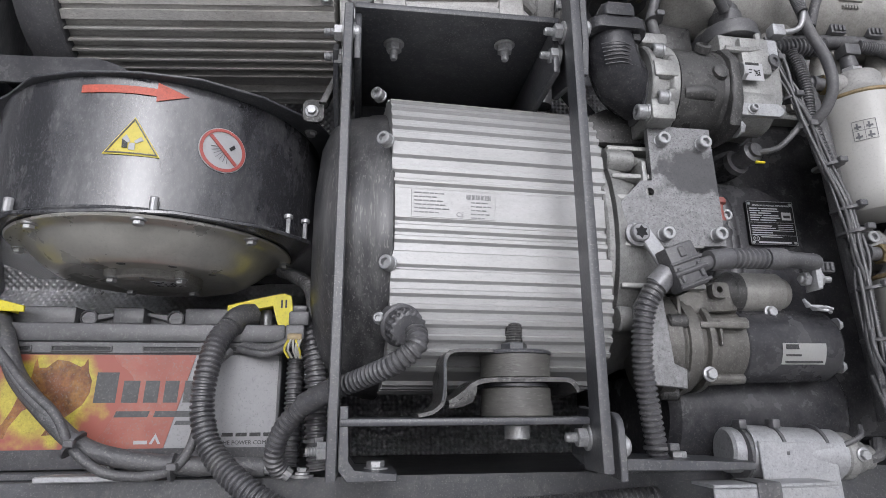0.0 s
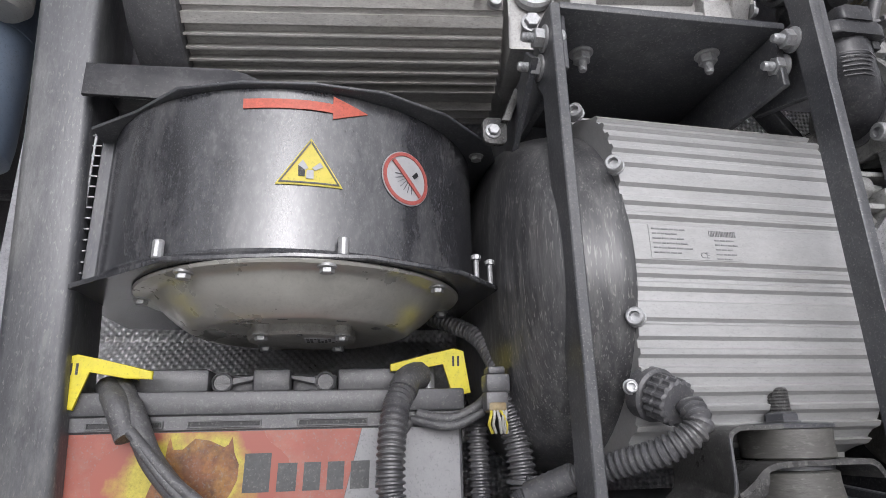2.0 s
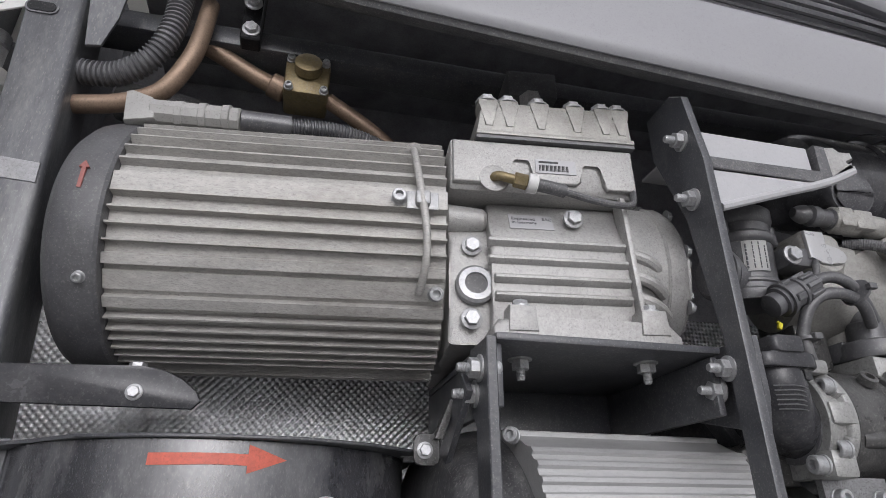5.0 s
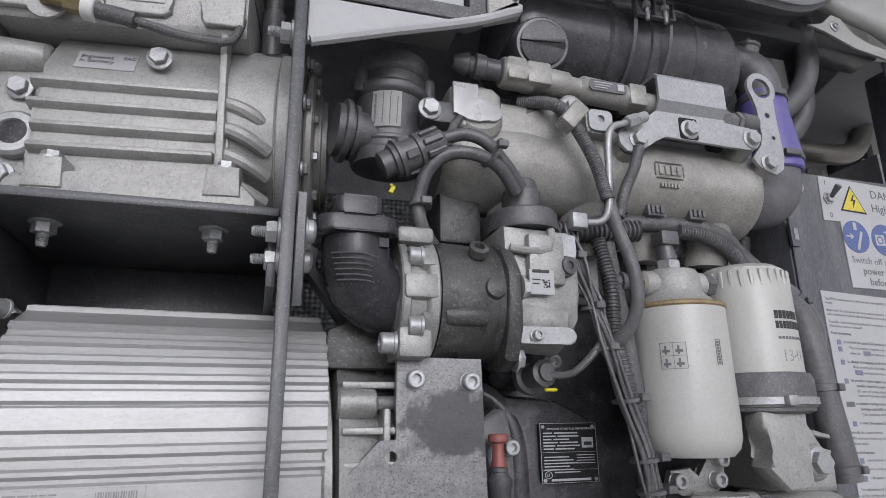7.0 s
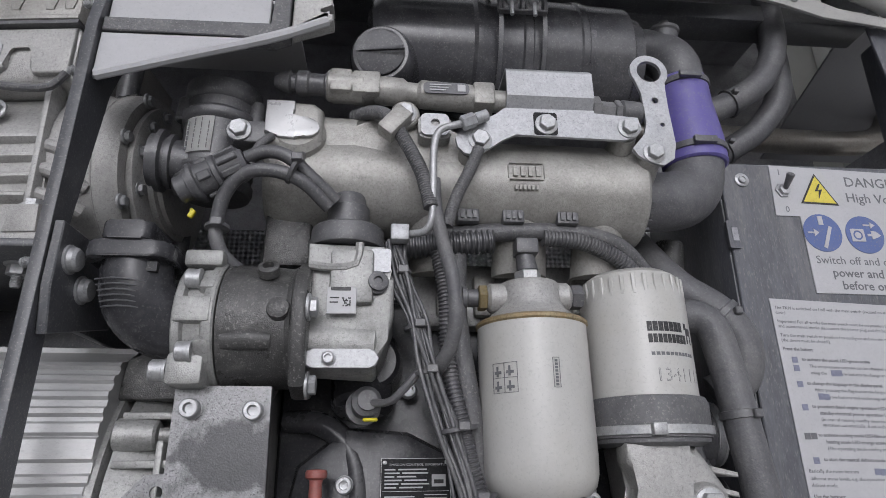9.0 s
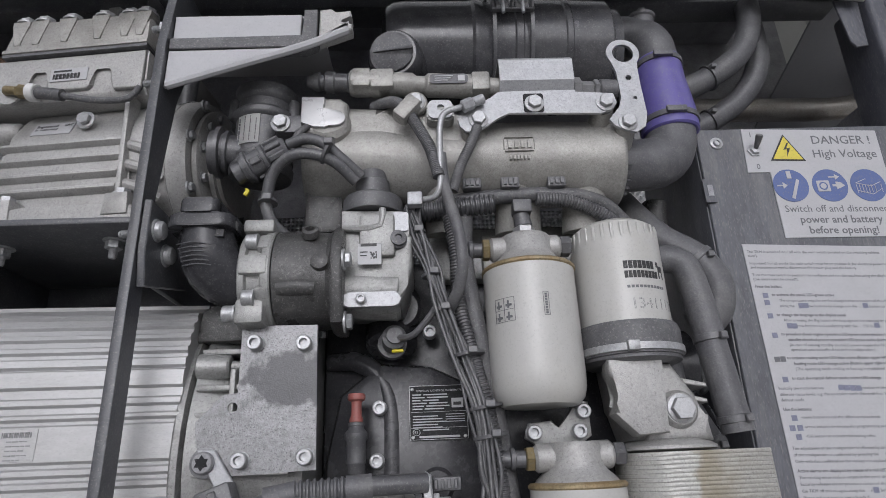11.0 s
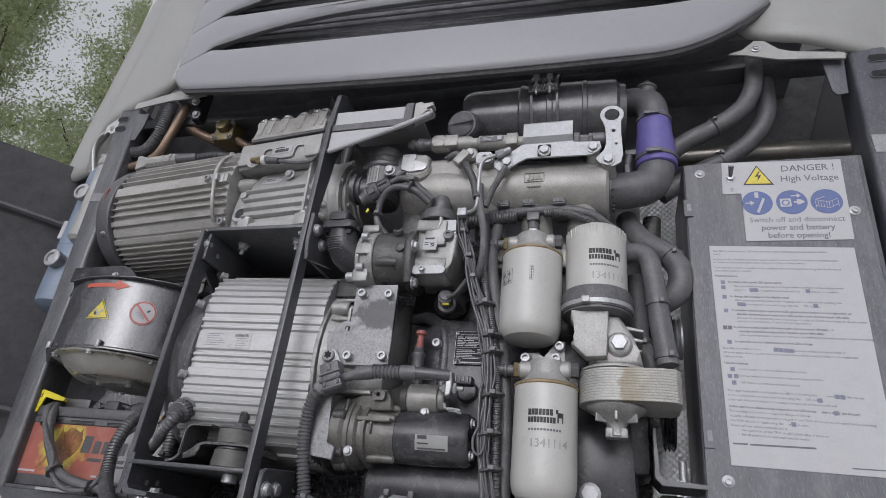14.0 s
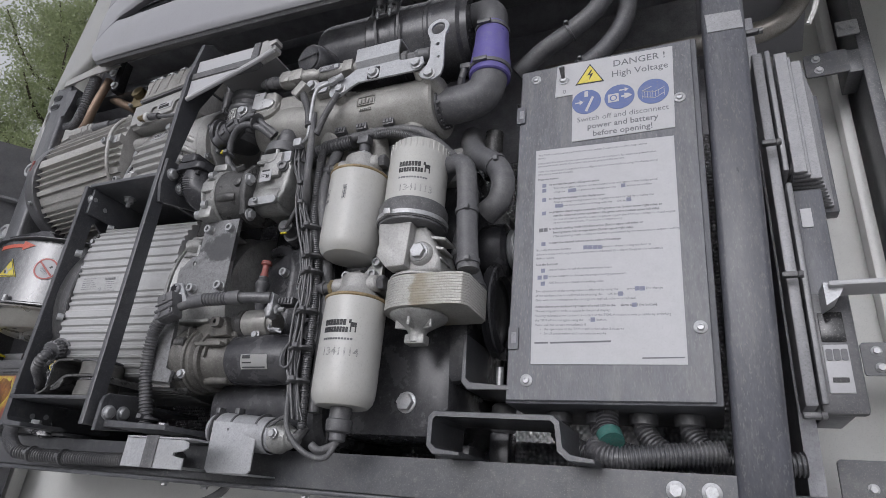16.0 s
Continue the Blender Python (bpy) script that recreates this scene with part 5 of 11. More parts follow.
    sticker([[(tx - 0.0245, 1.868), (tx + 0.0245, 1.868), (tx + 0.0225, 1.8692), (tx - 0.0225, 1.8692)], [(tx - 0.0245, 1.868), (tx - 0.0225, 1.8692), (tx - 0.0003, 1.9038), (tx - 0.0003, 1.9062)], [(tx + 0.0245, 1.868), (tx + 0.0003, 1.9062), (tx + 0.0003, 1.9038), (tx + 0.0225, 1.8692)]], ink_soft, "border", 0.0015, t)
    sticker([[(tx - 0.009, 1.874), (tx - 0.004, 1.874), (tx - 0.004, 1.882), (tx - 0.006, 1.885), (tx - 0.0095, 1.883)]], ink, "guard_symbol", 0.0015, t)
    sticker([[(tx - 0.003, 1.872), (tx + 0.003, 1.872), (tx + 0.0028, 1.8795), (tx - 0.0025, 1.8795)], [(tx + 0.0015, 1.8815), (tx + 0.008, 1.887), (tx + 0.0105, 1.883), (tx + 0.004, 1.8795)], [(tx - 0.0015, 1.8815), (tx - 0.004, 1.8795), (tx - 0.0095, 1.8835), (tx - 0.006, 1.8885)]], paper, "blade_symbol", 0.0016, t)
    # prohibition disc
    cx, cz2 = 0.106, 1.8885
    d = sticker([disc(cx, cz2, 0.0255, 36)], paper, "prohibition_sign", 0.0006, f, "round red and white prohibition sign")
    ring_o, ring_i = disc(cx, cz2, 0.0245, 36), disc(cx, cz2, 0.0212, 36)
    sticker([[ring_o[k], ring_o[(k + 1) % 36], ring_i[(k + 1) % 36], ring_i[k]] for k in range(36)], red_sign, "red_ring", 0.0015, d)
    q = 0.7071
    sticker([[(cx - 0.0205 * q - 0.0013, cz2 + 0.0205 * q - 0.0013), (cx + 0.0205 * q - 0.0013, cz2 - 0.0205 * q - 0.0013), (cx + 0.0205 * q + 0.0013, cz2 - 0.0205 * q + 0.0013), (cx - 0.0205 * q + 0.0013, cz2 + 0.0205 * q + 0.0013)]], red_sign, "red_bar", 0.0021, d)
    rays = []
    for k in range(7):
        a = radians(185 + 14 * k)
        o = (cx + 0.005, cz2 + 0.004)
        p, e = (o[0] + 0.006 * math.cos(a), o[1] + 0.006 * math.sin(a)), (o[0] + 0.018 * math.cos(a), o[1] + 0.018 * math.sin(a))
        nx, nz = -math.sin(a) * 0.0002, math.cos(a) * 0.0002
        rays.append([(p[0] - nx, p[1] - nz), (p[0] + nx, p[1] + nz), (e[0] + nx, e[1] + nz), (e[0] - nx, e[1] - nz)])
    sticker(rays, grey_ink, "spray_symbol", 0.0016, d)
    sticker([[(cx + 0.006, cz2 + 0.004), (cx + 0.0085, cz2 + 0.0015), (cx + 0.013, cz2 + 0.0055), (cx + 0.011, cz2 + 0.009)]], ink, "hose_symbol", 0.0016, d)


fan()

# ---- battery ----
def battery():
    b = thing("battery", (-0.222, 0.83, 1.556), "black starter battery with a red, yellow and white front label", "battery")
    bm = bmesh.new()
    box(bm, -0.4, -0.045, 0.737, 0.92, 1.556, 1.693, 0.004)
    part("case", bm, plastic, b)
    bm = bmesh.new()
    box(bm, -0.402, -0.043, 0.731, 0.925, 1.693, 1.714, 0.003)
    box(bm, -0.398, -0.047, 0.734, 0.922, 1.6795, 1.693, 0.001, 1)
    lid = part("lid", bm, plastic, b)
    for x0 in (-0.38, -0.296, -0.2, -0.116):
        bm = bmesh.new()
        for z in (1.6815, 1.6868):
            box(bm, x0, x0 + 0.064, 0.7318, 0.7345, z, z + 0.0016, 0.0004, 1)
        for x in (x0, x0 + 0.0624):
            box(bm, x, x + 0.0016, 0.7319, 0.7345, 1.6824, 1.6876, 0.0004, 1)
        slot = part("vent_frame", bm, plastic, lid)
        # flat black strip that paints the dark depth of the vent
        bm = bmesh.new()
        box(bm, x0 + 0.001, x0 + 0.063, 0.7334, 0.7344, 1.6828, 1.6872)
        part("vent_slot_shade", bm, ink, lid)
    for x0, x1, y0, z1 in ((-0.36, -0.2855, 0.755, 1.736), (-0.245, -0.21, 0.755, 1.736), (-0.1645, -0.09, 0.755, 1.736), (-0.285, -0.2455, 0.775, 1.732), (-0.2095, -0.165, 0.775, 1.732)):
        bm = bmesh.new()
        box(bm, x0, x1, y0, 0.9, 1.7142, z1, 0.003)
        part("top_block", bm, plastic, lid)
    for x, s in ((-0.275, 1), (-0.177, -1)):
        bm = bmesh.new()
        lathe(bm, (x, 0.77, 1.724), (0, -1, 0), [(0.01, 0), (0.01, 0.006), (0.008, 0.007), (0.0075, 0.005), (0, 0.005)], 20)
        box(bm, x - 0.0075, x + 0.0075, 0.7635, 0.766, 1.723, 1.725)
        slab(bm, [(x + s * 0.009, 1.721), (x + s * 0.009, 1.729), (x + s * 0.042, 1.732), (x + s * 0.042, 1.729)], 0.765, 0.772, "y", 0.001, 1)
        part("handle_knob", bm, plastic, lid)
    # front label: red field, slanted white field, yellow flame, dark print bars
    y = 0.7362
    bm = bmesh.new()
    slab(bm, [(-0.396, 1.5775), (-0.396, 1.674), (-0.393, 1.6785), (-0.1415, 1.6785), (-0.167, 1.5775)], y - 0.0004, y + 0.0006)
    red = part("red_field", bm, red_label, b, "red part of the front label")
    bm = bmesh.new()
    slab(bm, [(-0.1665, 1.5775), (-0.141, 1.6785), (-0.049, 1.6785), (-0.049, 1.5775)], y - 0.0004, y + 0.0006)
    white = part("white_field", bm, silver_label, b, "pale part of the front label")
    bm = bmesh.new()
    cx, cz = -0.293, 1.634
    pts = []
    for k in range(48):
        a = 2 * math.pi * k / 48
        r = 1 + 0.12 * noise.noise((math.cos(a) * 1.5, math.sin(a) * 1.5, 4)) + 0.06 * math.sin(7 * a)
        pts.append((max(-0.395, cx + 0.078 * r * math.cos(a) - 0.016 * math.sin(a) * -1), min(1.678, max(1.578, cz + 0.07 * r * math.sin(a)))))
    slab(bm, pts, y - 0.0007, y - 0.0003)
    part("flame_print", bm, flame_soft, red, "yellow flame print")
    # plain dark shapes in place of the emblem
    bm = bmesh.new()
    slab(bm, [(-0.312, 1.655), (-0.311, 1.668), (-0.309, 1.674), (-0.306, 1.664), (-0.298, 1.664), (-0.288, 1.673), (-0.276, 1.671), (-0.263, 1.665), (-0.2595, 1.667), (-0.2565, 1.674), (-0.254, 1.66), (-0.2495, 1.65), (-0.25, 1.637), (-0.256, 1.624), (-0.268, 1.614), (-0.279, 1.606), (-0.276, 1.593), (-0.293, 1.592), (-0.287, 1.602), (-0.292, 1.611), (-0.301, 1.611), (-0.307, 1.622), (-0.316, 1.618), (-0.327, 1.601), (-0.33, 1.5895), (-0.3435, 1.5895), (-0.341, 1.598), (-0.334, 1.604), (-0.327, 1.618), (-0.322, 1.634)], y - 0.001, y - 0.0006)
    part("emblem_shape", bm, bull_brown, red, "plain brown emblem shape")
    # bars in place of the brand lettering
    for x0, x1, za, zb in ((-0.247, -0.221, 1.626, 1.659), (-0.218, -0.198, 1.626, 1.65), (-0.195, -0.177, 1.626, 1.65), (-0.174, -0.156, 1.626, 1.65), (-0.153, -0.133, 1.626, 1.65), (-0.13, -0.118, 1.626, 1.65)):
        bm = bmesh.new()
        slab(bm, [(x0 + 0.0015, za), (x1 - 0.0015, za), (x1 - 0.0005, zb), (x0 + 0.0025, zb)], y - 0.0009, y - 0.0004)
        part("print_bar", bm, ink_soft, red)
    for x0, x1, za, zb in ((-0.222, -0.185, 1.6105, 1.617), (-0.181, -0.13, 1.6105, 1.617), (-0.158, -0.112, 1.602, 1.6065)):
        bm = bmesh.new()
        slab(bm, [(x0, za), (x1 - 0.002, za), (x1, zb), (x0 + 0.002, zb)], y - 0.0009, y - 0.0004)
        part("print_bar", bm, ink_soft, red)
    bm = bmesh.new()
    words(bm, "THE POWER COMPANY", 0.0062, front(-0.108, y - 0.0013, 1.5805))
    part("print", bm, ink, white)
    for k in range(4):
        bm = bmesh.new()
        box(bm, -0.106 + 0.015 * k, -0.094 + 0.015 * k, y - 0.0014, y - 0.0008, 1.589, 1.593)
        part("print_bar", bm, ink, white)
    for x0, x1 in ((-0.387, -0.343), (-0.198, -0.184)):
        bm = bmesh.new()
        box(bm, x0, x1, y - 0.0014, y - 0.0008, 1.582, 1.5858)
        part("print_bar", bm, paper, red)
    bm = bmesh.new()
    slab(bm, [(-0.182, 1.582), (-0.176, 1.593), (-0.17, 1.582), (-0.173, 1.582), (-0.176, 1.588), (-0.179, 1.582)], y - 0.0014, y - 0.0008)
    part("print", bm, paper, red)
    # terminals
    for x in (-0.372, -0.073):
        bm = bmesh.new()
        cyl(bm, (x, 0.775, 1.714), (x, 0.775, 1.738), 0.008, 0.007, 16, 0.001)
        t = part("terminal", bm, zinc, b)
    return b


battery()


def yellow_cover(x, s, y, top):
    c = thing("terminal_cover", (x, y, top - 0.045), "yellow plastic battery terminal cover, flipped up", "terminal cover", "battery terminal covers")
    bm = bmesh.new()
    pl = [(0.0, -0.001), (-0.006, -0.042), (0.012, -0.0465), (0.021, -0.013), (0.05, -0.0195), (0.074, -0.0205), (0.074, -0.0135), (0.036, -0.004), (0.01, 0.002)]
    slab(bm, [(x + s * a, top + b) for a, b in pl][::s], y, y + 0.003, "y", 0.0006, 1)
    part("flap", bm, yellow, c)
    bm = bmesh.new()
    slab(bm, [(x + s * a, top + b) for a, b in ((0.012, -0.003), (0.014, -0.010), (0.055, -0.019), (0.055, -0.015))][::s], y + 0.003, y + 0.03, "y")
    part("top_flap", bm, yellow, c)
    bm = bmesh.new()
    for a in (0.006, 0.011):
        box(bm, x + s * a - 0.001, x + s * a + 0.001, y - 0.0006, y + 0.0002, top - 0.016, top - 0.006)
    part("mark", bm, ink, c)


yellow_cover(-0.402, 1, 0.727, 1.745)
yellow_cover(-0.04, -1, 0.745, 1.752)


def hold_down():
    h = thing("hold_down_plate", (-0.22, 0.72, 1.5485), "galvanised battery hold-down plate with bolt on the rail", "plate")
    bm = bmesh.new()
    slab(bm, [(-0.272, 0.688), (-0.158, 0.688), (-0.163, 0.735), (-0.262, 0.735)], 1.5485, 1.5545, "z", 0.001, 1)
    part("plate", bm, galv, h)
    bolts(hex_bolt, [(-0.217, 0.718, 1.555)], h, (0, 0, 1))
    bm = bmesh.new()
    slab(bm, [(-0.398, 0.72), (-0.05, 0.72), (-0.05, 0.93), (-0.398, 0.93)], 1.5482, 1.5555, "z", 0.001, 1)
    part("tray", bm, black_steel, h, "black battery tray")


hold_down()


# ---- upper electric motor with compressor ----
def motor():
    m = thing("compressor_motor", (-0.17, 0.79, 2.05), "ribbed aluminium electric motor with black end cap", "motor")
    cy, cz, root, tip = 0.773, 2.19, 0.133, 0.143

    def rim(deg, r):
        """A point on the rim, by its angle from the front upwards; the upper half is a little squarer."""
        a = radians(deg)
        r += 0.011 * max(0.0, math.sin(2 * a)) * (a > 0) * (deg < 180)
        return (cy - r * math.cos(a), cz + r * math.sin(a))

    # lands (from, to, lift over the root): thin fins, wide strips, and the two lips beside the lower strip
    lands = [(2.0, 10.3, tip - root + 0.001), (-28.0, -23.6, 0.008), (-38.8, -30.6, 0.004), (-46.2, -41.6, 0.008)]
    fins = [-4.5, -11.3, -18.2, -50.6, -56.4, -61.8, -67.2, -72.6, -78.0, 17.5, 24.6, 32.0, 39.5, 47.0, 54.5, 62.0, 69.5, 77.0] + [84.5 + 9.2 * k for k in range(21)]
    lands = sorted(lands + [(f - 0.42, f + 0.42, tip - root) for f in fins])
    out = []
    for a, b, lift in lands:
        out += [rim(a - 0.35, root), rim(a, root + lift), rim(b, root + lift), rim(b + 0.35, root)]
        nxt = lands[(lands.index((a, b, lift)) + 1) % len(lands)][0]
        if 3 < nxt - b < 30:
            out.append(rim((b + nxt) / 2, root))
    bm = bmesh.new()
    slab(bm, out, -0.327, 0.011, "x")
    part("body", bm, alu_dirty, m, angle=20)
    bm = bmesh.new()
    lathe(bm, (-0.3275, cy, cz), (-1, 0, 0), [(0.13, 0), (0.1485, 0.0), (0.151, 0.003), (0.1515, 0.018), (0.1505, 0.03), (0.147, 0.043), (0.138, 0.055), (0.122, 0.063), (0.09, 0.067), (0, 0.068)], 64)
    cap = part("end_cap", bm, plastic, m, "black plastic end cap")
    bolts(cap_small, [(-0.342, cy - 0.1502 * math.cos(radians(33)), cz - 0.1502 * math.sin(radians(33)))], m, (0, -math.cos(radians(33)), -math.sin(radians(33))))
    bm = bmesh.new()
    slab(bm, [(-0.354, 2.191), (-0.35, 2.191), (-0.35, 2.214), (-0.347, 2.214), (-0.352, 2.222), (-0.357, 2.214), (-0.354, 2.214)], cy - 0.1522, cy - 0.148)
    part("arrow_mark", bm, red_plastic, cap, "small faded red arrow")
    # ends of the tie bolts: one on the bright strip, one in a recess of the lower strip
    bolts(cap_bolt, [(-0.041, cy - tip - 0.0012, 2.205)], m)
    bolts(cap_bolt, [(0.002, cy - 0.137 * math.cos(radians(35)), cz - 0.137 * math.sin(radians(35)))], m, (0, -1, -0.35))
    # clamp and thin drain tube
    bm = bmesh.new()
    box(bm, -0.033, 0.001, 0.626, 0.6295, 2.193, 2.214, 0.001)
    box(bm, -0.024, -0.008, 0.6165, 0.627, 2.195, 2.212, 0.003)
    part("clamp", bm, zinc, m)
    bm = bmesh.new()
    tube(bm, [(-0.024, 0.674, 2.302), (-0.024, 0.64, 2.27), (-0.021, 0.624, 2.235), (-0.017, 0.62, 2.205), (-0.012, 0.622, 2.17), (-0.011, 0.63, 2.14), (-0.014, 0.643, 2.118), (-0.016, 0.655, 2.11)], 0.0042, 12)
    lathe(bm, (-0.024, 0.656, 2.287), (0, -0.75, -0.65), [(0.0042, 0), (0.0085, 0.001), (0.0085, 0.004), (0.0042, 0.005)], 16)
    part("tube", bm, alu_dirty, m, "thin bent metal tube")
    # terminal lead with metal connector on top
    bm = bmesh.new()
    cyl(bm, (-0.325, 0.675, 2.324), (-0.226, 0.679, 2.324), 0.0155, None, 10, 0.002)
    for x in (-0.298, -0.272, -0.246):
        lathe(bm, (x, 0.677, 2.324), (1, 0, 0), [(0.0155, 0), (0.0168, 0.001), (0.0168, 0.008), (0.0155, 0.009)], 10)
    part("plug", bm, grey_tank, m, "metal cable connector")
    bm = bmesh.new()
    slab(bm, [(-0.352, 2.342), (-0.345, 2.344), (-0.322, 2.336), (-0.316, 2.308), (-0.348, 2.302)], 0.662, 0.692, "y", 0.002)
    part("plug_base", bm, grey_tank, m)
    bm = bmesh.new()
    tube(bm, [(-0.226, 0.679, 2.324), (-0.17, 0.687, 2.326)], 0.0135, 16)
    conduit(bm, [(-0.175, 0.687, 2.326), (-0.11, 0.7, 2.332), (-0.05, 0.73, 2.326), (-0.02, 0.78, 2.31)], 0.0115, 0.004)
    part("conduit", bm, conduit_mat, m)
    turn(m, 0, cy, -6)


motor()


def motor_bracket():
    b = thing("motor_bracket", (-0.34, 0.78, 2.02), "black steel bracket with bolts under the motor", "bracket")
    bm = bmesh.new()
    slab(bm, [(-0.415, 1.992), (-0.415, 2.027), (-0.285, 2.03), (-0.265, 2.027), (-0.248, 2.019), (-0.234, 2.008), (-0.229, 1.999), (-0.236, 1.9915)], 0.7, 0.706, "y", 0.0015, 2)
    part("plate", bm, engine_black, b)
    bm = bmesh.new()
    slab(bm, [(-0.415, 2.022), (-0.415, 2.027), (-0.285, 2.03), (-0.265, 2.027), (-0.265, 2.022), (-0.285, 2.025)], 0.7065, 0.9, "y", 0.0008, 1)
    part("top_flange", bm, engine_black, b)
    bolts(hex_bolt, [(-0.295, 0.725, 2.0303)], b, (0, 0, 1))
    bolts(hex_small, [(-0.288, 0.7, 2.005)], b)


motor_bracket()


def compressor():
    c = thing("compressor", (0.12, 0.72, 2.051), "silver cast piston compressor with ribbed crankcase and cylinder head", "compressor")
    # crankcase: rounded in section, long ribs
    sec = [(0.655, 2.062), (0.65, 2.10), (0.647, 2.15), (0.648, 2.178), (0.653, 2.192), (0.664, 2.22), (0.672, 2.232), (0.86, 2.232), (0.87, 2.062)]
    bm = bmesh.new()
    slab(bm, sec, 0.05, 0.214, "x", 0.006)
    slab(bm, [(y + 0.016, z) for y, z in sec], 0.006, 0.056, "x", 0.005)
    part("crankcase", bm, cast_white, c)
    for k, z in enumerate((2.1745, 2.1535, 2.132, 2.112)):
        bm = bmesh.new()
        slab(bm, [(0.651, z - 0.0085), (0.644, z - 0.0068), (0.6405, z - 0.0035), (0.6405, z - 0.0005), (0.6435, z + 0.0015), (0.651, z + 0.0025)], 0.046 + 0.006 * (k > 1), 0.203, "x", 0.0014, 2)
        part("rib", bm, cast_white, c)
    bm = bmesh.new()
    slab(bm, [(0.2005, 2.232), (0.2075, 2.232), (0.2135, 2.092), (0.2065, 2.092)], 0.6365, 0.66, "y", 0.0025)
    part("end_rib", bm, cast_white, c)
    # foot with its bolt heads
    bm = bmesh.new()
    slab(bm, [(0.045, 2.0515), (0.045, 2.072), (0.052, 2.08), (0.105, 2.083), (0.185, 2.081), (0.232, 2.08), (0.245, 2.066), (0.245, 2.0515)], 0.63, 0.70, "y", 0.005)
    foot = part("foot", bm, cast_white, c)
    for x in (0.076, 0.216):
        bm = bmesh.new()
        slab(bm, [(x - 0.016, 2.066), (x - 0.014, 2.094), (x + 0.014, 2.094), (x + 0.016, 2.066)], 0.627, 0.66, "y", 0.004)
        part("bolt_pad", bm, cast_white, foot)
    bolts(hex_bolt, [(0.076, 0.64, 2.094), (0.216, 0.64, 2.094)], foot, (0, 0, 1))
    # cylinder block: flat front with two shallow pockets between raised fields
    bm = bmesh.new()
    slab(bm, [(0.644, 2.233), (0.6385, 2.24), (0.636, 2.294), (0.83, 2.294), (0.83, 2.233)], 0.004, 0.224, "x", 0.004)
    block = part("cylinder_block", bm, cast_white, c)
    bm = bmesh.new()
    slab(bm, [(0.007, 2.238), (0.007, 2.2925), (0.221, 2.2925), (0.221, 2.238), (0.186, 2.238), (0.182, 2.245), (0.182, 2.266), (0.178, 2.271), (0.16, 2.271), (0.156, 2.266), (0.156, 2.247), (0.15, 2.242), (0.102, 2.242), (0.098, 2.247), (0.098, 2.268), (0.094, 2.273), (0.078, 2.273), (0.074, 2.268), (0.074, 2.244), (0.07, 2.238)], 0.6325, 0.64, "y", 0.0024, 3)
    part("raised_field", bm, cast_white, block)
    bm = bmesh.new()
    box(bm, 0.034, 0.224, 0.6275, 0.835, 2.2942, 2.2985)
    part("gasket", bm, plastic, c)
    # cylinder head: flange, sloping front, bolt pillars with hollows between them
    bm = bmesh.new()
    slab(bm, [(0.035, 2.2988), (0.036, 2.308), (0.041, 2.343), (0.046, 2.3475), (0.219, 2.3475), (0.2225, 2.343), (0.2235, 2.2988)], 0.6285, 0.835, "y", 0.004, 2)
    head = part("cylinder_head", bm, cast_beige, c, "yellowed cylinder head")
    bm = bmesh.new()
    slab(bm, [(0.0335, 2.2987), (0.034, 2.3045), (0.224, 2.3045), (0.2245, 2.2987)], 0.6255, 0.66, "y", 0.0015)
    part("flange", bm, cast_beige, head)
    for x in (0.0495, 0.0745, 0.112, 0.156, 0.1915, 0.2115):
        bm = bmesh.new()
        slab(bm, [(x - 0.0045, 2.312), (x - 0.007, 2.33), (x - 0.0115, 2.341), (x - 0.0115, 2.3492), (x + 0.0115, 2.3492), (x + 0.0115, 2.341), (x + 0.007, 2.33), (x + 0.0045, 2.312)], 0.6274, 0.65, "y", 0.001, 2)
        part("bolt_pillar", bm, cast_beige, head)
        place("bolt", hex_bolt, facing((x, 0.639, 2.3505), (0, 0, 1)) @ Matrix.Scale(1.2, 4), head)
    bm = bmesh.new()
    cyl(bm, (0.125, 0.70, 2.34), (0.125, 0.70, 2.385), 0.025, None, 24, 0.003)
    cyl(bm, (0.125, 0.70, 2.385), (0.125, 0.70, 2.42), 0.015, None, 6, 0.002)
    part("valve_port", bm, cast_white, head)
    bm = bmesh.new()
    box(bm, 0.095, 0.165, 0.70, 0.77, 2.42, 2.463, 0.004)
    part("coil", bm, plastic, head)
    # bearing housing, its seam, and the black bolted cover ring
    bm = bmesh.new()
    lathe(bm, (0.206, 0.745, 2.166), (1, 0, 0), [(0.1, 0), (0.1, 0.024), (0.0975, 0.03), (0.0975, 0.046), (0.0995, 0.0475), (0.0985, 0.0485), (0.0995, 0.0495), (0.0995, 0.063), (0.095, 0.0715), (0.084, 0.0725), (0, 0.073)], 56)
    bearing = part("bearing_cover", bm, cast_white, c)
    bm = bmesh.new()
    lathe(bm, (0.2785, 0.745, 2.166), (1, 0, 0), [(0.06, 0), (0.0835, 0.0005), (0.0855, 0.003), (0.0855, 0.008), (0.0835, 0.0095), (0.062, 0.011), (0.062, 0.017), (0.056, 0.018), (0.056, 0.023), (0.03, 0.025), (0, 0.026)], 48)
    disc_part = part("coupling_flange", bm, cast_white, c, "bolted end flange")
    for k in range(4):
        z = 2.162 - 0.0255 * k
        bm = bmesh.new()
        tube(bm, [(0.209, 0.648, z + 0.002), (0.222, 0.6455, z - 0.002), (0.236, 0.65, z - 0.008), (0.247, 0.66, z - 0.013)], 0.0072, 10)
        part("rib", bm, cast_white, c)
    bm = bmesh.new()
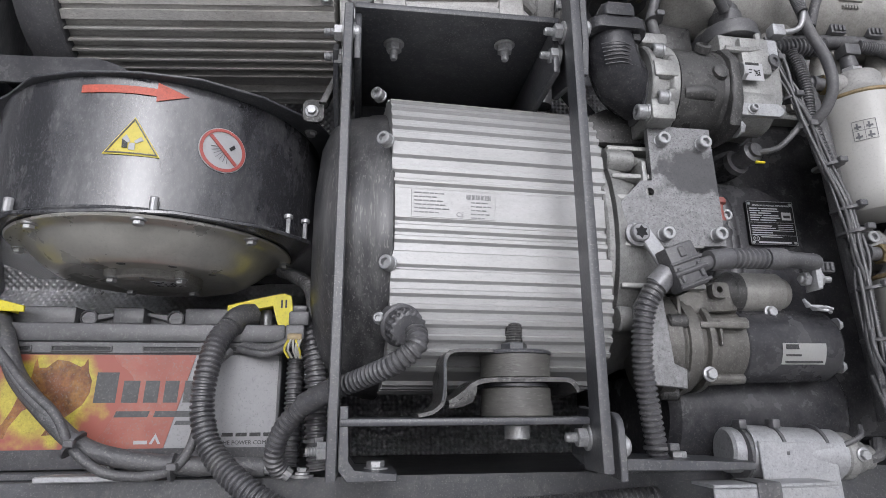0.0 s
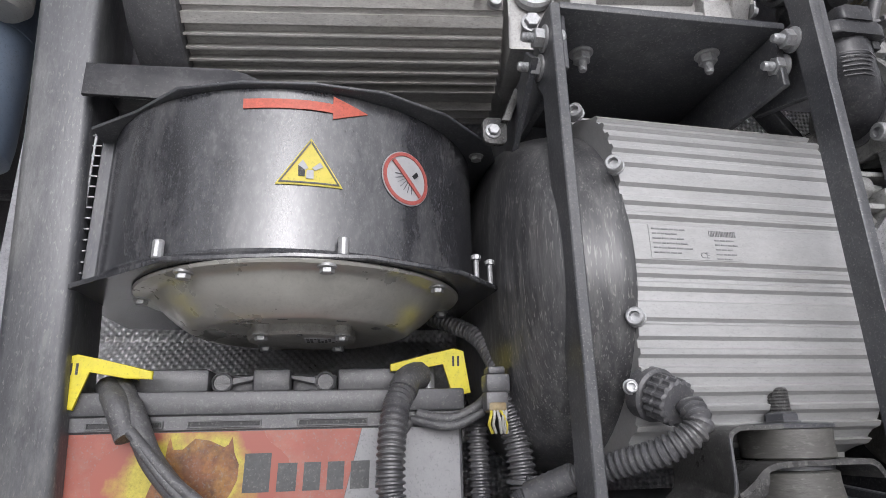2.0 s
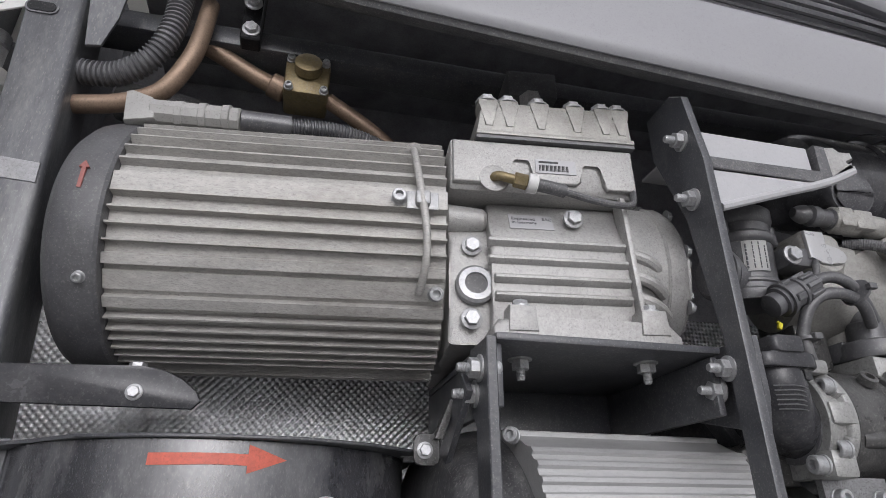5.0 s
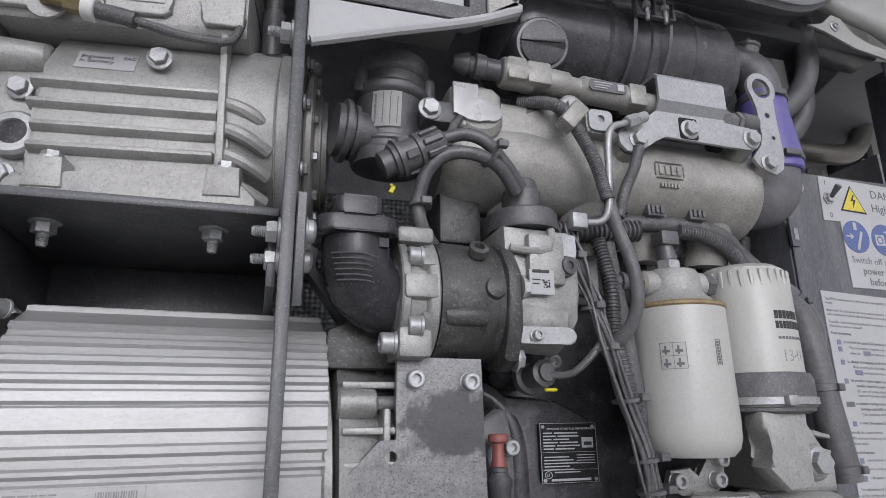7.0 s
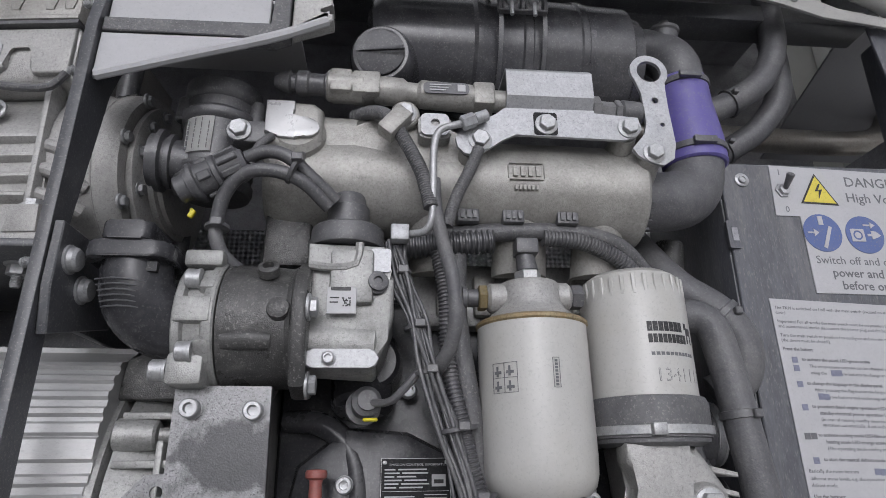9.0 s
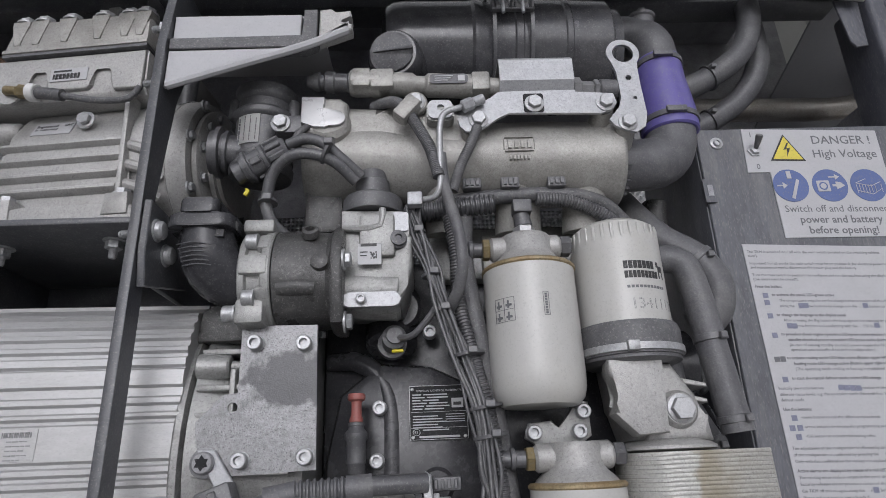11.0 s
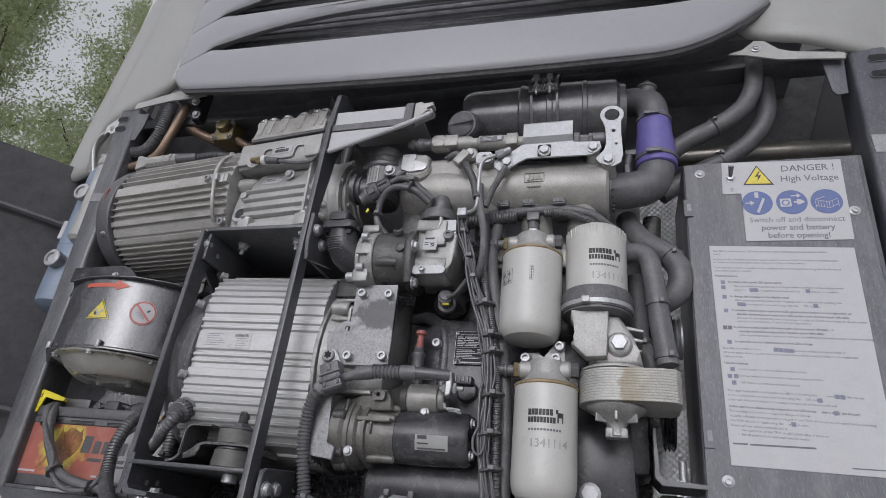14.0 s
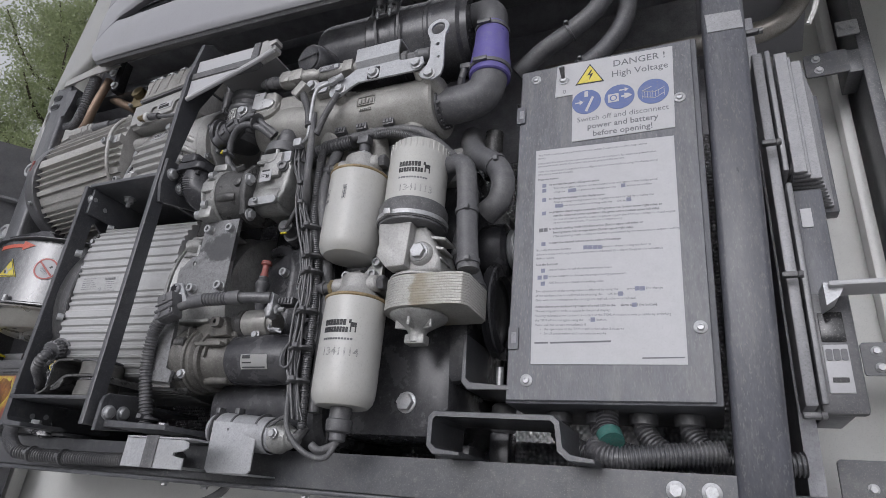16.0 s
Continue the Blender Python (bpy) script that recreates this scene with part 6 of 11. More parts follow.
    slab(bm, [(0.218, 2.094), (0.222, 2.1), (0.247, 2.062), (0.247, 2.0515), (0.232, 2.0515), (0.228, 2.066)], 0.64, 0.68, "y", 0.003)
    part("foot_web", bm, cast_white, c)
    bolts(hex_small, [(0.2875, 0.745 + 0.0745 * math.cos(radians(a)), 2.166 + 0.0745 * math.sin(radians(a))) for a in (90, 122, 150, 178, 208, 240, 270)], disc_part, (1, 0, 0))
    for z, y in ((2.235, 0.676), (2.176, 0.649), (2.112, 0.662)):
        bolts(hex_small, [(0.2795, y + 0.004, z)], bearing, (1, 0, 0))
    # left junction bulge
    bm = bmesh.new()
    cyl(bm, (0.002, 0.672, 2.208), (0.05, 0.67, 2.208), 0.018, 0.014, 16, 0.004)
    part("boss", bm, cast_white, c)
    bm = bmesh.new()
    lathe(bm, (0.001, 0.79, 2.165), (1, 0, 0), [(0.105, 0), (0.105, 0.012), (0.09, 0.02)], 40)
    part("flange", bm, cast_white, c)
    # sight glass and hex plugs
    bm = bmesh.new()
    lathe(bm, (0.034, 0.664, 2.125), (0, -1, 0.05), [(0.022, 0), (0.022, 0.007), (0.019, 0.01), (0.0125, 0.0105), (0.0115, 0.008)], 28)
    sg = part("sight_glass_ring", bm, zinc, c)
    bm = bmesh.new()
    lathe(bm, (0.034, 0.657, 2.125), (0, -1, 0.05), [(0.012, 0), (0.012, 0.0015), (0, 0.002)], 24)
    part("sight_glass", bm, glass_dark, sg)
    bolts(hex_bolt, [(0.031, 0.66, 2.171), (0.029, 0.66, 2.087), (0.147, 0.648, 2.206)], c)
    # labels
    bm = bmesh.new()
    box(bm, 0.102, 0.15, 0.6312, 0.6326, 2.254, 2.2725, 0.0003, 1)
    lb = part("barcode_label", bm, paper, c, "white barcode label")
    bm = bmesh.new()
    for k in range(22):
        box(bm, 0.106 + k * 0.0016, 0.106 + k * 0.0016 + (0.0009, 0.0005, 0.0012)[k % 3], 0.6306, 0.6314, 2.257, 2.2645)
    box(bm, 0.106, 0.129, 0.6306, 0.6314, 2.2675, 2.2697)
    part("print", bm, ink, lb)
    bm = bmesh.new()
    slab(bm, [(0.6518, 2.1925), (0.6603, 2.214), (0.6635, 2.213), (0.655, 2.1915)], 0.074, 0.125, "x")
    lb = part("origin_label", bm, paper, c, "small white origin label")
    bm = bmesh.new()
    words(bm, "Engineered\nin Germany", 0.0062, front(0.0768, 0.6566, 2.2058) @ pose(0, 0, 0, -21.5, 0, 0))
    part("print", bm, grey_ink, lb)
    bm = bmesh.new()
    words(bm, "EAC", 0.006, front(0.1128, 0.6568, 2.2064) @ pose(0, 0, 0, -21.5, 0, 0))
    part("print", bm, grey_ink, lb)
    # pressure switch: brass fitting, white band, black lead
    bm = bmesh.new()
    lathe(bm, (0.053, 0.634, 2.243), (0, -1, 0), [(0.0165, 0), (0.0165, 0.003), (0.011, 0.0045)], 28)
    part("seat", bm, cast_white, c)
    sw = bmesh.new()
    tube(sw, [(0.053, 0.632, 2.243), (0.054, 0.625, 2.242), (0.06, 0.622, 2.24), (0.073, 0.622, 2.237)], 0.0055, 12)
    cyl(sw, (0.073, 0.622, 2.237), (0.088, 0.622, 2.234), 0.0085, None, 6, 0.001)
    sw = part("switch_fitting", sw, brass, c, "brass elbow of the pressure switch")
    bm = bmesh.new()
    cyl(bm, (0.088, 0.622, 2.234), (0.099, 0.622, 2.232), 0.011, None, 20, 0.001)
    part("band", bm, bright_label, sw)
    bm = bmesh.new()
    tube(bm, [(0.099, 0.622, 2.232), (0.117, 0.622, 2.229), (0.131, 0.6225, 2.226)], 0.0075, 12)
    tube(bm, [(0.127, 0.6225, 2.227), (0.164, 0.624, 2.218), (0.198, 0.626, 2.215), (0.213, 0.63, 2.221), (0.219, 0.64, 2.25)], 0.004, 10)
    part("lead", bm, rubber, sw)
    turn(c, 0.03, 0.66, -6)


compressor()


# ---- pipes and valve in the upper left bay ----
def upper_pipes():
    v = thing("solenoid_valve", (-0.165, 0.76, 2.41), "tarnished brass refrigerant valve on copper pipes", "valve")
    bm = bmesh.new()
    box(bm, -0.197, -0.137, 0.745, 0.80, 2.412, 2.47, 0.006)
    part("body", bm, brass, v)
    bm = bmesh.new()
    lathe(bm, (-0.167, 0.745, 2.45), (0, -1, 0.2), [(0.018, 0), (0.018, 0.014), (0.014, 0.016), (0, 0.016)], 24)
    part("cap", bm, brass, v)
    bolts(cap_small, [(-0.19, 0.744, 2.464), (-0.144, 0.744, 2.464), (-0.19, 0.744, 2.418), (-0.144, 0.744, 2.418)], v)
    bm = bmesh.new()
    tube(bm, [(-0.195, 0.77, 2.43), (-0.23, 0.765, 2.44), (-0.30, 0.76, 2.475)], 0.012, 16)
    tube(bm, [(-0.138, 0.77, 2.425), (-0.08, 0.78, 2.395), (-0.03, 0.8, 2.37)], 0.011, 16)
    cyl(bm, (-0.215, 0.767, 2.436), (-0.195, 0.77, 2.429), 0.017, None, 18, 0.002)
    part("pipe", bm, copper, v)
    p = thing("refrigerant_pipe", (-0.33, 0.74, 2.3), "bent tarnished copper refrigerant pipe", "pipe")
    bm = bmesh.new()
    tube(bm, [(-0.45, 0.75, 2.345), (-0.38, 0.74, 2.352), (-0.335, 0.73, 2.37), (-0.31, 0.72, 2.41), (-0.302, 0.72, 2.45), (-0.30, 0.73, 2.52)], 0.0115, 16)
    part("pipe", bm, copper, p)
    h = thing("insulated_pipe", (-0.28, 0.88, 2.36), "black foam-insulated pipe behind the valve", "pipe")
    bm = bmesh.new()
    tube(bm, [(-0.42, 0.86, 2.44), (-0.32, 0.85, 2.42), (-0.22, 0.86, 2.38), (-0.1, 0.9, 2.34)], 0.028, 18)
    part("foam_sleeve", bm, rubber, h)
    s = thing("corrugated_hose", (-0.38, 0.74, 2.36), "grey corrugated conduit beside the post", "conduit")
    bm = bmesh.new()
    conduit(bm, [(-0.44, 0.74, 2.39), (-0.39, 0.735, 2.39), (-0.352, 0.72, 2.41), (-0.333, 0.71, 2.45), (-0.33, 0.71, 2.52)], 0.0155, 0.006)
    part("conduit", bm, hose_mat, s)
    bo = thing("wall_bolt", (-0.235, 0.7, 2.43), "zinc bolts on a black bracket under the cover", "bolt")
    bolts(hex_bolt, [(-0.243, 0.715, 2.477), (-0.243, 0.7, 2.508)], bo)
    bm = bmesh.new()
    box(bm, -0.256, -0.231, 0.7155, 0.74, 2.462, 2.56, 0.002, 1)
    part("bracket", bm, plate_black, bo)
    # small valves behind the compressor
    w = thing("service_valve", (-0.01, 0.82, 2.31), "dark service valve behind the cylinder head", "valve")
    bm = bmesh.new()
    cyl(bm, (-0.05, 0.8, 2.345), (0.03, 0.8, 2.35), 0.016, None, 16, 0.003)
    cyl(bm, (-0.005, 0.8, 2.335), (-0.01, 0.79, 2.38), 0.012, None, 6, 0.002)
    part("body", bm, engine_black, w)
    r = thing("oil_fitting", (0.24, 0.7, 2.2), "dark fittings and brass union beside the compressor", "fitting")
    bm = bmesh.new()
    cyl(bm, (0.243, 0.685, 2.25), (0.243, 0.685, 2.31), 0.011, 0.013, 16, 0.002)
    cyl(bm, (0.243, 0.685, 2.31), (0.243, 0.68, 2.33), 0.009, None, 16, 0.002)
    part("cap", bm, plastic, r)
    bm = bmesh.new()
    cyl(bm, (0.232, 0.68, 2.245), (0.262, 0.675, 2.248), 0.0085, None, 6, 0.001)
    cyl(bm, (0.235, 0.68, 2.225), (0.258, 0.675, 2.226), 0.008, None, 6, 0.001)
    part("union", bm, cast_dark, r)
    bm = bmesh.new()
    tube(bm, [(0.29, 0.76, 2.3), (0.295, 0.755, 2.2), (0.297, 0.75, 2.1), (0.29, 0.75, 2.03)], 0.013, 14)
    part("pipe", bm, rubber, r)


upper_pipes()


# ---- receiver and dryer outside the left post ----
def tanks():
    t = thing("receiver_tank", (-0.615, 0.83, 1.97), "blue steel receiver tank with two sight ports", "tank")
    bm = bmesh.new()
    lathe(bm, (-0.615, 0.86, 1.975), (0, 0, 1), [(0, 0), (0.04, 0.004), (0.058, 0.018), (0.06, 0.04), (0.06, 0.41), (0.052, 0.437), (0.03, 0.45), (0, 0.452)], 40)
    part("shell", bm, blue_tank, t)
    bm = bmesh.new()
    lathe(bm, (-0.615, 0.86, 2.152), (0, 0, 1), [(0.0602, 0), (0.0612, 0.0008), (0.0612, 0.0042), (0.0602, 0.005)], 40, False)
    part("weld_seam", bm, blue_tank, t)
    for z in (2.1, 2.305):
        bm = bmesh.new()
        lathe(bm, (-0.611, 0.806, z), (0.03, -1, 0.0), [(0.023, 0), (0.021, 0.01), (0.021, 0.016), (0.024, 0.016), (0.024, 0.026), (0.022, 0.028), (0.014, 0.029), (0.013, 0.024), (0, 0.023)], 26)
        part("sight_port", bm, zinc, t, "zinc sight port")
    bm = bmesh.new()
    slab(bm, rounded(-0.665, -0.642, 2.175, 2.23, 0.004), 0.812, 0.822)
    part("label", bm, paper, t, "small white label")
    d = thing("filter_dryer", (-0.562, 0.8, 2.15), "grey filter dryer cartridge in a clamp beside the post", "dryer")
    bm = bmesh.new()
    lathe(bm, (-0.562, 0.8, 2.15), (0, 0, 1), [(0, 0), (0.024, 0.002), (0.032, 0.012), (0.032, 0.232), (0.036, 0.236), (0.036, 0.252), (0.03, 0.262), (0.018, 0.268)], 36)
    part("cartridge", bm, grey_tank, d)
    bm = bmesh.new()
    cyl(bm, (-0.563, 0.8, 2.416), (-0.563, 0.8, 2.452), 0.0185, None, 6, 0.002)
    cyl(bm, (-0.563, 0.8, 2.452), (-0.563, 0.8, 2.476), 0.0165, None, 20, 0.003)
    part("valve_nut", bm, zinc, d)
    bm = bmesh.new()
    lathe(bm, (-0.562, 0.8, 2.3), (0, 0, 1), [(0.0335, 0), (0.0335, 0.024)], 36, False)
    box(bm, -0.532, -0.51, 0.768, 0.783, 2.297, 2.327, 0.002)
    part("clamp", bm, zinc, d)
    bolts(hex_small, [(-0.521, 0.768, 2.312)], d)
    bm = bmesh.new()
    tube(bm, [(-0.575, 0.8, 2.43), (-0.605, 0.805, 2.436), (-0.63, 0.815, 2.446), (-0.638, 0.83, 2.445), (-0.63, 0.85, 2.425)], 0.0085, 12)
    part("pipe", bm, grey_tank, d)


tanks()

# ---- diesel engine ----
def engine():
    e = thing("engine_block", (0.62, 0.85, 1.536), "black painted diesel engine block behind the filters", "engine")
    bm = bmesh.new()
    box(bm, 0.43, 0.855, 0.72, 1.0, 1.66, 2.04, 0.015)
    part("block", bm, engine_black, e)
    # front relief: bulges, webs and bosses
    bm = bmesh.new()
    slab(bm, [(0.44, 1.70), (0.44, 1.80), (0.455, 1.87), (0.5, 1.905), (0.56, 1.90), (0.6, 1.88), (0.62, 1.80), (0.62, 1.70)], 0.69, 0.73, "y", 0.012)
    part("side_cover", bm, engine_black, e)
    bm = bmesh.new()
    pts, _ = curve_points([(0.44, 0.72, 1.912), (0.475, 0.707, 1.908), (0.5, 0.703, 1.89), (0.512, 0.701, 1.86), (0.514, 0.702, 1.8), (0.512, 0.705, 1.72)], 24)
    sweep(bm, pts, [0.011 + 0.006 * i / 23 for i in range(24)], 14)
    part("web", bm, engine_black, e)
    bm = bmesh.new()
    cyl(bm, (0.525, 0.72, 1.965), (0.525, 0.672, 1.965), 0.03, 0.026, 24, 0.004)
    cyl(bm, (0.515, 0.72, 1.99), (0.515, 0.69, 1.92), 0.035, 0.03, 24, 0.004)
    part("boss", bm, engine_black, e)
    bm = bmesh.new()
    cyl(bm, (0.563, 0.70, 1.77), (0.563, 0.683, 1.77), 0.019, None, 24, 0.004)
    part("core_plug", bm, engine_black, e)
    bolts(cap_bolt, [(0.501, 0.688, 1.853), (0.498, 0.688, 1.797), (0.56, 0.7, 1.94)], e)
    # sump and oil pan
    bm = bmesh.new()
    cyl(bm, (0.40, 0.75, 1.615), (0.63, 0.75, 1.615), 0.075, None, 40, 0.01)
    box(bm, 0.39, 0.64, 0.70, 0.98, 1.555, 1.66, 0.02)
    part("sump", bm, engine_black, e)
    bm = bmesh.new()
    slab(bm, [(0.64, 1.575), (0.64, 1.72), (0.69, 1.76), (0.83, 1.76), (0.835, 1.62), (0.8, 1.575)], 0.715, 0.98, "y", 0.018)
    part("oil_pan", bm, engine_black, e)
    place("drain_plug", hex_big, facing((0.762, 0.7145, 1.629), BACK), e, "zinc drain plug")
    # cylinder head region behind the harness
    bm = bmesh.new()
    box(bm, 0.56, 0.83, 0.70, 0.95, 2.005, 2.075, 0.006)
    part("cylinder_head", bm, cast, e, "cast aluminium cylinder head")
    for x in (0.6, 0.64, 0.7, 0.745, 0.78):
        bm = bmesh.new()
        box(bm, x - 0.012, x + 0.012, 0.69, 0.71, 2.015, 2.06, 0.004)
        part("head_rib", bm, cast_beige, e)
    # small feet onto the floor pan
    for x in (0.45, 0.8):
        bm = bmesh.new()
        box(bm, x - 0.03, x + 0.03, 0.82, 0.9, 1.536, 1.58, 0.003)
        part("engine_foot", bm, black_steel, e)


engine()


def dipstick():
    d = thing("dipstick", (0.478, 0.66, 1.80), "red oil dipstick handle in a black tube", "dipstick")
    bm = bmesh.new()
    lathe(bm, (0.478, 0.66, 1.836), (0, 0, 1), [(0.0055, 0), (0.0075, 0.001), (0.0075, 0.004), (0.006, 0.007), (0.0055, 0.018), (0.006, 0.022), (0.0095, 0.024), (0.0098, 0.028), (0.0085, 0.0305), (0, 0.031)], 22)
    part("handle", bm, red_plastic, d, "red plastic handle")
    bm = bmesh.new()
    lathe(bm, (0.478, 0.66, 1.795), (0, 0, 1), [(0.0105, 0), (0.0105, 0.022), (0.0125, 0.025), (0.0125, 0.03), (0.0085, 0.035), (0.008, 0.037), (0.0088, 0.038), (0.0088, 0.041), (0.006, 0.042)], 20)
    tube(bm, [(0.478, 0.66, 1.8), (0.478, 0.672, 1.77), (0.478, 0.69, 1.74)], 0.0095, 12)
    part("tube", bm, plastic, d)



dipstick()


def nameplate():
    n = thing("engine_nameplate", (0.564, 0.686, 1.805), "black engraved emission nameplate riveted to the engine", "nameplate")
    n.location, n.scale = (0.567, 0.686, 1.816), (1, 1, 0.87)
    y = 0.685
    bm = bmesh.new()
    slab(bm, rounded(0.531, 0.597, 1.806, 1.874, 0.003), y, y + 0.006, "y")
    part("plate", bm, plate_black, n)
    bm = bmesh.new()
    words(bm, "EMISSION CONTROL INFORMATION", 0.0034, front(0.5395, y - 0.0003, 1.866))
    for k, (w, v) in enumerate(((0.01, 0.027), (0.014, 0.024), (0.009, 0.018), (0.016, 0.021), (0.013, 0.026), (0.011, 0.022))):
        box(bm, 0.535, 0.535 + w, y - 0.0006, y + 0.0004, 1.8615 - k * 0.0036, 1.863 - k * 0.0036)
        box(bm, 0.5375 + w, 0.5375 + w + v, y - 0.0006, y + 0.0004, 1.8615 - k * 0.0036, 1.863 - k * 0.0036)
    for k in range(5):
        box(bm, 0.535, 0.563 + 0.005 * (k % 3), y - 0.0006, y + 0.0004, 1.8345 - k * 0.0035, 1.8358 - k * 0.0035)
    for k in range(4):
        box(bm, 0.572, 0.593, y - 0.0006, y + 0.0004, 1.8365 - k * 0.003, 1.8373 - k * 0.003)
    box(bm, 0.542, 0.587, y - 0.0006, y + 0.0004, 1.8085, 1.811)
    box(bm, 0.546, 0.575, y - 0.0006, y + 0.0004, 1.8175, 1.8188)
    part("engraving", bm, paper, n)
    for x0, x1, z0, z1 in ((0.5315, 0.5965, 1.8732, 1.8737), (0.5315, 0.5965, 1.8063, 1.8068), (0.5315, 0.532, 1.8068, 1.8732), (0.596, 0.5965, 1.8068, 1.8732), (0.533, 0.595, 1.8205, 1.8209), (0.533, 0.595, 1.8403, 1.8407)):
        bm = bmesh.new()
        box(bm, x0, x1, y - 0.0005, y + 0.0004, z0, z1)
        part("frame_line", bm, zinc, n)
    bm = bmesh.new()
    box(bm, 0.579, 0.592, y - 0.0007, y + 0.0004, 1.845, 1.857)
    part("logo_field", bm, paper, n)
    bm = bmesh.new()
    box(bm, 0.581, 0.59, y - 0.0013, y - 0.0008, 1.848, 1.852)
    part("logo_bar", bm, ink, n)
    bm = bmesh.new()
    holed(bm, disc(0.539, 1.8155, 0.0042, 20), [(0.539, 1.8155, 0.0036)], y - 0.0006, y + 0.0004)
    words(bm, "E1", 0.0045, front(0.5365, y - 0.0003, 1.814))
    part("approval_mark", bm, paper, n)
    for p in ((0.535, 1.8695), (0.593, 1.8695), (0.535, 1.8095), (0.593, 1.8095)):
        bm = bmesh.new()
        lathe(bm, (p[0], y, p[1]), BACK, [(0.0022, 0), (0.0018, 0.001), (0, 0.0014)], 12)
        part("rivet", bm, zinc, n)


nameplate()


def lifting_plate():
    p = thing("steel_plate", (0.39, 0.6, 1.79), "oil-spattered zinc steel plate bolted to the bell housing", "plate")
    bm = bmesh.new()
    holed(bm, [(0.366, 1.933), (0.443, 1.932), (0.446, 1.79), (0.345, 1.787), (0.33, 1.80), (0.327, 1.838), (0.352, 1.864), (0.366, 1.865)], [(0.362, 1.851, 0.005)], 0.606, 0.614)
    pl = part("plate", bm, plate_mat, p)
    bolts(cap_bolt, [(0.381, 0.606, 1.914), (0.431, 0.606, 1.912), (0.374, 0.606, 1.801), (0.436, 0.606, 1.802)], p)
    bm = bmesh.new()
    lathe(bm, (0.341, 0.604, 1.80), BACK, [(0.014, 0), (0.014, 0.003), (0.0105, 0.004), (0.0105, 0.009), (0.009, 0.0105), (0.005, 0.0105), (0.0045, 0.008), (0, 0.008)], 24)
    torx = part("torx_bolt", bm, sink_paint, p, "grey star-head bolt")
    # black star-shaped piece in place of the shaded hollow of the socket
    bm = bmesh.new()
    star = [((0.0072 if k % 2 else 0.0046) * math.cos(radians(30 * k)), (0.0072 if k % 2 else 0.0046) * math.sin(radians(30 * k))) for k in range(12)]
    slab(bm, [(0.341 + a, 1.80 + b) for a, b in star], 0.5925, 0.5942, "y")
    part("star_socket_shade", bm, plate_black, torx)
    bm = bmesh.new()
    slab(bm, [(0.333, 1.812), (0.35, 1.812), (0.375, 1.775), (0.36, 1.765)], 0.5995, 0.6045, "y", 0.001, 1)
    part("tab", bm, galv, p)


lifting_plate()


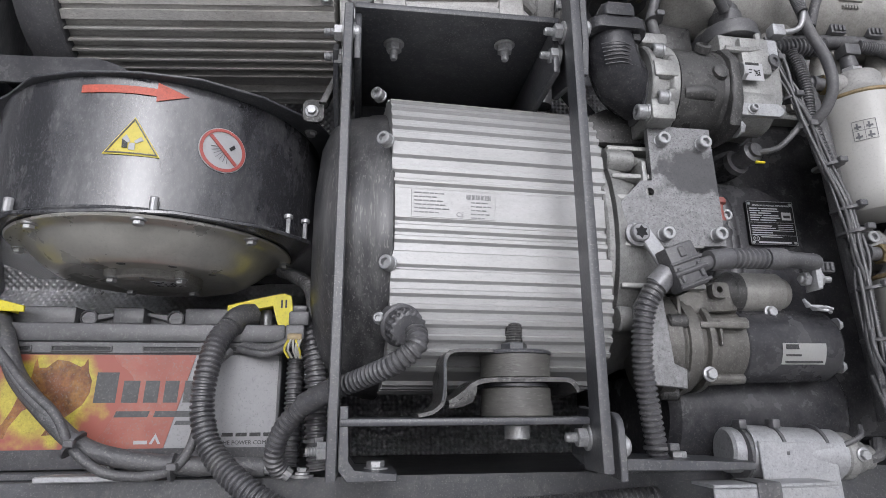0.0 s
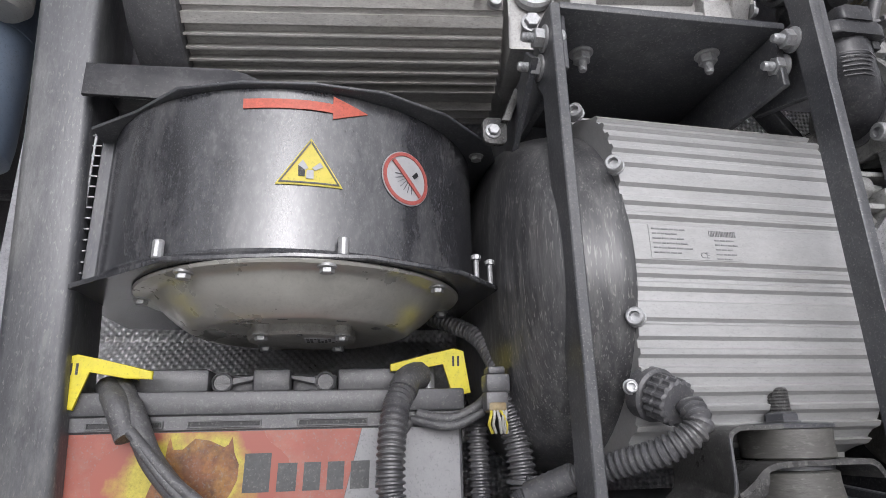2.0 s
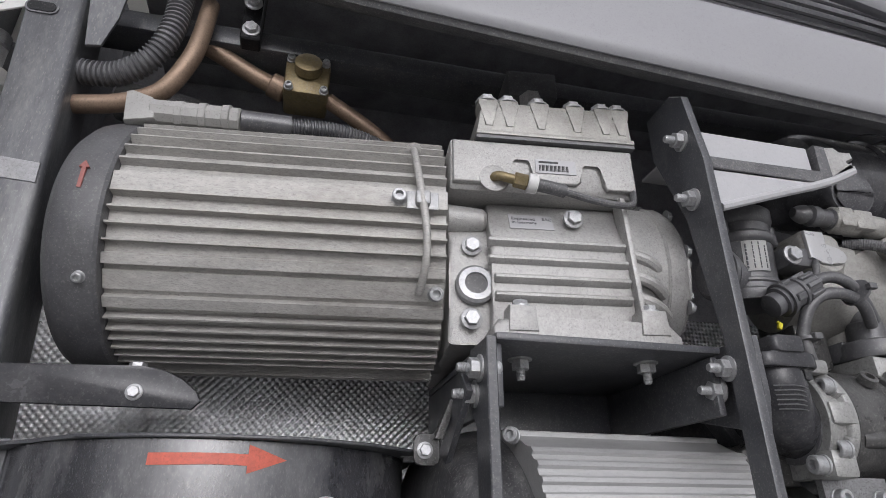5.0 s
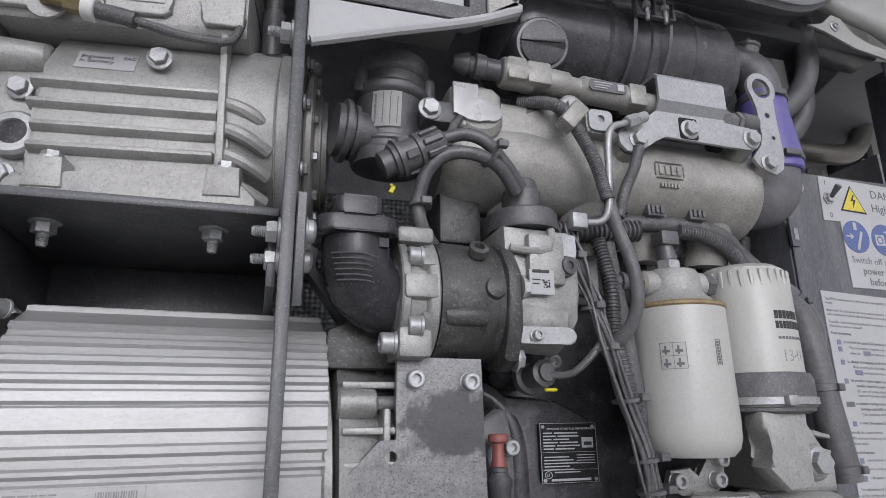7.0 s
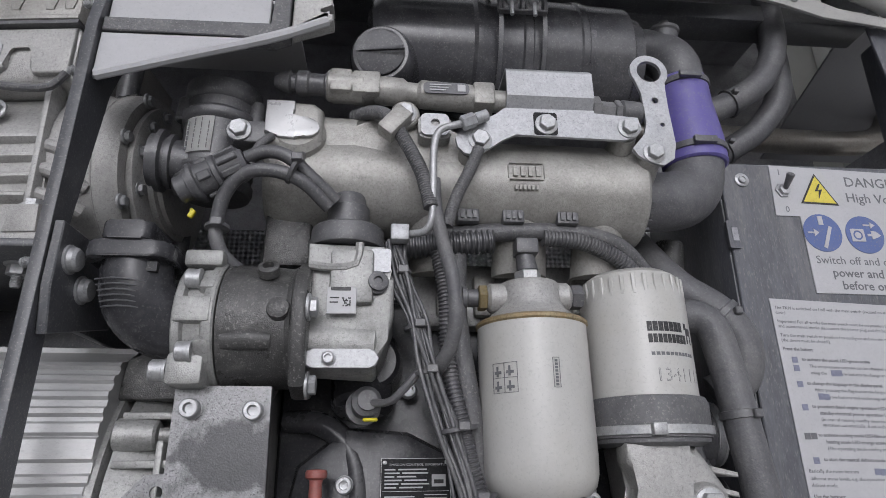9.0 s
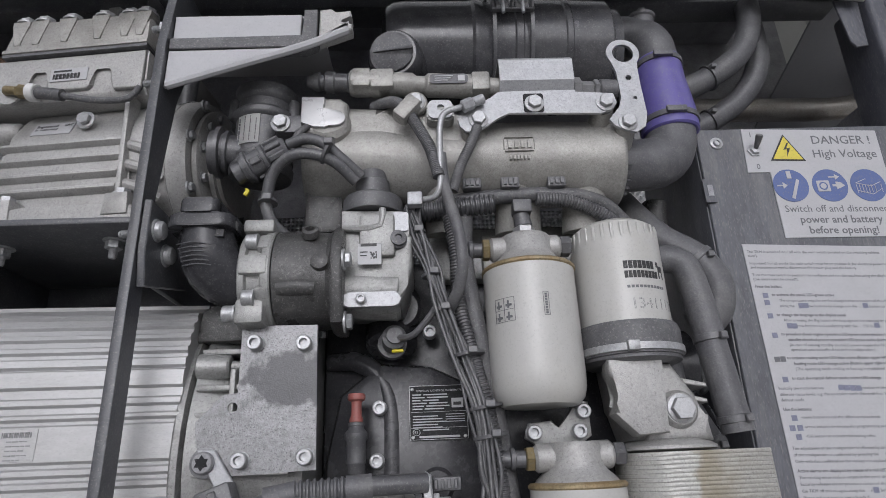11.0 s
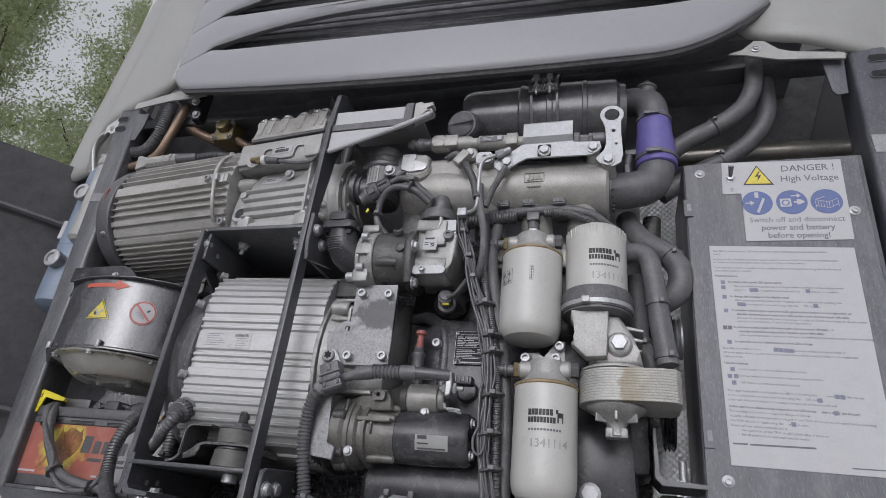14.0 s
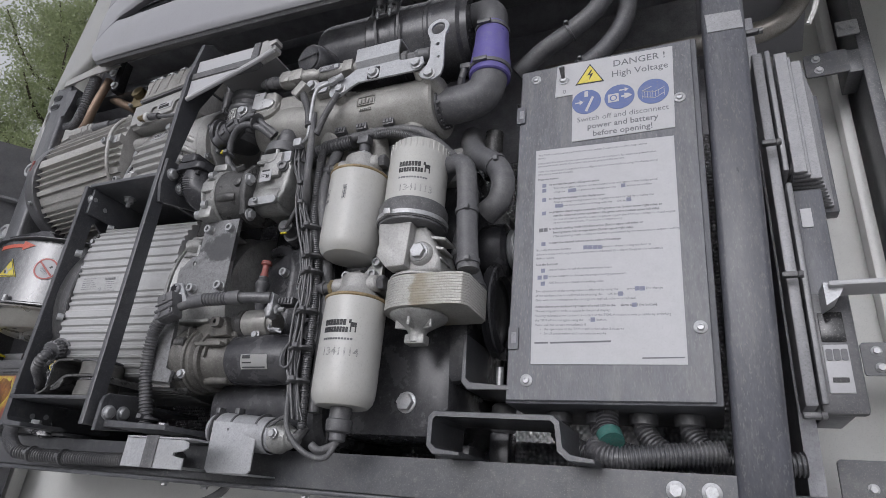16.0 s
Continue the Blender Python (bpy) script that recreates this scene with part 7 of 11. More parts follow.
def starter():
    s = thing("starter_motor", (0.47, 0.65, 1.64), "black starter motor with silver solenoid and white label", "starter")
    y, zc = 0.66, 1.686
    oily = mat("oily_grey_casting", (0.15, 0.144, 0.132), 0.34, 0.25, 0.35, 26, 0.3, 700, (0.035, 0.034, 0.033), 0.85, 18, speck=0.6, sscale=420)
    bm = bmesh.new()
    lathe(bm, (0.36, y, zc), (1, 0, 0), [(0.05, 0), (0.06, 0.004), (0.06, 0.02), (0.055, 0.026), (0.055, 0.044), (0.049, 0.048), (0.046, 0.066), (0.042, 0.078), (0.041, 0.112)], 36)
    part("nose_housing", bm, oily, s, "oily cast nose housing")
    # solenoid bracket of the casting, ribs and lugs
    bm = bmesh.new()
    slab(bm, [(0.378, 1.715), (0.378, 1.735), (0.407, 1.738), (0.427, 1.752), (0.446, 1.754), (0.452, 1.742), (0.46, 1.72)], 0.622, 0.67, "y", 0.004)
    part("solenoid_bracket", bm, oily, s)
    for x, w, z0, z1 in ((0.384, 0.005, 1.7, 1.733), (0.43, 0.004, 1.68, 1.708)):
        bm = bmesh.new()
        box(bm, x - w / 2, x + w / 2, 0.61, 0.64, z0, z1, 0.0022)
        part("rib", bm, oily, s)
    bm = bmesh.new()
    box(bm, 0.405, 0.462, 0.608, 0.63, 1.699, 1.706, 0.0015)
    part("rib", bm, oily, s)
    bm = bmesh.new()
    holed(bm, rounded(0.426, 0.446, 1.733, 1.75, 0.005), [(0.435, 1.742, 0.0035)], 0.612, 0.622)
    part("eyelet", bm, oily, s)
    bm = bmesh.new()
    lathe(bm, (0.437, y - 0.01, 1.746), (1, 0, 0), [(0.012, 0), (0.015, 0.008), (0.0215, 0.026), (0.0245, 0.03), (0.0245, 0.04)], 28)
    part("solenoid_neck", bm, cast_dark, s)
    bm = bmesh.new()
    lathe(bm, (0.477, y - 0.01, 1.746), (1, 0, 0), [(0.0225, 0), (0.0238, 0.0015), (0.0238, 0.049), (0.0225, 0.051), (0.0185, 0.0515), (0.018, 0.06), (0.0165, 0.062), (0, 0.0625)], 32)
    part("solenoid", bm, cast_beige, s, "yellowed silver solenoid")
    for x, r in ((0.392, 0.0585), (0.418, 0.0535)):
        bm = bmesh.new()
        lathe(bm, (x, y, zc), (1, 0, 0), [(r - 0.004, -0.004), (r, -0.003), (r, 0.003), (r - 0.004, 0.004)], 36)
        part("cast_ring", bm, oily, s)
    bm = bmesh.new()
    lathe(bm, (0.466, y, zc), (1, 0, 0), [(0.041, 0), (0.0425, 0.002), (0.0425, 0.08), (0.0412, 0.083), (0.0412, 0.112), (0.036, 0.12), (0, 0.122)], 36)
    yoke = part("yoke", bm, engine_black, s, "black starter body")
    for a in (-62, 28, 62):
        q = (y - 0.044 * math.cos(radians(a)), zc + 0.044 * math.sin(radians(a)))
        bm = bmesh.new()
        cyl(bm, (0.42, *q), (0.468, *q), 0.0075, 0.006, 14, 0.002)
        part("bolt_lug", bm, oily, s)
    for a in (-70, -40, 20):
        bm = bmesh.new()
        q = (y - 0.057 * math.cos(radians(a)), zc + 0.057 * math.sin(radians(a)))
        cyl(bm, (0.366, *q), (0.388, *q), 0.008, None, 14, 0.002)
        part("bolt_lug", bm, cast_dark, s)
    bolts(hex_small, [(0.404, 0.6, 1.65), (0.509, 0.6355, 1.722)], s)
    bolts(hex_small, [(0.5885, 0.635, 1.708), (0.5885, 0.64, 1.661)], s, (1, 0, 0))
    # label wrapped on the yoke
    bm = bmesh.new()
    rows = []
    for i in range(9):
        a = radians(-34 + 4.0 * i)
        rows.append([bm.verts.new((x, y - 0.0432 * math.cos(a), zc + 0.0432 * math.sin(a))) for x in (0.504, 0.557)])
    for p, q in zip(rows, rows[1:]):
        bm.faces.new((p[0], p[1], q[1], q[0]))
    bmesh.ops.solidify(bm, geom=bm.faces[:], thickness=0.0005)
    lab = part("label", bm, bright_label, yoke, "white paper label")
    bm = bmesh.new()
    for k, (x0, x1) in enumerate(((0.508, 0.523), (0.508, 0.526), (0.508, 0.553))):
        a = radians((-9, -19, -29)[k])
        box(bm, x0, x1, y - 0.0439 * math.cos(a) - 0.0004, y - 0.0439 * math.cos(a) + 0.0006, zc + 0.0439 * math.sin(a) - 0.0012, zc + 0.0439 * math.sin(a) + (0.004 if k == 0 else 0.0008))
    part("print_bar", bm, ink, lab)
    # terminal lug, stud with nuts, plug
    bm = bmesh.new()
    slab(bm, [(0.5475, 1.742), (0.5555, 1.744), (0.558, 1.757), (0.5565, 1.781), (0.551, 1.785), (0.5475, 1.78), (0.549, 1.76)], 0.604, 0.624, "y", 0.0015, 1)
    part("terminal_tab", bm, zinc, s)
    bm = bmesh.new()
    cyl(bm, (0.536, 0.616, 1.757), (0.575, 0.616, 1.757), 0.004, None, 12, 0.0008)
    cyl(bm, (0.54, 0.616, 1.757), (0.547, 0.616, 1.757), 0.0085, None, 6, 0.0008)
    cyl(bm, (0.558, 0.616, 1.757), (0.564, 0.616, 1.757), 0.0085, None, 6, 0.0008)
    part("terminal_stud", bm, zinc, s)
    bm = bmesh.new()
    box(bm, 0.558, 0.586, 0.617, 0.64, 1.766, 1.779, 0.002)
    for k in range(4):
        box(bm, 0.559 + 0.0065 * k, 0.5625 + 0.0065 * k, 0.614, 0.618, 1.768, 1.777, 0.0006, 1)
    part("plug", bm, plastic, s)
    bm = bmesh.new()
    random.seed(17)
    for k in range(4):
        tube(bm, [(0.544, 0.624, 1.735)] + [(0.547 + 0.0052 * i, 0.619 + random.uniform(-0.003, 0.003), 1.7255 - 0.0008 * i + random.uniform(-0.0028, 0.0028)) for i in range(6)], 0.0019, 6)
    part("braid", bm, galv, s, "short frayed braid")
    bm = bmesh.new()
    slab(bm, [(0.33, 1.64), (0.328, 1.72), (0.345, 1.745), (0.36, 1.745), (0.365, 1.66), (0.38, 1.655), (0.378, 1.635)], 0.6, 0.608, "y", 0.001, 1)
    part("flange_plate", bm, plate_mat, s, "flat zinc flange plate")


starter()


# ---- injection pump with drive housing ----
def pump():
    p = thing("injection_pump", (0.45, 0.63, 1.93), "silver fuel injection pump on a dark oily drive housing", "pump")
    y, z = 0.632, 1.987
    bm = bmesh.new()
    lathe(bm, (0.364, y, z), (1, 0, 0), [(0.05, 0), (0.0555, 0.0), (0.057, 0.0015), (0.057, 0.007), (0.0525, 0.009), (0.0525, 0.022), (0.0575, 0.024), (0.0585, 0.0255), (0.0585, 0.032), (0.057, 0.0335), (0.054, 0.0335)], 48)
    fl = part("flange", bm, cast, p, "cast aluminium flange")
    for a in (32, 3, -32):
        q = (y - 0.0545 * math.cos(radians(a)), z + 0.0545 * math.sin(radians(a)))
        bm = bmesh.new()
        m = Matrix.Translation((0.378, *q)) @ Matrix.Rotation(radians(-a), 4, "X")
        box(bm, -0.0125 if a == 3 else 0.004, 0.017, -0.005, 0.012, -0.011, 0.011, 0.003, 2, m)
        part("boss", bm, cast, fl)
        if a != 3:
            box_bolt = facing((0.3815, y - 0.0575 * math.cos(radians(a)), z + 0.0575 * math.sin(radians(a))), (-1, 0, 0))
            place("bolt", cap_bolt, box_bolt @ Matrix.Scale(1.05, 4), fl)
    bm = bmesh.new()
    box(bm, 0.362, 0.392, 0.582, 0.62, 1.93, 1.957, 0.005)
    part("boss", bm, cast, fl)
    bm = bmesh.new()
    box(bm, 0.3625, 0.396, 0.59, 0.65, 2.032, 2.0475, 0.004)
    part("boss", bm, cast, fl)
    place("bolt", cap_bolt, facing((0.361, 0.594, 1.943), (-1, 0, 0)) @ Matrix.Scale(1.15, 4), fl)
    bm = bmesh.new()
    lathe(bm, (0.3985, y, z), (1, 0, 0), [(0.05, 0), (0.0565, 0.0005), (0.0565, 0.012), (0.056, 0.03), (0.0545, 0.046), (0.0535, 0.055), (0.056, 0.0595)], 48)
    dr = part("drive_housing", bm, cast_dark, p, "dark oily drive housing")
    bm = bmesh.new()
    lathe(bm, (0.436, y - 0.043, z + 0.038), (0, -0.8, 0.6), [(0.009, 0), (0.009, 0.008), (0.005, 0.009), (0.0045, 0.004), (0, 0.004)], 18)
    lathe(bm, (0.448, y - 0.05, z + 0.004), (0, -1, 0.1), [(0.011, 0), (0.009, 0.008), (0.004, 0.01), (0, 0.01)], 18)
    tube(bm, [(0.405, y - 0.045, z - 0.02), (0.425, y - 0.048, z - 0.02), (0.44, y - 0.044, z - 0.02)], 0.0095, 12)
    part("boss", bm, cast_dark, dr)
    bm = bmesh.new()
    slab(bm, [(y - 0.056, z - 0.03), (y - 0.061, z - 0.006), (y - 0.06, z + 0.02), (y - 0.045, z + 0.042), (y - 0.02, z + 0.056), (y + 0.04, z + 0.05), (y + 0.05, z - 0.03), (y + 0.01, z - 0.062), (y - 0.025, z - 0.066), (y - 0.047, z - 0.058)], 0.4585, 0.472, "x", 0.004)
    part("mounting_ear", bm, cast_dark, p)
    bolts(hex_bolt, [(0.4725, y - 0.054, z + 0.006), (0.4725, y - 0.034, z - 0.055)], p, (1, 0, 0))
    # pump body
    bm = bmesh.new()
    slab(bm, [(0.468, 1.95), (0.466, 2.058), (0.535, 2.056), (0.537, 2.03), (0.543, 2.025), (0.543, 1.993), (0.538, 1.97), (0.53, 1.95)], 0.597, 0.69, "y", 0.004)
    body = part("body", bm, cast, p)
    bm = bmesh.new()
    cyl(bm, (0.468, 0.625, 1.972), (0.53, 0.625, 1.968), 0.03, None, 24, 0.003)
    box(bm, 0.487, 0.525, 0.588, 0.6, 2.0, 2.05, 0.004)
    tube(bm, [(0.47, 0.593, 2.035), (0.49, 0.59, 2.032), (0.51, 0.59, 2.036), (0.512, 0.59, 2.055)], 0.004, 8)
    part("casting_detail", bm, cast, body)
    bm = bmesh.new()
    slab(bm, rounded(0.469, 0.531, 1.945, 1.9605, 0.0074), 0.588, 0.594, "y", 0.001, 1)
    part("tab", bm, galv, body)
    bolts(cap_small, [(0.49, 0.588, 1.9525)], body)
    bm = bmesh.new()
    box(bm, 0.486, 0.511, 0.587, 0.5885, 1.99, 2.0135, 0.0004, 1)
    lab = part("label", bm, paper, body, "small white label with a data square")
    bm = bmesh.new()
    box(bm, 0.489, 0.506, 0.5864, 0.5872, 2.0105, 2.0135)
    random.seed(5)
    for i in range(7):
        for j in range(7):
            if random.random() < 0.5:
                box(bm, 0.4985 + i * 0.0011, 0.4996 + i * 0.0011, 0.5864, 0.5872, 1.9965 + j * 0.0011, 1.9976 + j * 0.0011)
    box(bm, 0.4885, 0.4965, 0.5864, 0.5872, 2.0035, 2.0045)
    box(bm, 0.4885, 0.4955, 0.5864, 0.5872, 1.9995, 2.0005)
    part("print", bm, ink, lab)
    bm = bmesh.new()
    lathe(bm, (0.527, 0.598, 2.02), (0.2, -1, 0), [(0.0105, 0), (0.0105, 0.006), (0.0085, 0.007), (0.0085, 0.011), (0.004, 0.0115), (0.0035, 0.009), (0, 0.009)], 20)
    part("plug", bm, plastic, body)
    bm = bmesh.new()
    slab(bm, rounded(0.522, 0.54, 2.03, 2.052, 0.003), 0.594, 0.598, "y")
    part("ear", bm, galv, body)
    # black connector cap on top
    bm = bmesh.new()
    lathe(bm, (0.4988, 0.623, 2.0585), (0, 0, 1), [(0.03, 0), (0.0355, 0), (0.036, 0.001), (0.036, 0.0065), (0.0348, 0.0066), (0.034, 0.0185), (0.0325, 0.0205), (0.03, 0.0212), (0.0215, 0.0214), (0, 0.0216)], 44)
    box(bm, 0.466, 0.532, 0.63, 0.69, 2.059, 2.083, 0.004)
    lathe(bm, (0.4985, 0.624, 2.0795), (0, 0, 1), [(0.0212, 0), (0.0202, 0.0015), (0.0198, 0.0225), (0.0188, 0.0238), (0.0172, 0.0242), (0.0165, 0.033), (0.0148, 0.0362), (0.0092, 0.0372), (0.0086, 0.0378), (0.0082, 0.044), (0.0072, 0.0455), (0, 0.0458)], 32)
    part("actuator_cap", bm, plastic, p, "black moulded connector cap", angle=28)
    bm = bmesh.new()
    box(bm, 0.539, 0.556, 0.593, 0.607, 2.061, 2.077, 0.002)
    part("union", bm, galv, p)


pump()


def oil_filler():
    e = thing("filler_elbow", (0.345, 0.6, 1.94), "black plastic filler elbow with cap", "elbow")
    bm = bmesh.new()
    pts, _ = curve_points([(0.326, 0.594, 2.04), (0.3265, 0.595, 2.018), (0.331, 0.6, 2.001), (0.344, 0.611, 1.989), (0.367, 0.626, 1.984)], 22)
    sweep(bm, pts, [0.0285 + 0.005 * (i / 21) for i in range(22)], 28)
    part("elbow", bm, engine_black, e)
    bm = bmesh.new()
    slab(bm, rounded(0.2905, 0.3595, 0.562, 0.63, 0.014), 2.03, 2.0445, "z", 0.002)
    slab(bm, rounded(0.305, 0.3435, 0.56, 0.615, 0.006), 2.0445, 2.0605, "z", 0.003)
    part("cap", bm, engine_black, e)
    bm = bmesh.new()
    lathe(bm, (0.3605, 0.626, 1.985), (1, 0, 0), [(0.036, 0), (0.04, 0.001), (0.04, 0.005), (0.036, 0.006)], 30)
    part("collar", bm, plastic, e)
    bm = bmesh.new()
    box(bm, 0.342, 0.35, 0.569, 0.575, 2.0195, 2.0275)
    part("slot", bm, ink, e)
    # fine moulded lines across the elbow
    for k in range(6):
        z = 2.012 - 0.0042 * k
        bm = bmesh.new()
        tube(bm, [(0.323 - 0.02 + 0.0012 * k, 0.5705 + 0.0012 * k, z), (0.323 + 0.001 * k, 0.5622 + 0.0014 * k, z - 0.0006), (0.323 + 0.02 + 0.001 * k, 0.571 + 0.0014 * k, z - 0.0014)], 0.0007, 6)
        part("moulded_line", bm, plastic, e)


oil_filler()


# ---- intake manifold, fuel rail, bracket ----
def manifold():
    m = thing("intake_manifold", (0.6, 0.66, 2.08), "weathered cast aluminium intake manifold", "manifold")
    bm = bmesh.new()
    lathe(bm, (0.413, 0.662, 2.148), (1, 0, -0.022), [(0.03, 0), (0.046, 0.002), (0.053, 0.012), (0.055, 0.03), (0.056, 0.09), (0.054, 0.13), (0.0525, 0.18), (0.053, 0.24), (0.054, 0.3), (0.054, 0.365), (0.0565, 0.37), (0.0565, 0.384), (0.053, 0.388), (0.02, 0.388)], 56)
    part("runner", bm, cast_beige, m)
    # raised pad with the bright machined face, running out along the top
    bm = bmesh.new()
    slab(bm, [(0.4165, 2.157), (0.416, 2.2), (0.422, 2.207), (0.462, 2.2055), (0.471, 2.198), (0.472, 2.165), (0.464, 2.156), (0.44, 2.154)], 0.5975, 0.66, "y", 0.007, 4)
    part("pad", bm, cast_beige, m)
    bm = bmesh.new()
    cyl(bm, (0.447, 0.6, 2.176), (0.447, 0.65, 2.165), 0.027, 0.03, 28, 0.006)
    part("pad_boss", bm, cast_beige, m)
    bm = bmesh.new()
    lobe = [(0.456 + 0.0135 * math.cos(radians(a)), 2.1745 + 0.0105 * math.sin(radians(a))) for a in range(-120, 91, 30)]
    slab(bm, [(0.4175, 2.168), (0.4175, 2.2035), (0.444, 2.2035), (0.4445, 2.193), (0.441, 2.187)] + lobe[::-1] + [(0.446, 2.162), (0.43, 2.1635), (0.425, 2.168)], 0.5935, 0.5985, "y", 0.0012)
    part("machined_face", bm, mat("machined_aluminium", (0.45, 0.45, 0.455), 0.3, 0.3, 0.05, 60, 0.03, 600, speck=0.06, grain=0.05), m, "bright machined face")
    # flattened upper step between the pad and the shield
    bm = bmesh.new()
    slab(bm, [(0.455, 2.14), (0.456, 2.203), (0.505, 2.201), (0.535, 2.192), (0.6, 2.185), (0.64, 2.178), (0.645, 2.14)], 0.6095, 0.665, "y", 0.014, 5)
    part("upper_step", bm, cast_beige, m)
    bm = bmesh.new()
    slab(bm, rounded(0.564, 0.596, 2.168, 2.195, 0.006), 0.595, 0.63, "y", 0.003)
    part("boss", bm, cast, m)
    bm = bmesh.new()
    holed(bm, rounded(0.566, 0.594, 2.17, 2.194, 0.006), [(0.5805, 2.184, 0.0042)], 0.5915, 0.5945)
    part("machined_face", bm, galv, m)
    # rounded ports down to the head
    for x in (0.5, 0.585, 0.672, 0.755):
        bm = bmesh.new()
        rows = []
        for z, w, y in ((2.05, 0.029, 0.65), (2.075, 0.028, 0.641), (2.095, 0.027, 0.632), (2.11, 0.0265, 0.625), (2.125, 0.025, 0.619), (2.14, 0.023, 0.618)):
            rows.append([bm.verts.new((x + w * math.cos(radians(a)), y + 0.02 - 0.02 * math.sin(radians(a)), z)) for a in range(0, 181, 18)])
        for p, q in zip(rows, rows[1:]):
            for k in range(len(p) - 1):
                bm.faces.new((p[k], p[k + 1], q[k + 1], q[k]))
        bm.faces.new(rows[-1])
        bm.faces.new(rows[0])
        part("port", bm, cast_beige, m, angle=50)
    # cast mark: a rounded frame with plain raised bars inside and below
    marks = [(0.655, 0.689, 2.1325, 2.1335, 0.6068), (0.655, 0.689, 2.1505, 2.1515, 0.6068), (0.6535, 0.6545, 2.135, 2.149, 0.6068), (0.6895, 0.6905, 2.135, 2.149, 0.6068)]
    marks += [(0.6585 + k * 0.0076, 0.6635 + k * 0.0076, 2.1365, 2.1475, 0.6066) for k in range(4)] + [(0.66 + k * 0.0042, 0.6628 + k * 0.0042, 2.1225, 2.1275, 0.6085) for k in range(6)]
    for x0, x1, z0, z1, y in marks:
        bm = bmesh.new()
        box(bm, x0, x1, y, y + 0.0055, z0, z1, 0.0004, 1)
        part("cast_mark", bm, cast_beige, m)


manifold()


def fuel_rail():
    r = thing("fuel_rail", (0.59, 0.6, 2.19), "steel common fuel rail with sensor plugs at its ends", "fuel rail")
    y = 0.605
    a, b = Vector((0.428, y, 2.2325)), Vector((0.70, y, 2.2165))
    d = (b - a).normalized()

    def at(t):
        return a + d * t
    bm = bmesh.new()
    lathe(bm, at(0.045), d, [(0.0145, 0), (0.016, 0.002), (0.016, 0.036), (0.012, 0.04), (0.012, 0.046), (0.0145, 0.05), (0.0145, 0.075), (0.011, 0.08), (0.011, 0.09), (0.0145, 0.094), (0.0145, 0.15), (0.0115, 0.156), (0.0115, 0.19), (0.0145, 0.195), (0.0145, 0.23), (0.011, 0.235), (0.011, 0.255)], 22)
    part("rail", bm, cast_beige, r)
    bm = bmesh.new()
    lathe(bm, at(-0.008), d, [(0, 0), (0.006, 0.001), (0.01, 0.008), (0.012, 0.016), (0.009, 0.018), (0.009, 0.022), (0.013, 0.024), (0.013, 0.034), (0.011, 0.036), (0.011, 0.05), (0.0135, 0.052), (0.0135, 0.056)], 20)
    part("pressure_sensor", bm, plastic, r, "black pressure sensor plug")
    bm = bmesh.new()
    c = at(0.165)
    slab(bm, rounded(c.x - 0.024, c.x + 0.022, c.z - 0.0065, c.z + 0.0065, 0.005), y - 0.0155, y - 0.0142, "y")
    lab = part("label", bm, grey_ink, r, "dark rail label")
    bm = bmesh.new()
    box(bm, c.x + 0.01, c.x + 0.018, y - 0.0163, y - 0.0157, c.z - 0.004, c.z + 0.004)
    for k in range(3):
        box(bm, c.x - 0.018, c.x + 0.004 - k * 0.003, y - 0.0163, y - 0.0157, c.z + 0.0025 - k * 0.003, c.z + 0.0037 - k * 0.003)
    part("print", bm, paper, lab)
    # mounting ear and bolt
    bm = bmesh.new()
    cyl(bm, (0.551, y + 0.012, 2.199), (0.551, y - 0.006, 2.197), 0.0145, None, 24, 0.002)
    part("ear", bm, cast_beige, r)
    bolts(hex_bolt, [(0.551, y - 0.006, 2.197)], r)
    for x, w in ((0.487, 0.011), (0.512, 0.014), (0.63, 0.011)):
        p = at(x - 0.428)
        bm = bmesh.new()
        box(bm, x - w, x + w, y - 0.0155, y + 0.012, p.z - 0.0135, p.z + 0.0125, 0.003)
        part("flat", bm, cast_beige, r)
    # union at the right end
    bm = bmesh.new()
    cyl(bm, (0.742, y, 2.213), (0.752, y, 2.213), 0.0155, None, 6, 0.001)
    cyl(bm, (0.752, y, 2.213), (0.768, y, 2.212), 0.011, None, 6, 0.001)
    cyl(bm, (0.768, y, 2.212), (0.774, y, 2.212), 0.0135, None, 6, 0.001)
    part("union", bm, sink_paint, r, "dull grey union")
    bm = bmesh.new()
    cyl(bm, (0.774, y, 2.212), (0.797, y, 2.212), 0.0135, 0.0125, 20, 0.002)
    part("cap", bm, plastic, r)


fuel_rail()


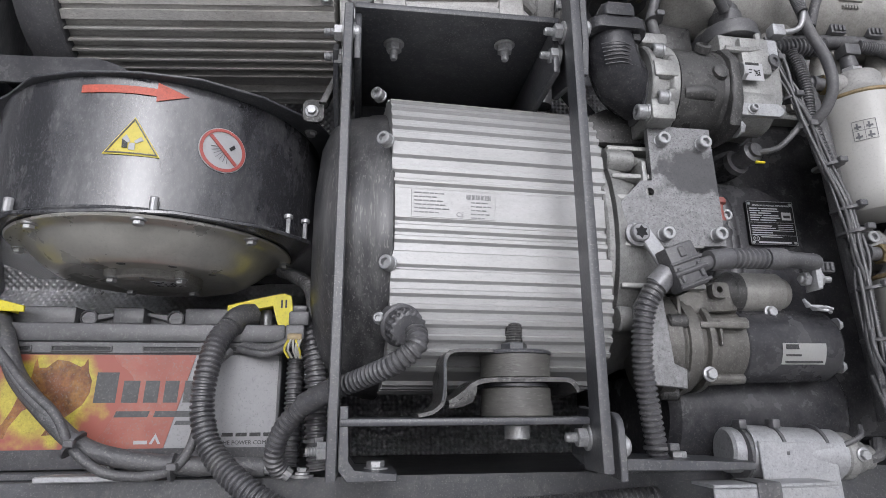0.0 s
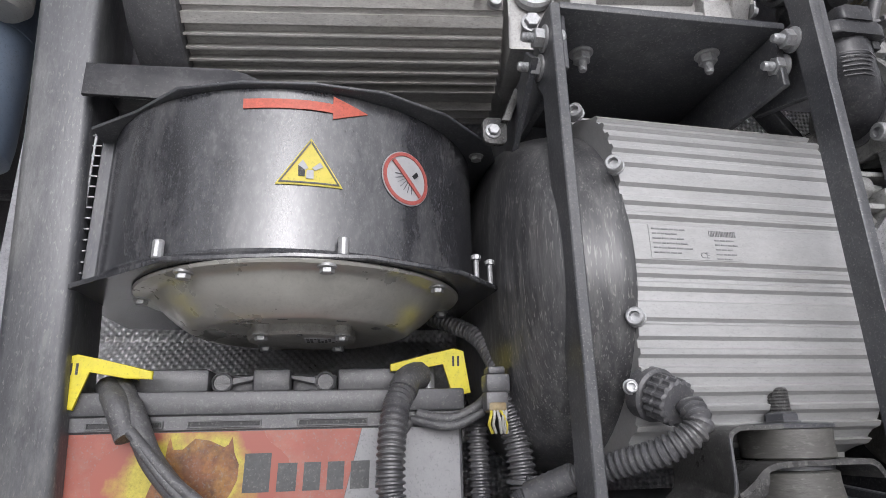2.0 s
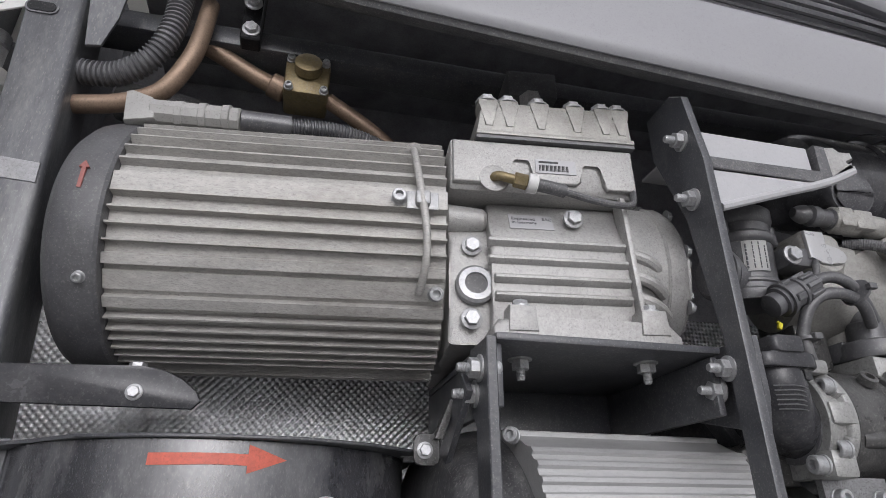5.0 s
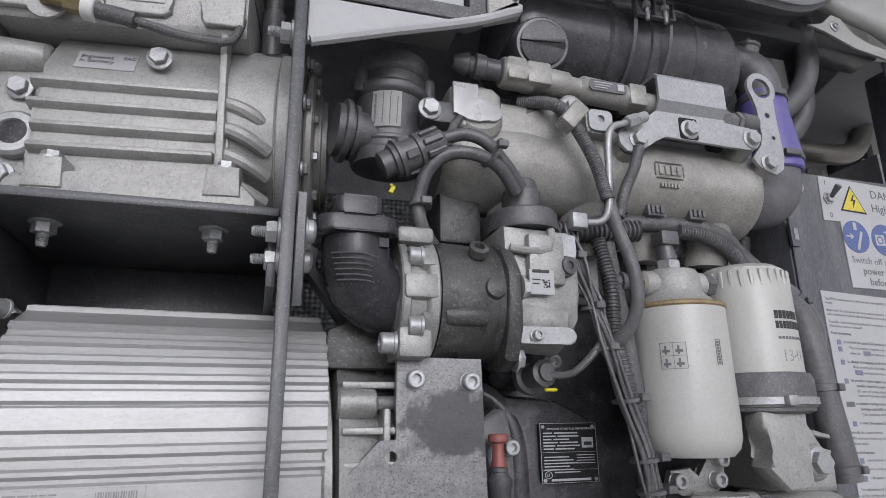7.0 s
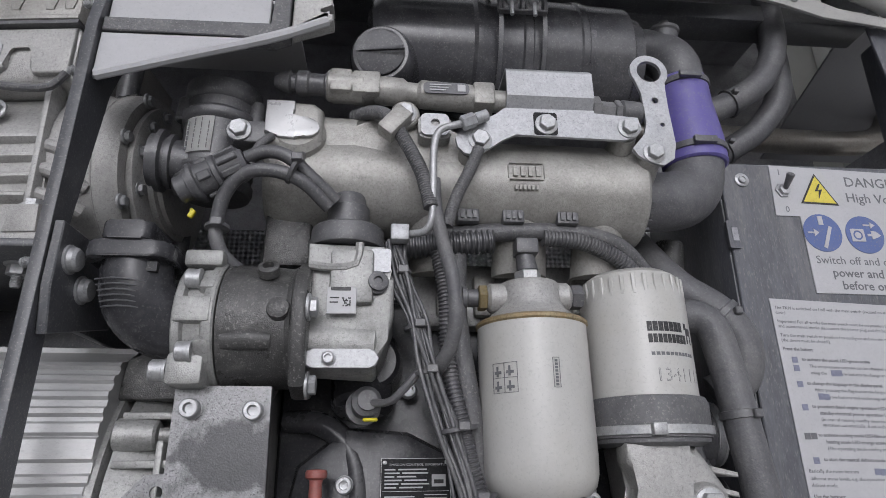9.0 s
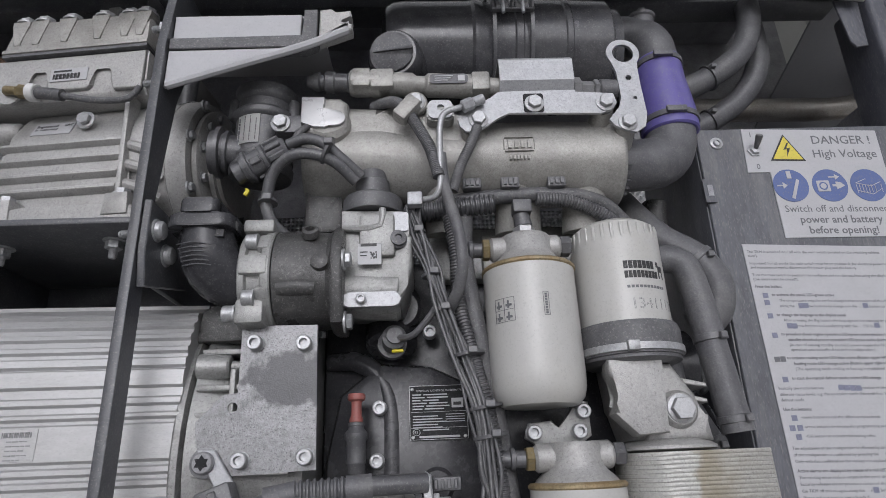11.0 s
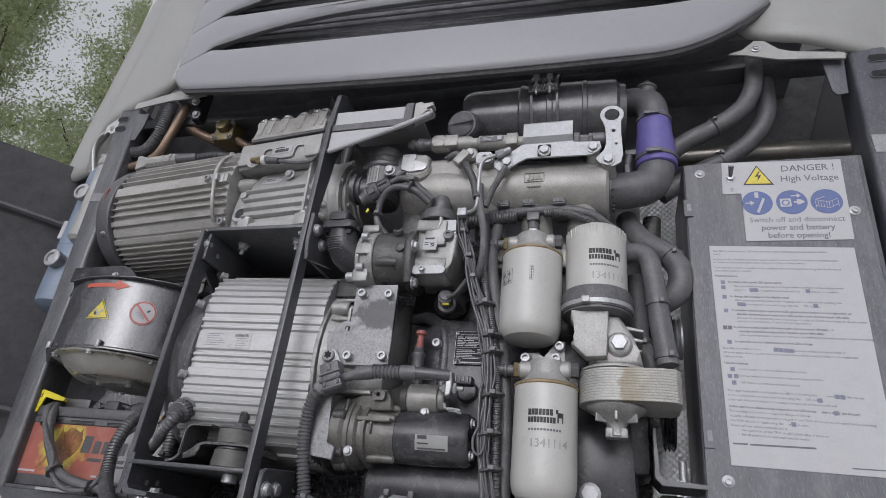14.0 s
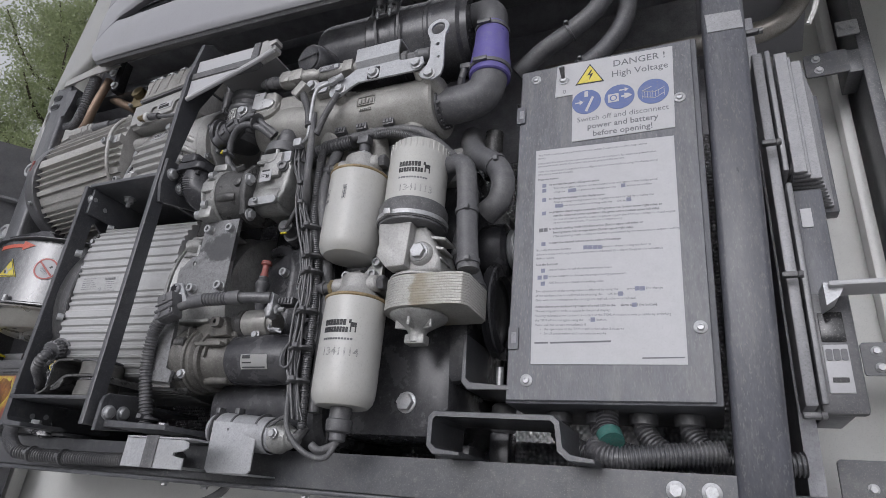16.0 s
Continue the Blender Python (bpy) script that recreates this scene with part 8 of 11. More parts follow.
def shield():
    s = thing("lifting_bracket", (0.72, 0.6, 2.15), "bright zinc lifting bracket with shield and lifting eye", "bracket")
    y = 0.592
    bm = bmesh.new()
    holed(bm, [(0.602, 2.158), (0.609, 2.151), (0.622, 2.15), (0.648, 2.168), (0.66, 2.174), (0.77, 2.172), (0.783, 2.176), (0.79, 2.186), (0.787, 2.199), (0.742, 2.202), (0.742, 2.205), (0.65, 2.204), (0.64, 2.196), (0.605, 2.176), (0.6, 2.168)], [], y, y + 0.004)
    part("strap", bm, galv, s)
    bm = bmesh.new()
    slab(bm, [(0.595, 2.203), (0.585, 2.215), (0.585, 2.244), (0.59, 2.25), (0.64, 2.25), (0.64, 2.246), (0.592, 2.246), (0.589, 2.243), (0.589, 2.216), (0.598, 2.205)], 0.652, 0.741, "x")
    part("shield_hood", bm, galv, s)
    bm = bmesh.new()
    outer = [(0.797, 2.15), (0.81, 2.148), (0.822, 2.156), (0.826, 2.173), (0.824, 2.215), (0.824, 2.237)] + [(0.809 + 0.0205 * math.cos(radians(a)), 2.26 + 0.0205 * math.sin(radians(a))) for a in range(-40, 221, 15)] + [(0.797, 2.232), (0.798, 2.196), (0.794, 2.183), (0.78, 2.166), (0.785, 2.158)]
    holed(bm, outer, [(0.809, 2.26, 0.0132), (0.811, 2.224, 0.0037), (0.815, 2.195, 0.0025)], y + 0.0045, y + 0.0085)
    part("lifting_eye", bm, galv, s)
    # the slot isn't cut: a black slab paints the shade within it
    bm = bmesh.new()
    slab(bm, rounded(0.6785, 0.7025, 2.1745, 2.2, 0.003), y - 0.0008, y + 0.0004)
    part("slot", bm, plate_black, s)
    bolts(hex_bolt, [(0.691, y - 0.0008, 2.186), (0.776, y, 2.186), (0.624, y, 2.166)], s)
    bolts(hex_bolt, [(0.801, y + 0.0044, 2.161)], s)
    # stand-off behind
    for x, z in ((0.616, 2.16), (0.8, 2.16), (0.776, 2.183)):
        bm = bmesh.new()
        cyl(bm, (x, y + 0.0088, z), (x, 0.64, z - 0.01), 0.011, 0.016, 16)
        part("stand_off", bm, cast_beige, s)


shield()


def fuel_pipe():
    f = thing("fuel_pipe", (0.58, 0.59, 2.06), "bent steel fuel pipe between rail and pump", "pipe")
    bm = bmesh.new()
    tube(bm, [(0.556, 0.6, 2.069), (0.57, 0.592, 2.069), (0.576, 0.587, 2.08), (0.577, 0.583, 2.11), (0.578, 0.58, 2.15), (0.584, 0.58, 2.168), (0.6, 0.582, 2.176), (0.612, 0.587, 2.182)], 0.0036, 12, 0.004)
    part("pipe", bm, zinc, f)
    bm = bmesh.new()
    d = (0.85, 0.05, 0.4)
    cyl(bm, (0.605, 0.583, 2.178), (0.618, 0.5835, 2.184), 0.0075, None, 6, 0.001)
    cyl(bm, (0.618, 0.5835, 2.184), (0.63, 0.585, 2.19), 0.006, None, 14)
    part("union_nut", bm, galv, f)


fuel_pipe()


# ---- charge air hoses and air filter ----
def charge_hose():
    h = thing("charge_hose", (0.88, 0.665, 2.1), "purple silicone coupling between dark moulded pipes", "hose")
    c = (0.884, 0.668)
    bm = bmesh.new()
    lathe(bm, (*c, 2.184), (0, 0, 1), [(0.034, 0), (0.0365, 0.002), (0.0365, 0.03), (0.034, 0.055), (0.0312, 0.08), (0.0305, 0.113), (0.029, 0.115)], 36)
    part("silicone_sleeve", bm, purple, h, "purple silicone sleeve")
    for z, r in ((2.196, 0.0365), (2.286, 0.0305)):
        bm = bmesh.new()
        lathe(bm, (*c, z), (0, 0, 1), [(r, 0), (r + 0.002, 0.0005), (r + 0.002, 0.0075), (r, 0.008)], 36)
        box(bm, c[0] - 0.018, c[0] + 0.008, c[1] - r - 0.0055, c[1] - r - 0.0005, z, z + 0.008, 0.001)
        part("clamp", bm, plastic, h)
    bm = bmesh.new()
    pts, _ = curve_points([(0.884, 0.668, 2.21), (0.883, 0.668, 2.184), (0.875, 0.667, 2.158), (0.853, 0.665, 2.142), (0.8, 0.66, 2.136)], 26)
    sweep(bm, pts, [0.032] * 10 + [0.0325] * 4 + [0.033] * 12, 28)
    part("lower_elbow", bm, hose_mat, h, "dark moulded elbow")
    bm = bmesh.new()
    for k in range(9):
        a = radians(20 + 18 * k)
        box(bm, 0.8, 0.81, -0.002, 0.002, -0.002, 0.002, 0, 2, Matrix.Translation((0, 0.66, 2.135)) @ pose(0, 0, 0, math.degrees(a) + 90, 0, 0) @ Matrix.Translation((0, 0, 0.036)))
    lathe(bm, (0.797, 0.66, 2.135), (1, 0, 0), [(0.037, 0), (0.038, 0.001), (0.038, 0.007), (0.035, 0.008)], 30)
    part("clamp_collar", bm, plastic, h)
    bm = bmesh.new()
    pts, _ = curve_points([(0.884, 0.668, 2.29), (0.883, 0.67, 2.325), (0.872, 0.68, 2.35), (0.85, 0.69, 2.362), (0.82, 0.695, 2.365)], 22)
    sweep(bm, pts, 0.028, 26)
    lathe(bm, (0.874, 0.672, 2.36), (0.1, -0.15, 1), [(0.017, 0), (0.0165, 0.014), (0.0185, 0.016), (0.0185, 0.02), (0.006, 0.021), (0.0055, 0.032), (0, 0.033)], 22)
    part("upper_elbow", bm, plastic, h)
    # small sensor beside the sleeve
    bm = bmesh.new()
    cyl(bm, (0.833, 0.66, 2.165), (0.833, 0.66, 2.19), 0.0075, None, 6, 0.001)
    cyl(bm, (0.833, 0.66, 2.19), (0.838, 0.66, 2.215), 0.0065, None, 14, 0.001)
    box(bm, 0.83, 0.85, 0.653, 0.667, 2.21, 2.222, 0.002)
    part("temperature_sensor", bm, plastic, h)


charge_hose()


def air_filter():
    a = thing("air_filter", (0.68, 0.7, 2.27), "black plastic air filter housing with clamp straps", "air filter")
    satin = mat("satin_black_plastic", (0.058, 0.058, 0.064), 0.24, 0, 0.2, 40, 0.06, 500, DUST, 0.18, 12, 0.08, spec=0.6, speck=0.2)
    c = (0.705, 2.352)
    bm = bmesh.new()
    lathe(bm, (0.505, c[0] - 0.01, c[1] - 0.01), (1, 0.06, 0), [(0.045, 0), (0.064, 0.006), (0.07, 0.016), (0.072, 0.03), (0.075, 0.12), (0.079, 0.124), (0.079, 0.13), (0.077, 0.134), (0.079, 0.176), (0.082, 0.178), (0.082, 0.187), (0.08, 0.189), (0.08, 0.245), (0.082, 0.247), (0.082, 0.254), (0.08, 0.256), (0.08, 0.31), (0.072, 0.316), (0.07, 0.328), (0.05, 0.33)], 64)
    part("housing", bm, satin, a)
    # round inlet stub with its split rubber valve
    face, aim = Vector((0.525, 0.606, 2.274)), Vector((-0.14, -1, -0.22)).normalized()
    bm = bmesh.new()
    lathe(bm, face - aim * 0.075, aim, [(0.036, 0), (0.036, 0.052), (0.0345, 0.064), (0.0315, 0.073), (0.029, 0.076), (0.0255, 0.0762), (0.025, 0.0745)], 40)
    port = part("inlet_port", bm, satin, a)
    m = facing(face, aim)
    for s in (1, -1):
        bm = bmesh.new()
        half = [(0.0252 * math.cos(radians(t)), s * (0.0008 + 0.0244 * math.sin(radians(t)))) for t in range(0, 181, 12)]
        vs = [bm.verts.new(m @ Vector((p[0], p[1], 0.004 if 0 < i < 15 and abs(p[1]) > 0.004 else 0.007))) for i, p in enumerate(half)]
        bm.faces.new(vs)
        bmesh.ops.solidify(bm, geom=bm.faces[:], thickness=0.003)
        part("dust_valve", bm, satin, port, "black rubber dust valve lip")
    # two straps with a double buckle, screws and springs
    for x in (0.656, 0.706):
        bm = bmesh.new()
        pts = [Vector((x + 0.0015, 0.7 - 0.0845 * math.cos(radians(t)), 2.35 + 0.0845 * math.sin(radians(t)))) for t in range(-62, 131, 8)]
        rows = []
        for k, p in enumerate(pts):
            d = (pts[min(k + 1, len(pts) - 1)] - pts[max(k - 1, 0)]).normalized()
            n = Vector((1, 0, 0)).cross(d)
            rows.append([bm.verts.new(p + Vector((w, 0, 0)) + n * h) for w, h in ((-0.0024, -0.0006), (0.0024, -0.0006), (0.0024, 0.0006), (-0.0024, 0.0006))])
        for p, q in zip(rows, rows[1:]):
            for k in range(4):
                bm.faces.new((p[k], p[(k + 1) % 4], q[(k + 1) % 4], q[k]))
        bm.faces.new(rows[0]), bm.faces.new(rows[-1])
        part("strap", bm, plastic, a)
    bm = bmesh.new()
    for x0, x1, z0, z1 in ((0.653, 0.709, 2.366, 2.3695), (0.653, 0.709, 2.342, 2.3445), (0.653, 0.657, 2.3445, 2.366), (0.679, 0.683, 2.3445, 2.366), (0.705, 0.709, 2.3445, 2.366)):
        box(bm, x0, x1, 0.607, 0.6145, z0, z1, 0.0008, 1)
    buckle = part("buckle_frame", bm, plastic, a, "black double buckle frame")
    for x in (0.668, 0.694):
        bm = bmesh.new()
        box(bm, x - 0.0085, x + 0.0085, 0.6105, 0.614, 2.348, 2.364, 0.0008, 1)
        part("buckle", bm, sink_paint, buckle, "grey strap buckle")
        bm = bmesh.new()
        cyl(bm, (x, 0.6075, 2.336), (x, 0.6075, 2.387), 0.0024, None, 10)
        lathe(bm, (x, 0.6075, 2.353), (0, 0, 1), [(0.0055, 0), (0.0055, 0.006), (0, 0.006)], 6)
        for k in range(4):
            lathe(bm, (x, 0.6075, 2.37 + 0.0042 * k), (0, 0, 1), [(0.0042, 0), (0.0062, 0.0011), (0.0042, 0.0022)], 14)
        part("spring_screw", bm, galv, buckle)



air_filter()


def throttle():
    t = thing("throttle_valve", (0.372, 0.605, 2.08), "black throttle valve body with white label", "valve")
    c = Vector((0.362, 0.642, 2.118))
    d = Vector((0.03, -0.06, 1)).normalized()
    bm = bmesh.new()
    lathe(bm, c, d, [(0.028, 0), (0.036, 0.003), (0.038, 0.008), (0.038, 0.014), (0.0355, 0.017), (0.0355, 0.022), (0.037, 0.024), (0.037, 0.027), (0.034, 0.029), (0.034, 0.073), (0.037, 0.075), (0.0385, 0.078), (0.0385, 0.083), (0.036, 0.086), (0.0335, 0.088), (0.0335, 0.098), (0.036, 0.1), (0.0375, 0.104), (0.0375, 0.116), (0.034, 0.119), (0.03, 0.1195), (0.029, 0.106), (0, 0.105)], 40)
    body = part("body", bm, plastic, t)
    # clip bosses on both sides of the neck
    for q in ((-0.033, -0.012), (0.036, -0.008)):
        bm = bmesh.new()
        p = c + d * 0.076 + Vector((q[0], q[1], 0))
        cyl(bm, p, p + d * 0.026, 0.0085, 0.0075, 16, 0.002)
        part("clip_boss", bm, plastic, body)
    # stub towards the coupling, with its rings
    bm = bmesh.new()
    lathe(bm, (0.334, 0.63, 2.15), (-1, -0.12, 0.05), [(0.02, -0.01), (0.022, 0.0), (0.022, 0.006), (0.027, 0.007), (0.027, 0.011), (0.024, 0.012), (0.024, 0.015), (0.031, 0.016), (0.031, 0.021), (0.026, 0.022), (0.026, 0.028), (0, 0.028)], 30)
    part("inlet_stub", bm, plastic, t)
    bm = bmesh.new()
    box(bm, 0.388, 0.425, 0.597, 0.63, 2.158, 2.182, 0.003)
    part("arm", bm, plastic, t)
    bolts(hex_bolt, [(0.394, 0.596, 2.17)], t)
    bm = bmesh.new()
    rows = []
    for i in range(9):
        a = radians(-40 + 5.8 * i)
        rows.append([bm.verts.new((c.x + 0.0362 * math.sin(a) + h * 0.03, c.y - 0.0362 * math.cos(a) - h * 0.06, c.z + h)) for h in (0.033, 0.07)])
    for p, q in zip(rows, rows[1:]):
        bm.faces.new((p[0], p[1], q[1], q[0]))
    bmesh.ops.solidify(bm, geom=bm.faces[:], thickness=-0.0006)
    lab = part("label", bm, bright_label, body, "white label with upright print")
    random.seed(21)
    for k in range(4):
        a = radians(-33 + 11 * k)
        bm = bmesh.new()
        h = 0.036
        while h < 0.065:
            e = h + random.uniform(0.002, 0.006)
            x, y = c.x + 0.0369 * math.sin(a) + h * 0.03, c.y - 0.0369 * math.cos(a) - h * 0.06
            box(bm, x - (0.0012 if k == 0 else 0.0002), x + 0.0003, y - 0.0005, y + 0.0008, c.z + h, c.z + min(e, 0.068))
            h = e + 0.0012
        part("print_bar", bm, grey_ink, lab)


throttle()


def sheet_bracket():
    b = thing("sheet_bracket", (0.37, 0.57, 2.19), "white painted folded sheet bracket with black rubber insert", "bracket")
    bm = bmesh.new()
    slab(bm, [(0.273, 2.195), (0.273, 2.243), (0.42, 2.243), (0.476, 2.282), (0.476, 2.268), (0.43, 2.248)], 0.556, 0.562, "y", 0.001, 1)
    part("lower_sheet", bm, paper, b, "white lower sheet")
    bm = bmesh.new()
    slab(bm, [(0.273, 2.262), (0.273, 2.297), (0.42, 2.297), (0.42, 2.262)], 0.562, 0.568, "y", 0.001, 1)
    part("upper_sheet", bm, paper, b)
    bm = bmesh.new()
    slab(bm, [(0.273, 2.245), (0.273, 2.26), (0.424, 2.26), (0.424, 2.298), (0.44, 2.298), (0.44, 2.252), (0.425, 2.245)], 0.555, 0.575, "y", 0.001, 1)
    part("insert", bm, rubber, b, "black rubber insert")
    bm = bmesh.new()
    slab(bm, [(0.442, 2.255), (0.442, 2.298), (0.455, 2.3), (0.46, 2.292), (0.478, 2.297), (0.48, 2.287), (0.466, 2.284), (0.466, 2.278), (0.48, 2.278), (0.48, 2.27)], 0.556, 0.575, "y", 0.0015, 1)
    part("end_bracket", bm, cast_white, b)
    bm = bmesh.new()
    box(bm, 0.273, 0.44, 0.57, 0.68, 2.298, 2.302, 0.001)
    part("top_sheet", bm, paper, b)
    bm = bmesh.new()
    tube(bm, [(0.276, 0.556, 2.196), (0.35, 0.556, 2.221), (0.425, 0.556, 2.246), (0.475, 0.558, 2.27)], 0.005, 8)
    part("folded_edge", bm, paper, b)


sheet_bracket()

# ---- filters ----
def wrap_round(bm, cx, cy, r, lift):
    """Lays flat work (x along the girth, y up, z out) round an upright cylinder, from its front."""
    for v in bm.verts:
        a = v.co.x / r
        rr = r + lift + v.co.z
        v.co = Vector((cx + rr * math.sin(a), cy - rr * math.cos(a), v.co.y))


def band_boxes(bm, rects):
    for x0, x1, z0, z1 in rects:
        n = max(1, int(abs(x1 - x0) / 0.004))
        for k in range(n):
            a, b = x0 + (x1 - x0) * k / n, x0 + (x1 - x0) * (k + 1) / n
            vs = [bm.verts.new(p) for p in ((a, z0, 0), (b, z0, 0), (b, z1, 0), (a, z1, 0))]
            f = bm.faces.new(vs)
            g = bmesh.ops.extrude_face_region(bm, geom=[f])
            bmesh.ops.translate(bm, verts=[v for v in g["geom"] if isinstance(v, bmesh.types.BMVert)], vec=(0, 0, 0.0004))


def brand_print(can, cx, cy, r, turn, z, number):
    """Plain bars for the brand, an outline block for the animal, and the part number."""
    bm = bmesh.new()
    o = r * radians(turn)
    rects = [(o - 0.026 + 0.0052 * k, o - 0.0215 + 0.0052 * k, z, z + 0.0088) for k in range(7)]
    rects += [(o - 0.026 + 0.0045 * k, o - 0.0222 + 0.0045 * k, z - 0.0105, z - 0.0025) for k in range(9)]
    band_boxes(bm, rects)
    wrap_round(bm, cx, cy, r, 0.0003)
    part("print_bar", bm, ink, can)
    bm = bmesh.new()
    band_boxes(bm, [(o + 0.0165, o + 0.0255, z - 0.002, z + 0.005), (o + 0.0165, o + 0.0185, z - 0.0095, z - 0.002), (o + 0.0235, o + 0.0255, z - 0.0095, z - 0.002), (o + 0.014, o + 0.0175, z + 0.003, z + 0.009)])
    wrap_round(bm, cx, cy, r, 0.0003)
    part("emblem_shape", bm, ink, can)
    bm = bmesh.new()
    band_boxes(bm, [(o - 0.025 + 0.0044 * k, o - 0.0218 + 0.0044 * k, z - 0.0215, z - 0.0185) for k in range(11)])
    wrap_round(bm, cx, cy, r, 0.0003)
    part("print_bar", bm, grey_ink, can)
    bm = bmesh.new()
    words(bm, number, 0.0165, Matrix.Translation((o - 0.024, z - 0.044, 0)), depth=0.0001)
    wrap_round(bm, cx, cy, r, 0.0004)
    part("part_number", bm, grey_ink, can)
    bm = bmesh.new()
    words(bm, number, 0.0165, Matrix.Translation((o - 0.024, z - 0.044, 0)), depth=0.0001, bold=-0.00045)
    wrap_round(bm, cx, cy, r, 0.0007)
    part("part_number_fill", bm, white_can, can)


def fuel_filter(cx, cy, z0, z1, r, kind):
    f = thing("fuel_filter", (cx, cy, z0), "white spin-on fuel filter with rusty rim " + ("and printed part number" if kind else "and pictogram label"), "filter", "fuel filters")
    bm = bmesh.new()
    lathe(bm, (cx, cy, z0), (0, 0, 1), [(0, 0.004), (r * 0.6, 0.002), (r * 0.8, 0.003), (r * 0.93, 0.010), (r * 0.985, 0.02), (r, 0.035), (r, z1 - z0 - 0.004)], 48)
    can = part("can", bm, white_can, f, "white painted can")
    bm = bmesh.new()
    lathe(bm, (cx, cy, z1 - 0.005), (0, 0, 1), [(r, 0), (r + 0.0015, 0.0015), (r + 0.0015, 0.004), (r - 0.001, 0.006), (r * 0.7, 0.007)], 48)
    part("rim", bm, rust, f, "rusty crimped rim")
    # cast head
    bm = bmesh.new()
    lathe(bm, (cx, cy, z1 + 0.001), (0, 0, 1), [(r * 0.88, 0), (r * 0.84, 0.003), (r * 0.66, 0.011), (r * 0.6, 0.017), (r * 0.6, 0.033), (r * 0.54, 0.0375), (0, 0.038)], 32)
    cyl(bm, (cx - 0.042, cy - 0.004, z1 + 0.024), (cx + 0.038, cy - 0.004, z1 + 0.026), 0.0138, None, 20, 0.003)
    box(bm, cx - 0.02, cx + 0.02, cy, cy + 0.07, z1 + 0.012, z1 + 0.036, 0.004)
    head = part("filter_head", bm, cast_white, f, "cast aluminium filter head")
    bm = bmesh.new()
    cyl(bm, (cx + 0.038, cy - 0.004, z1 + 0.026), (cx + 0.05, cy - 0.004, z1 + 0.026), 0.012, None, 6, 0.0015)
    part("plug", bm, plastic, head)
    bm = bmesh.new()
    cyl(bm, (cx - 0.05, cy - 0.004, z1 + 0.024), (cx - 0.042, cy - 0.004, z1 + 0.024), 0.0125, None, 6, 0.001)
    part("union_nut", bm, brass, head)
    bm = bmesh.new()
    tube(bm, [(cx - 0.05, cy - 0.004, z1 + 0.024), (cx - 0.078, cy - 0.002, z1 + 0.025)], 0.0085, 12)
    lathe(bm, (cx - 0.06, cy - 0.003, z1 + 0.0245), (-1, 0, 0), [(0.0085, 0), (0.011, 0.001), (0.011, 0.005), (0.0085, 0.006)], 16)
    part("hose_stub", bm, plastic, head)
    if kind:
        bm = bmesh.new()
        slab(bm, [(cx - 0.045, z1 + 0.045), (cx - 0.04, z1 + 0.06), (cx - 0.015, z1 + 0.062), (cx - 0.008, z1 + 0.05), (cx + 0.0, z1 + 0.06), (cx + 0.012, z1 + 0.082), (cx + 0.026, z1 + 0.08), (cx + 0.026, z1 + 0.045), (cx + 0.01, z1 + 0.035), (cx - 0.03, z1 + 0.035)], cy + 0.02, cy + 0.03, "y", 0.002)
        part("flange", bm, cast, head)
        bolts(cap_bolt, [(cx - 0.036, cy + 0.02, z1 + 0.05), (cx + 0.012, cy + 0.02, z1 + 0.05), (cx + 0.018, cy + 0.02, z1 + 0.07)], head)
        bm = bmesh.new()
        cyl(bm, (cx, cy, z0 - 0.016), (cx, cy, z0 + 0.004), 0.016, None, 20, 0.002)
        lathe(bm, (cx, cy, z0 - 0.033), (0, 0, 1), [(0.013, 0), (0.018, 0.002), (0.0195, 0.01), (0.0195, 0.017), (0.018, 0.019)], 16)
        cyl(bm, (cx, cy, z0 - 0.045), (cx, cy, z0 - 0.032), 0.012, None, 16, 0.002)
        part("water_sensor", bm, plastic, f, "black water sensor in the bowl")
        brand_print(can, cx, cy, r, 8, z1 - 0.052, "1341114")
    else:
        bm = bmesh.new()
        cyl(bm, (cx, cy, z1 + 0.04), (cx, cy, z1 + 0.052), 0.013, None, 6, 0.0015)
        part("sensor_nut", bm, zinc, head)
        bm = bmesh.new()
        cyl(bm, (cx, cy, z1 + 0.052), (cx - 0.002, cy, z1 + 0.072), 0.0105, 0.009, 16, 0.001)
        box(bm, cx - 0.012, cx + 0.01, cy - 0.012, cy + 0.008, z1 + 0.068, z1 + 0.084, 0.002)
        part("sensor", bm, plastic, head)
        bm = bmesh.new()
        o = -0.05
        band_boxes(bm, [(o, o + 0.024, 1.925, 1.9254), (o, o + 0.024, 1.9375, 1.9379), (o, o + 0.024, 1.95, 1.9504)] + [(o + 0.012 * k - 0.0002, o + 0.012 * k + 0.0002, 1.925, 1.9504) for k in range(3)] + [(o + 0.002 + 0.012 * k, o + 0.009 + 0.012 * k, 1.9285 + 0.0125 * j, 1.931 + 0.0125 * j) for k in range(2) for j in range(2)] + [(o + 0.004 + 0.012 * k, o + 0.006 + 0.012 * k, 1.9265 + 0.0125 * j, 1.935 + 0.0125 * j) for k in range(2) for j in range(2)])
        wrap_round(bm, cx, cy, r, 0.0003)
        part("pictogram_frame", bm, grey_ink, can)
        bm = bmesh.new()
        o = 0.004
        band_boxes(bm, [(o, o + 0.006, 1.928, 1.9284), (o, o + 0.006, 1.9526, 1.953), (o, o + 0.0004, 1.928, 1.953), (o + 0.0056, o + 0.006, 1.928, 1.953)] + [(o + 0.0018, o + 0.0042, 1.9295 + 0.0028 * k, 1.9315 + 0.0028 * k) for k in range(8)])
        wrap_round(bm, cx, cy, r, 0.0003)
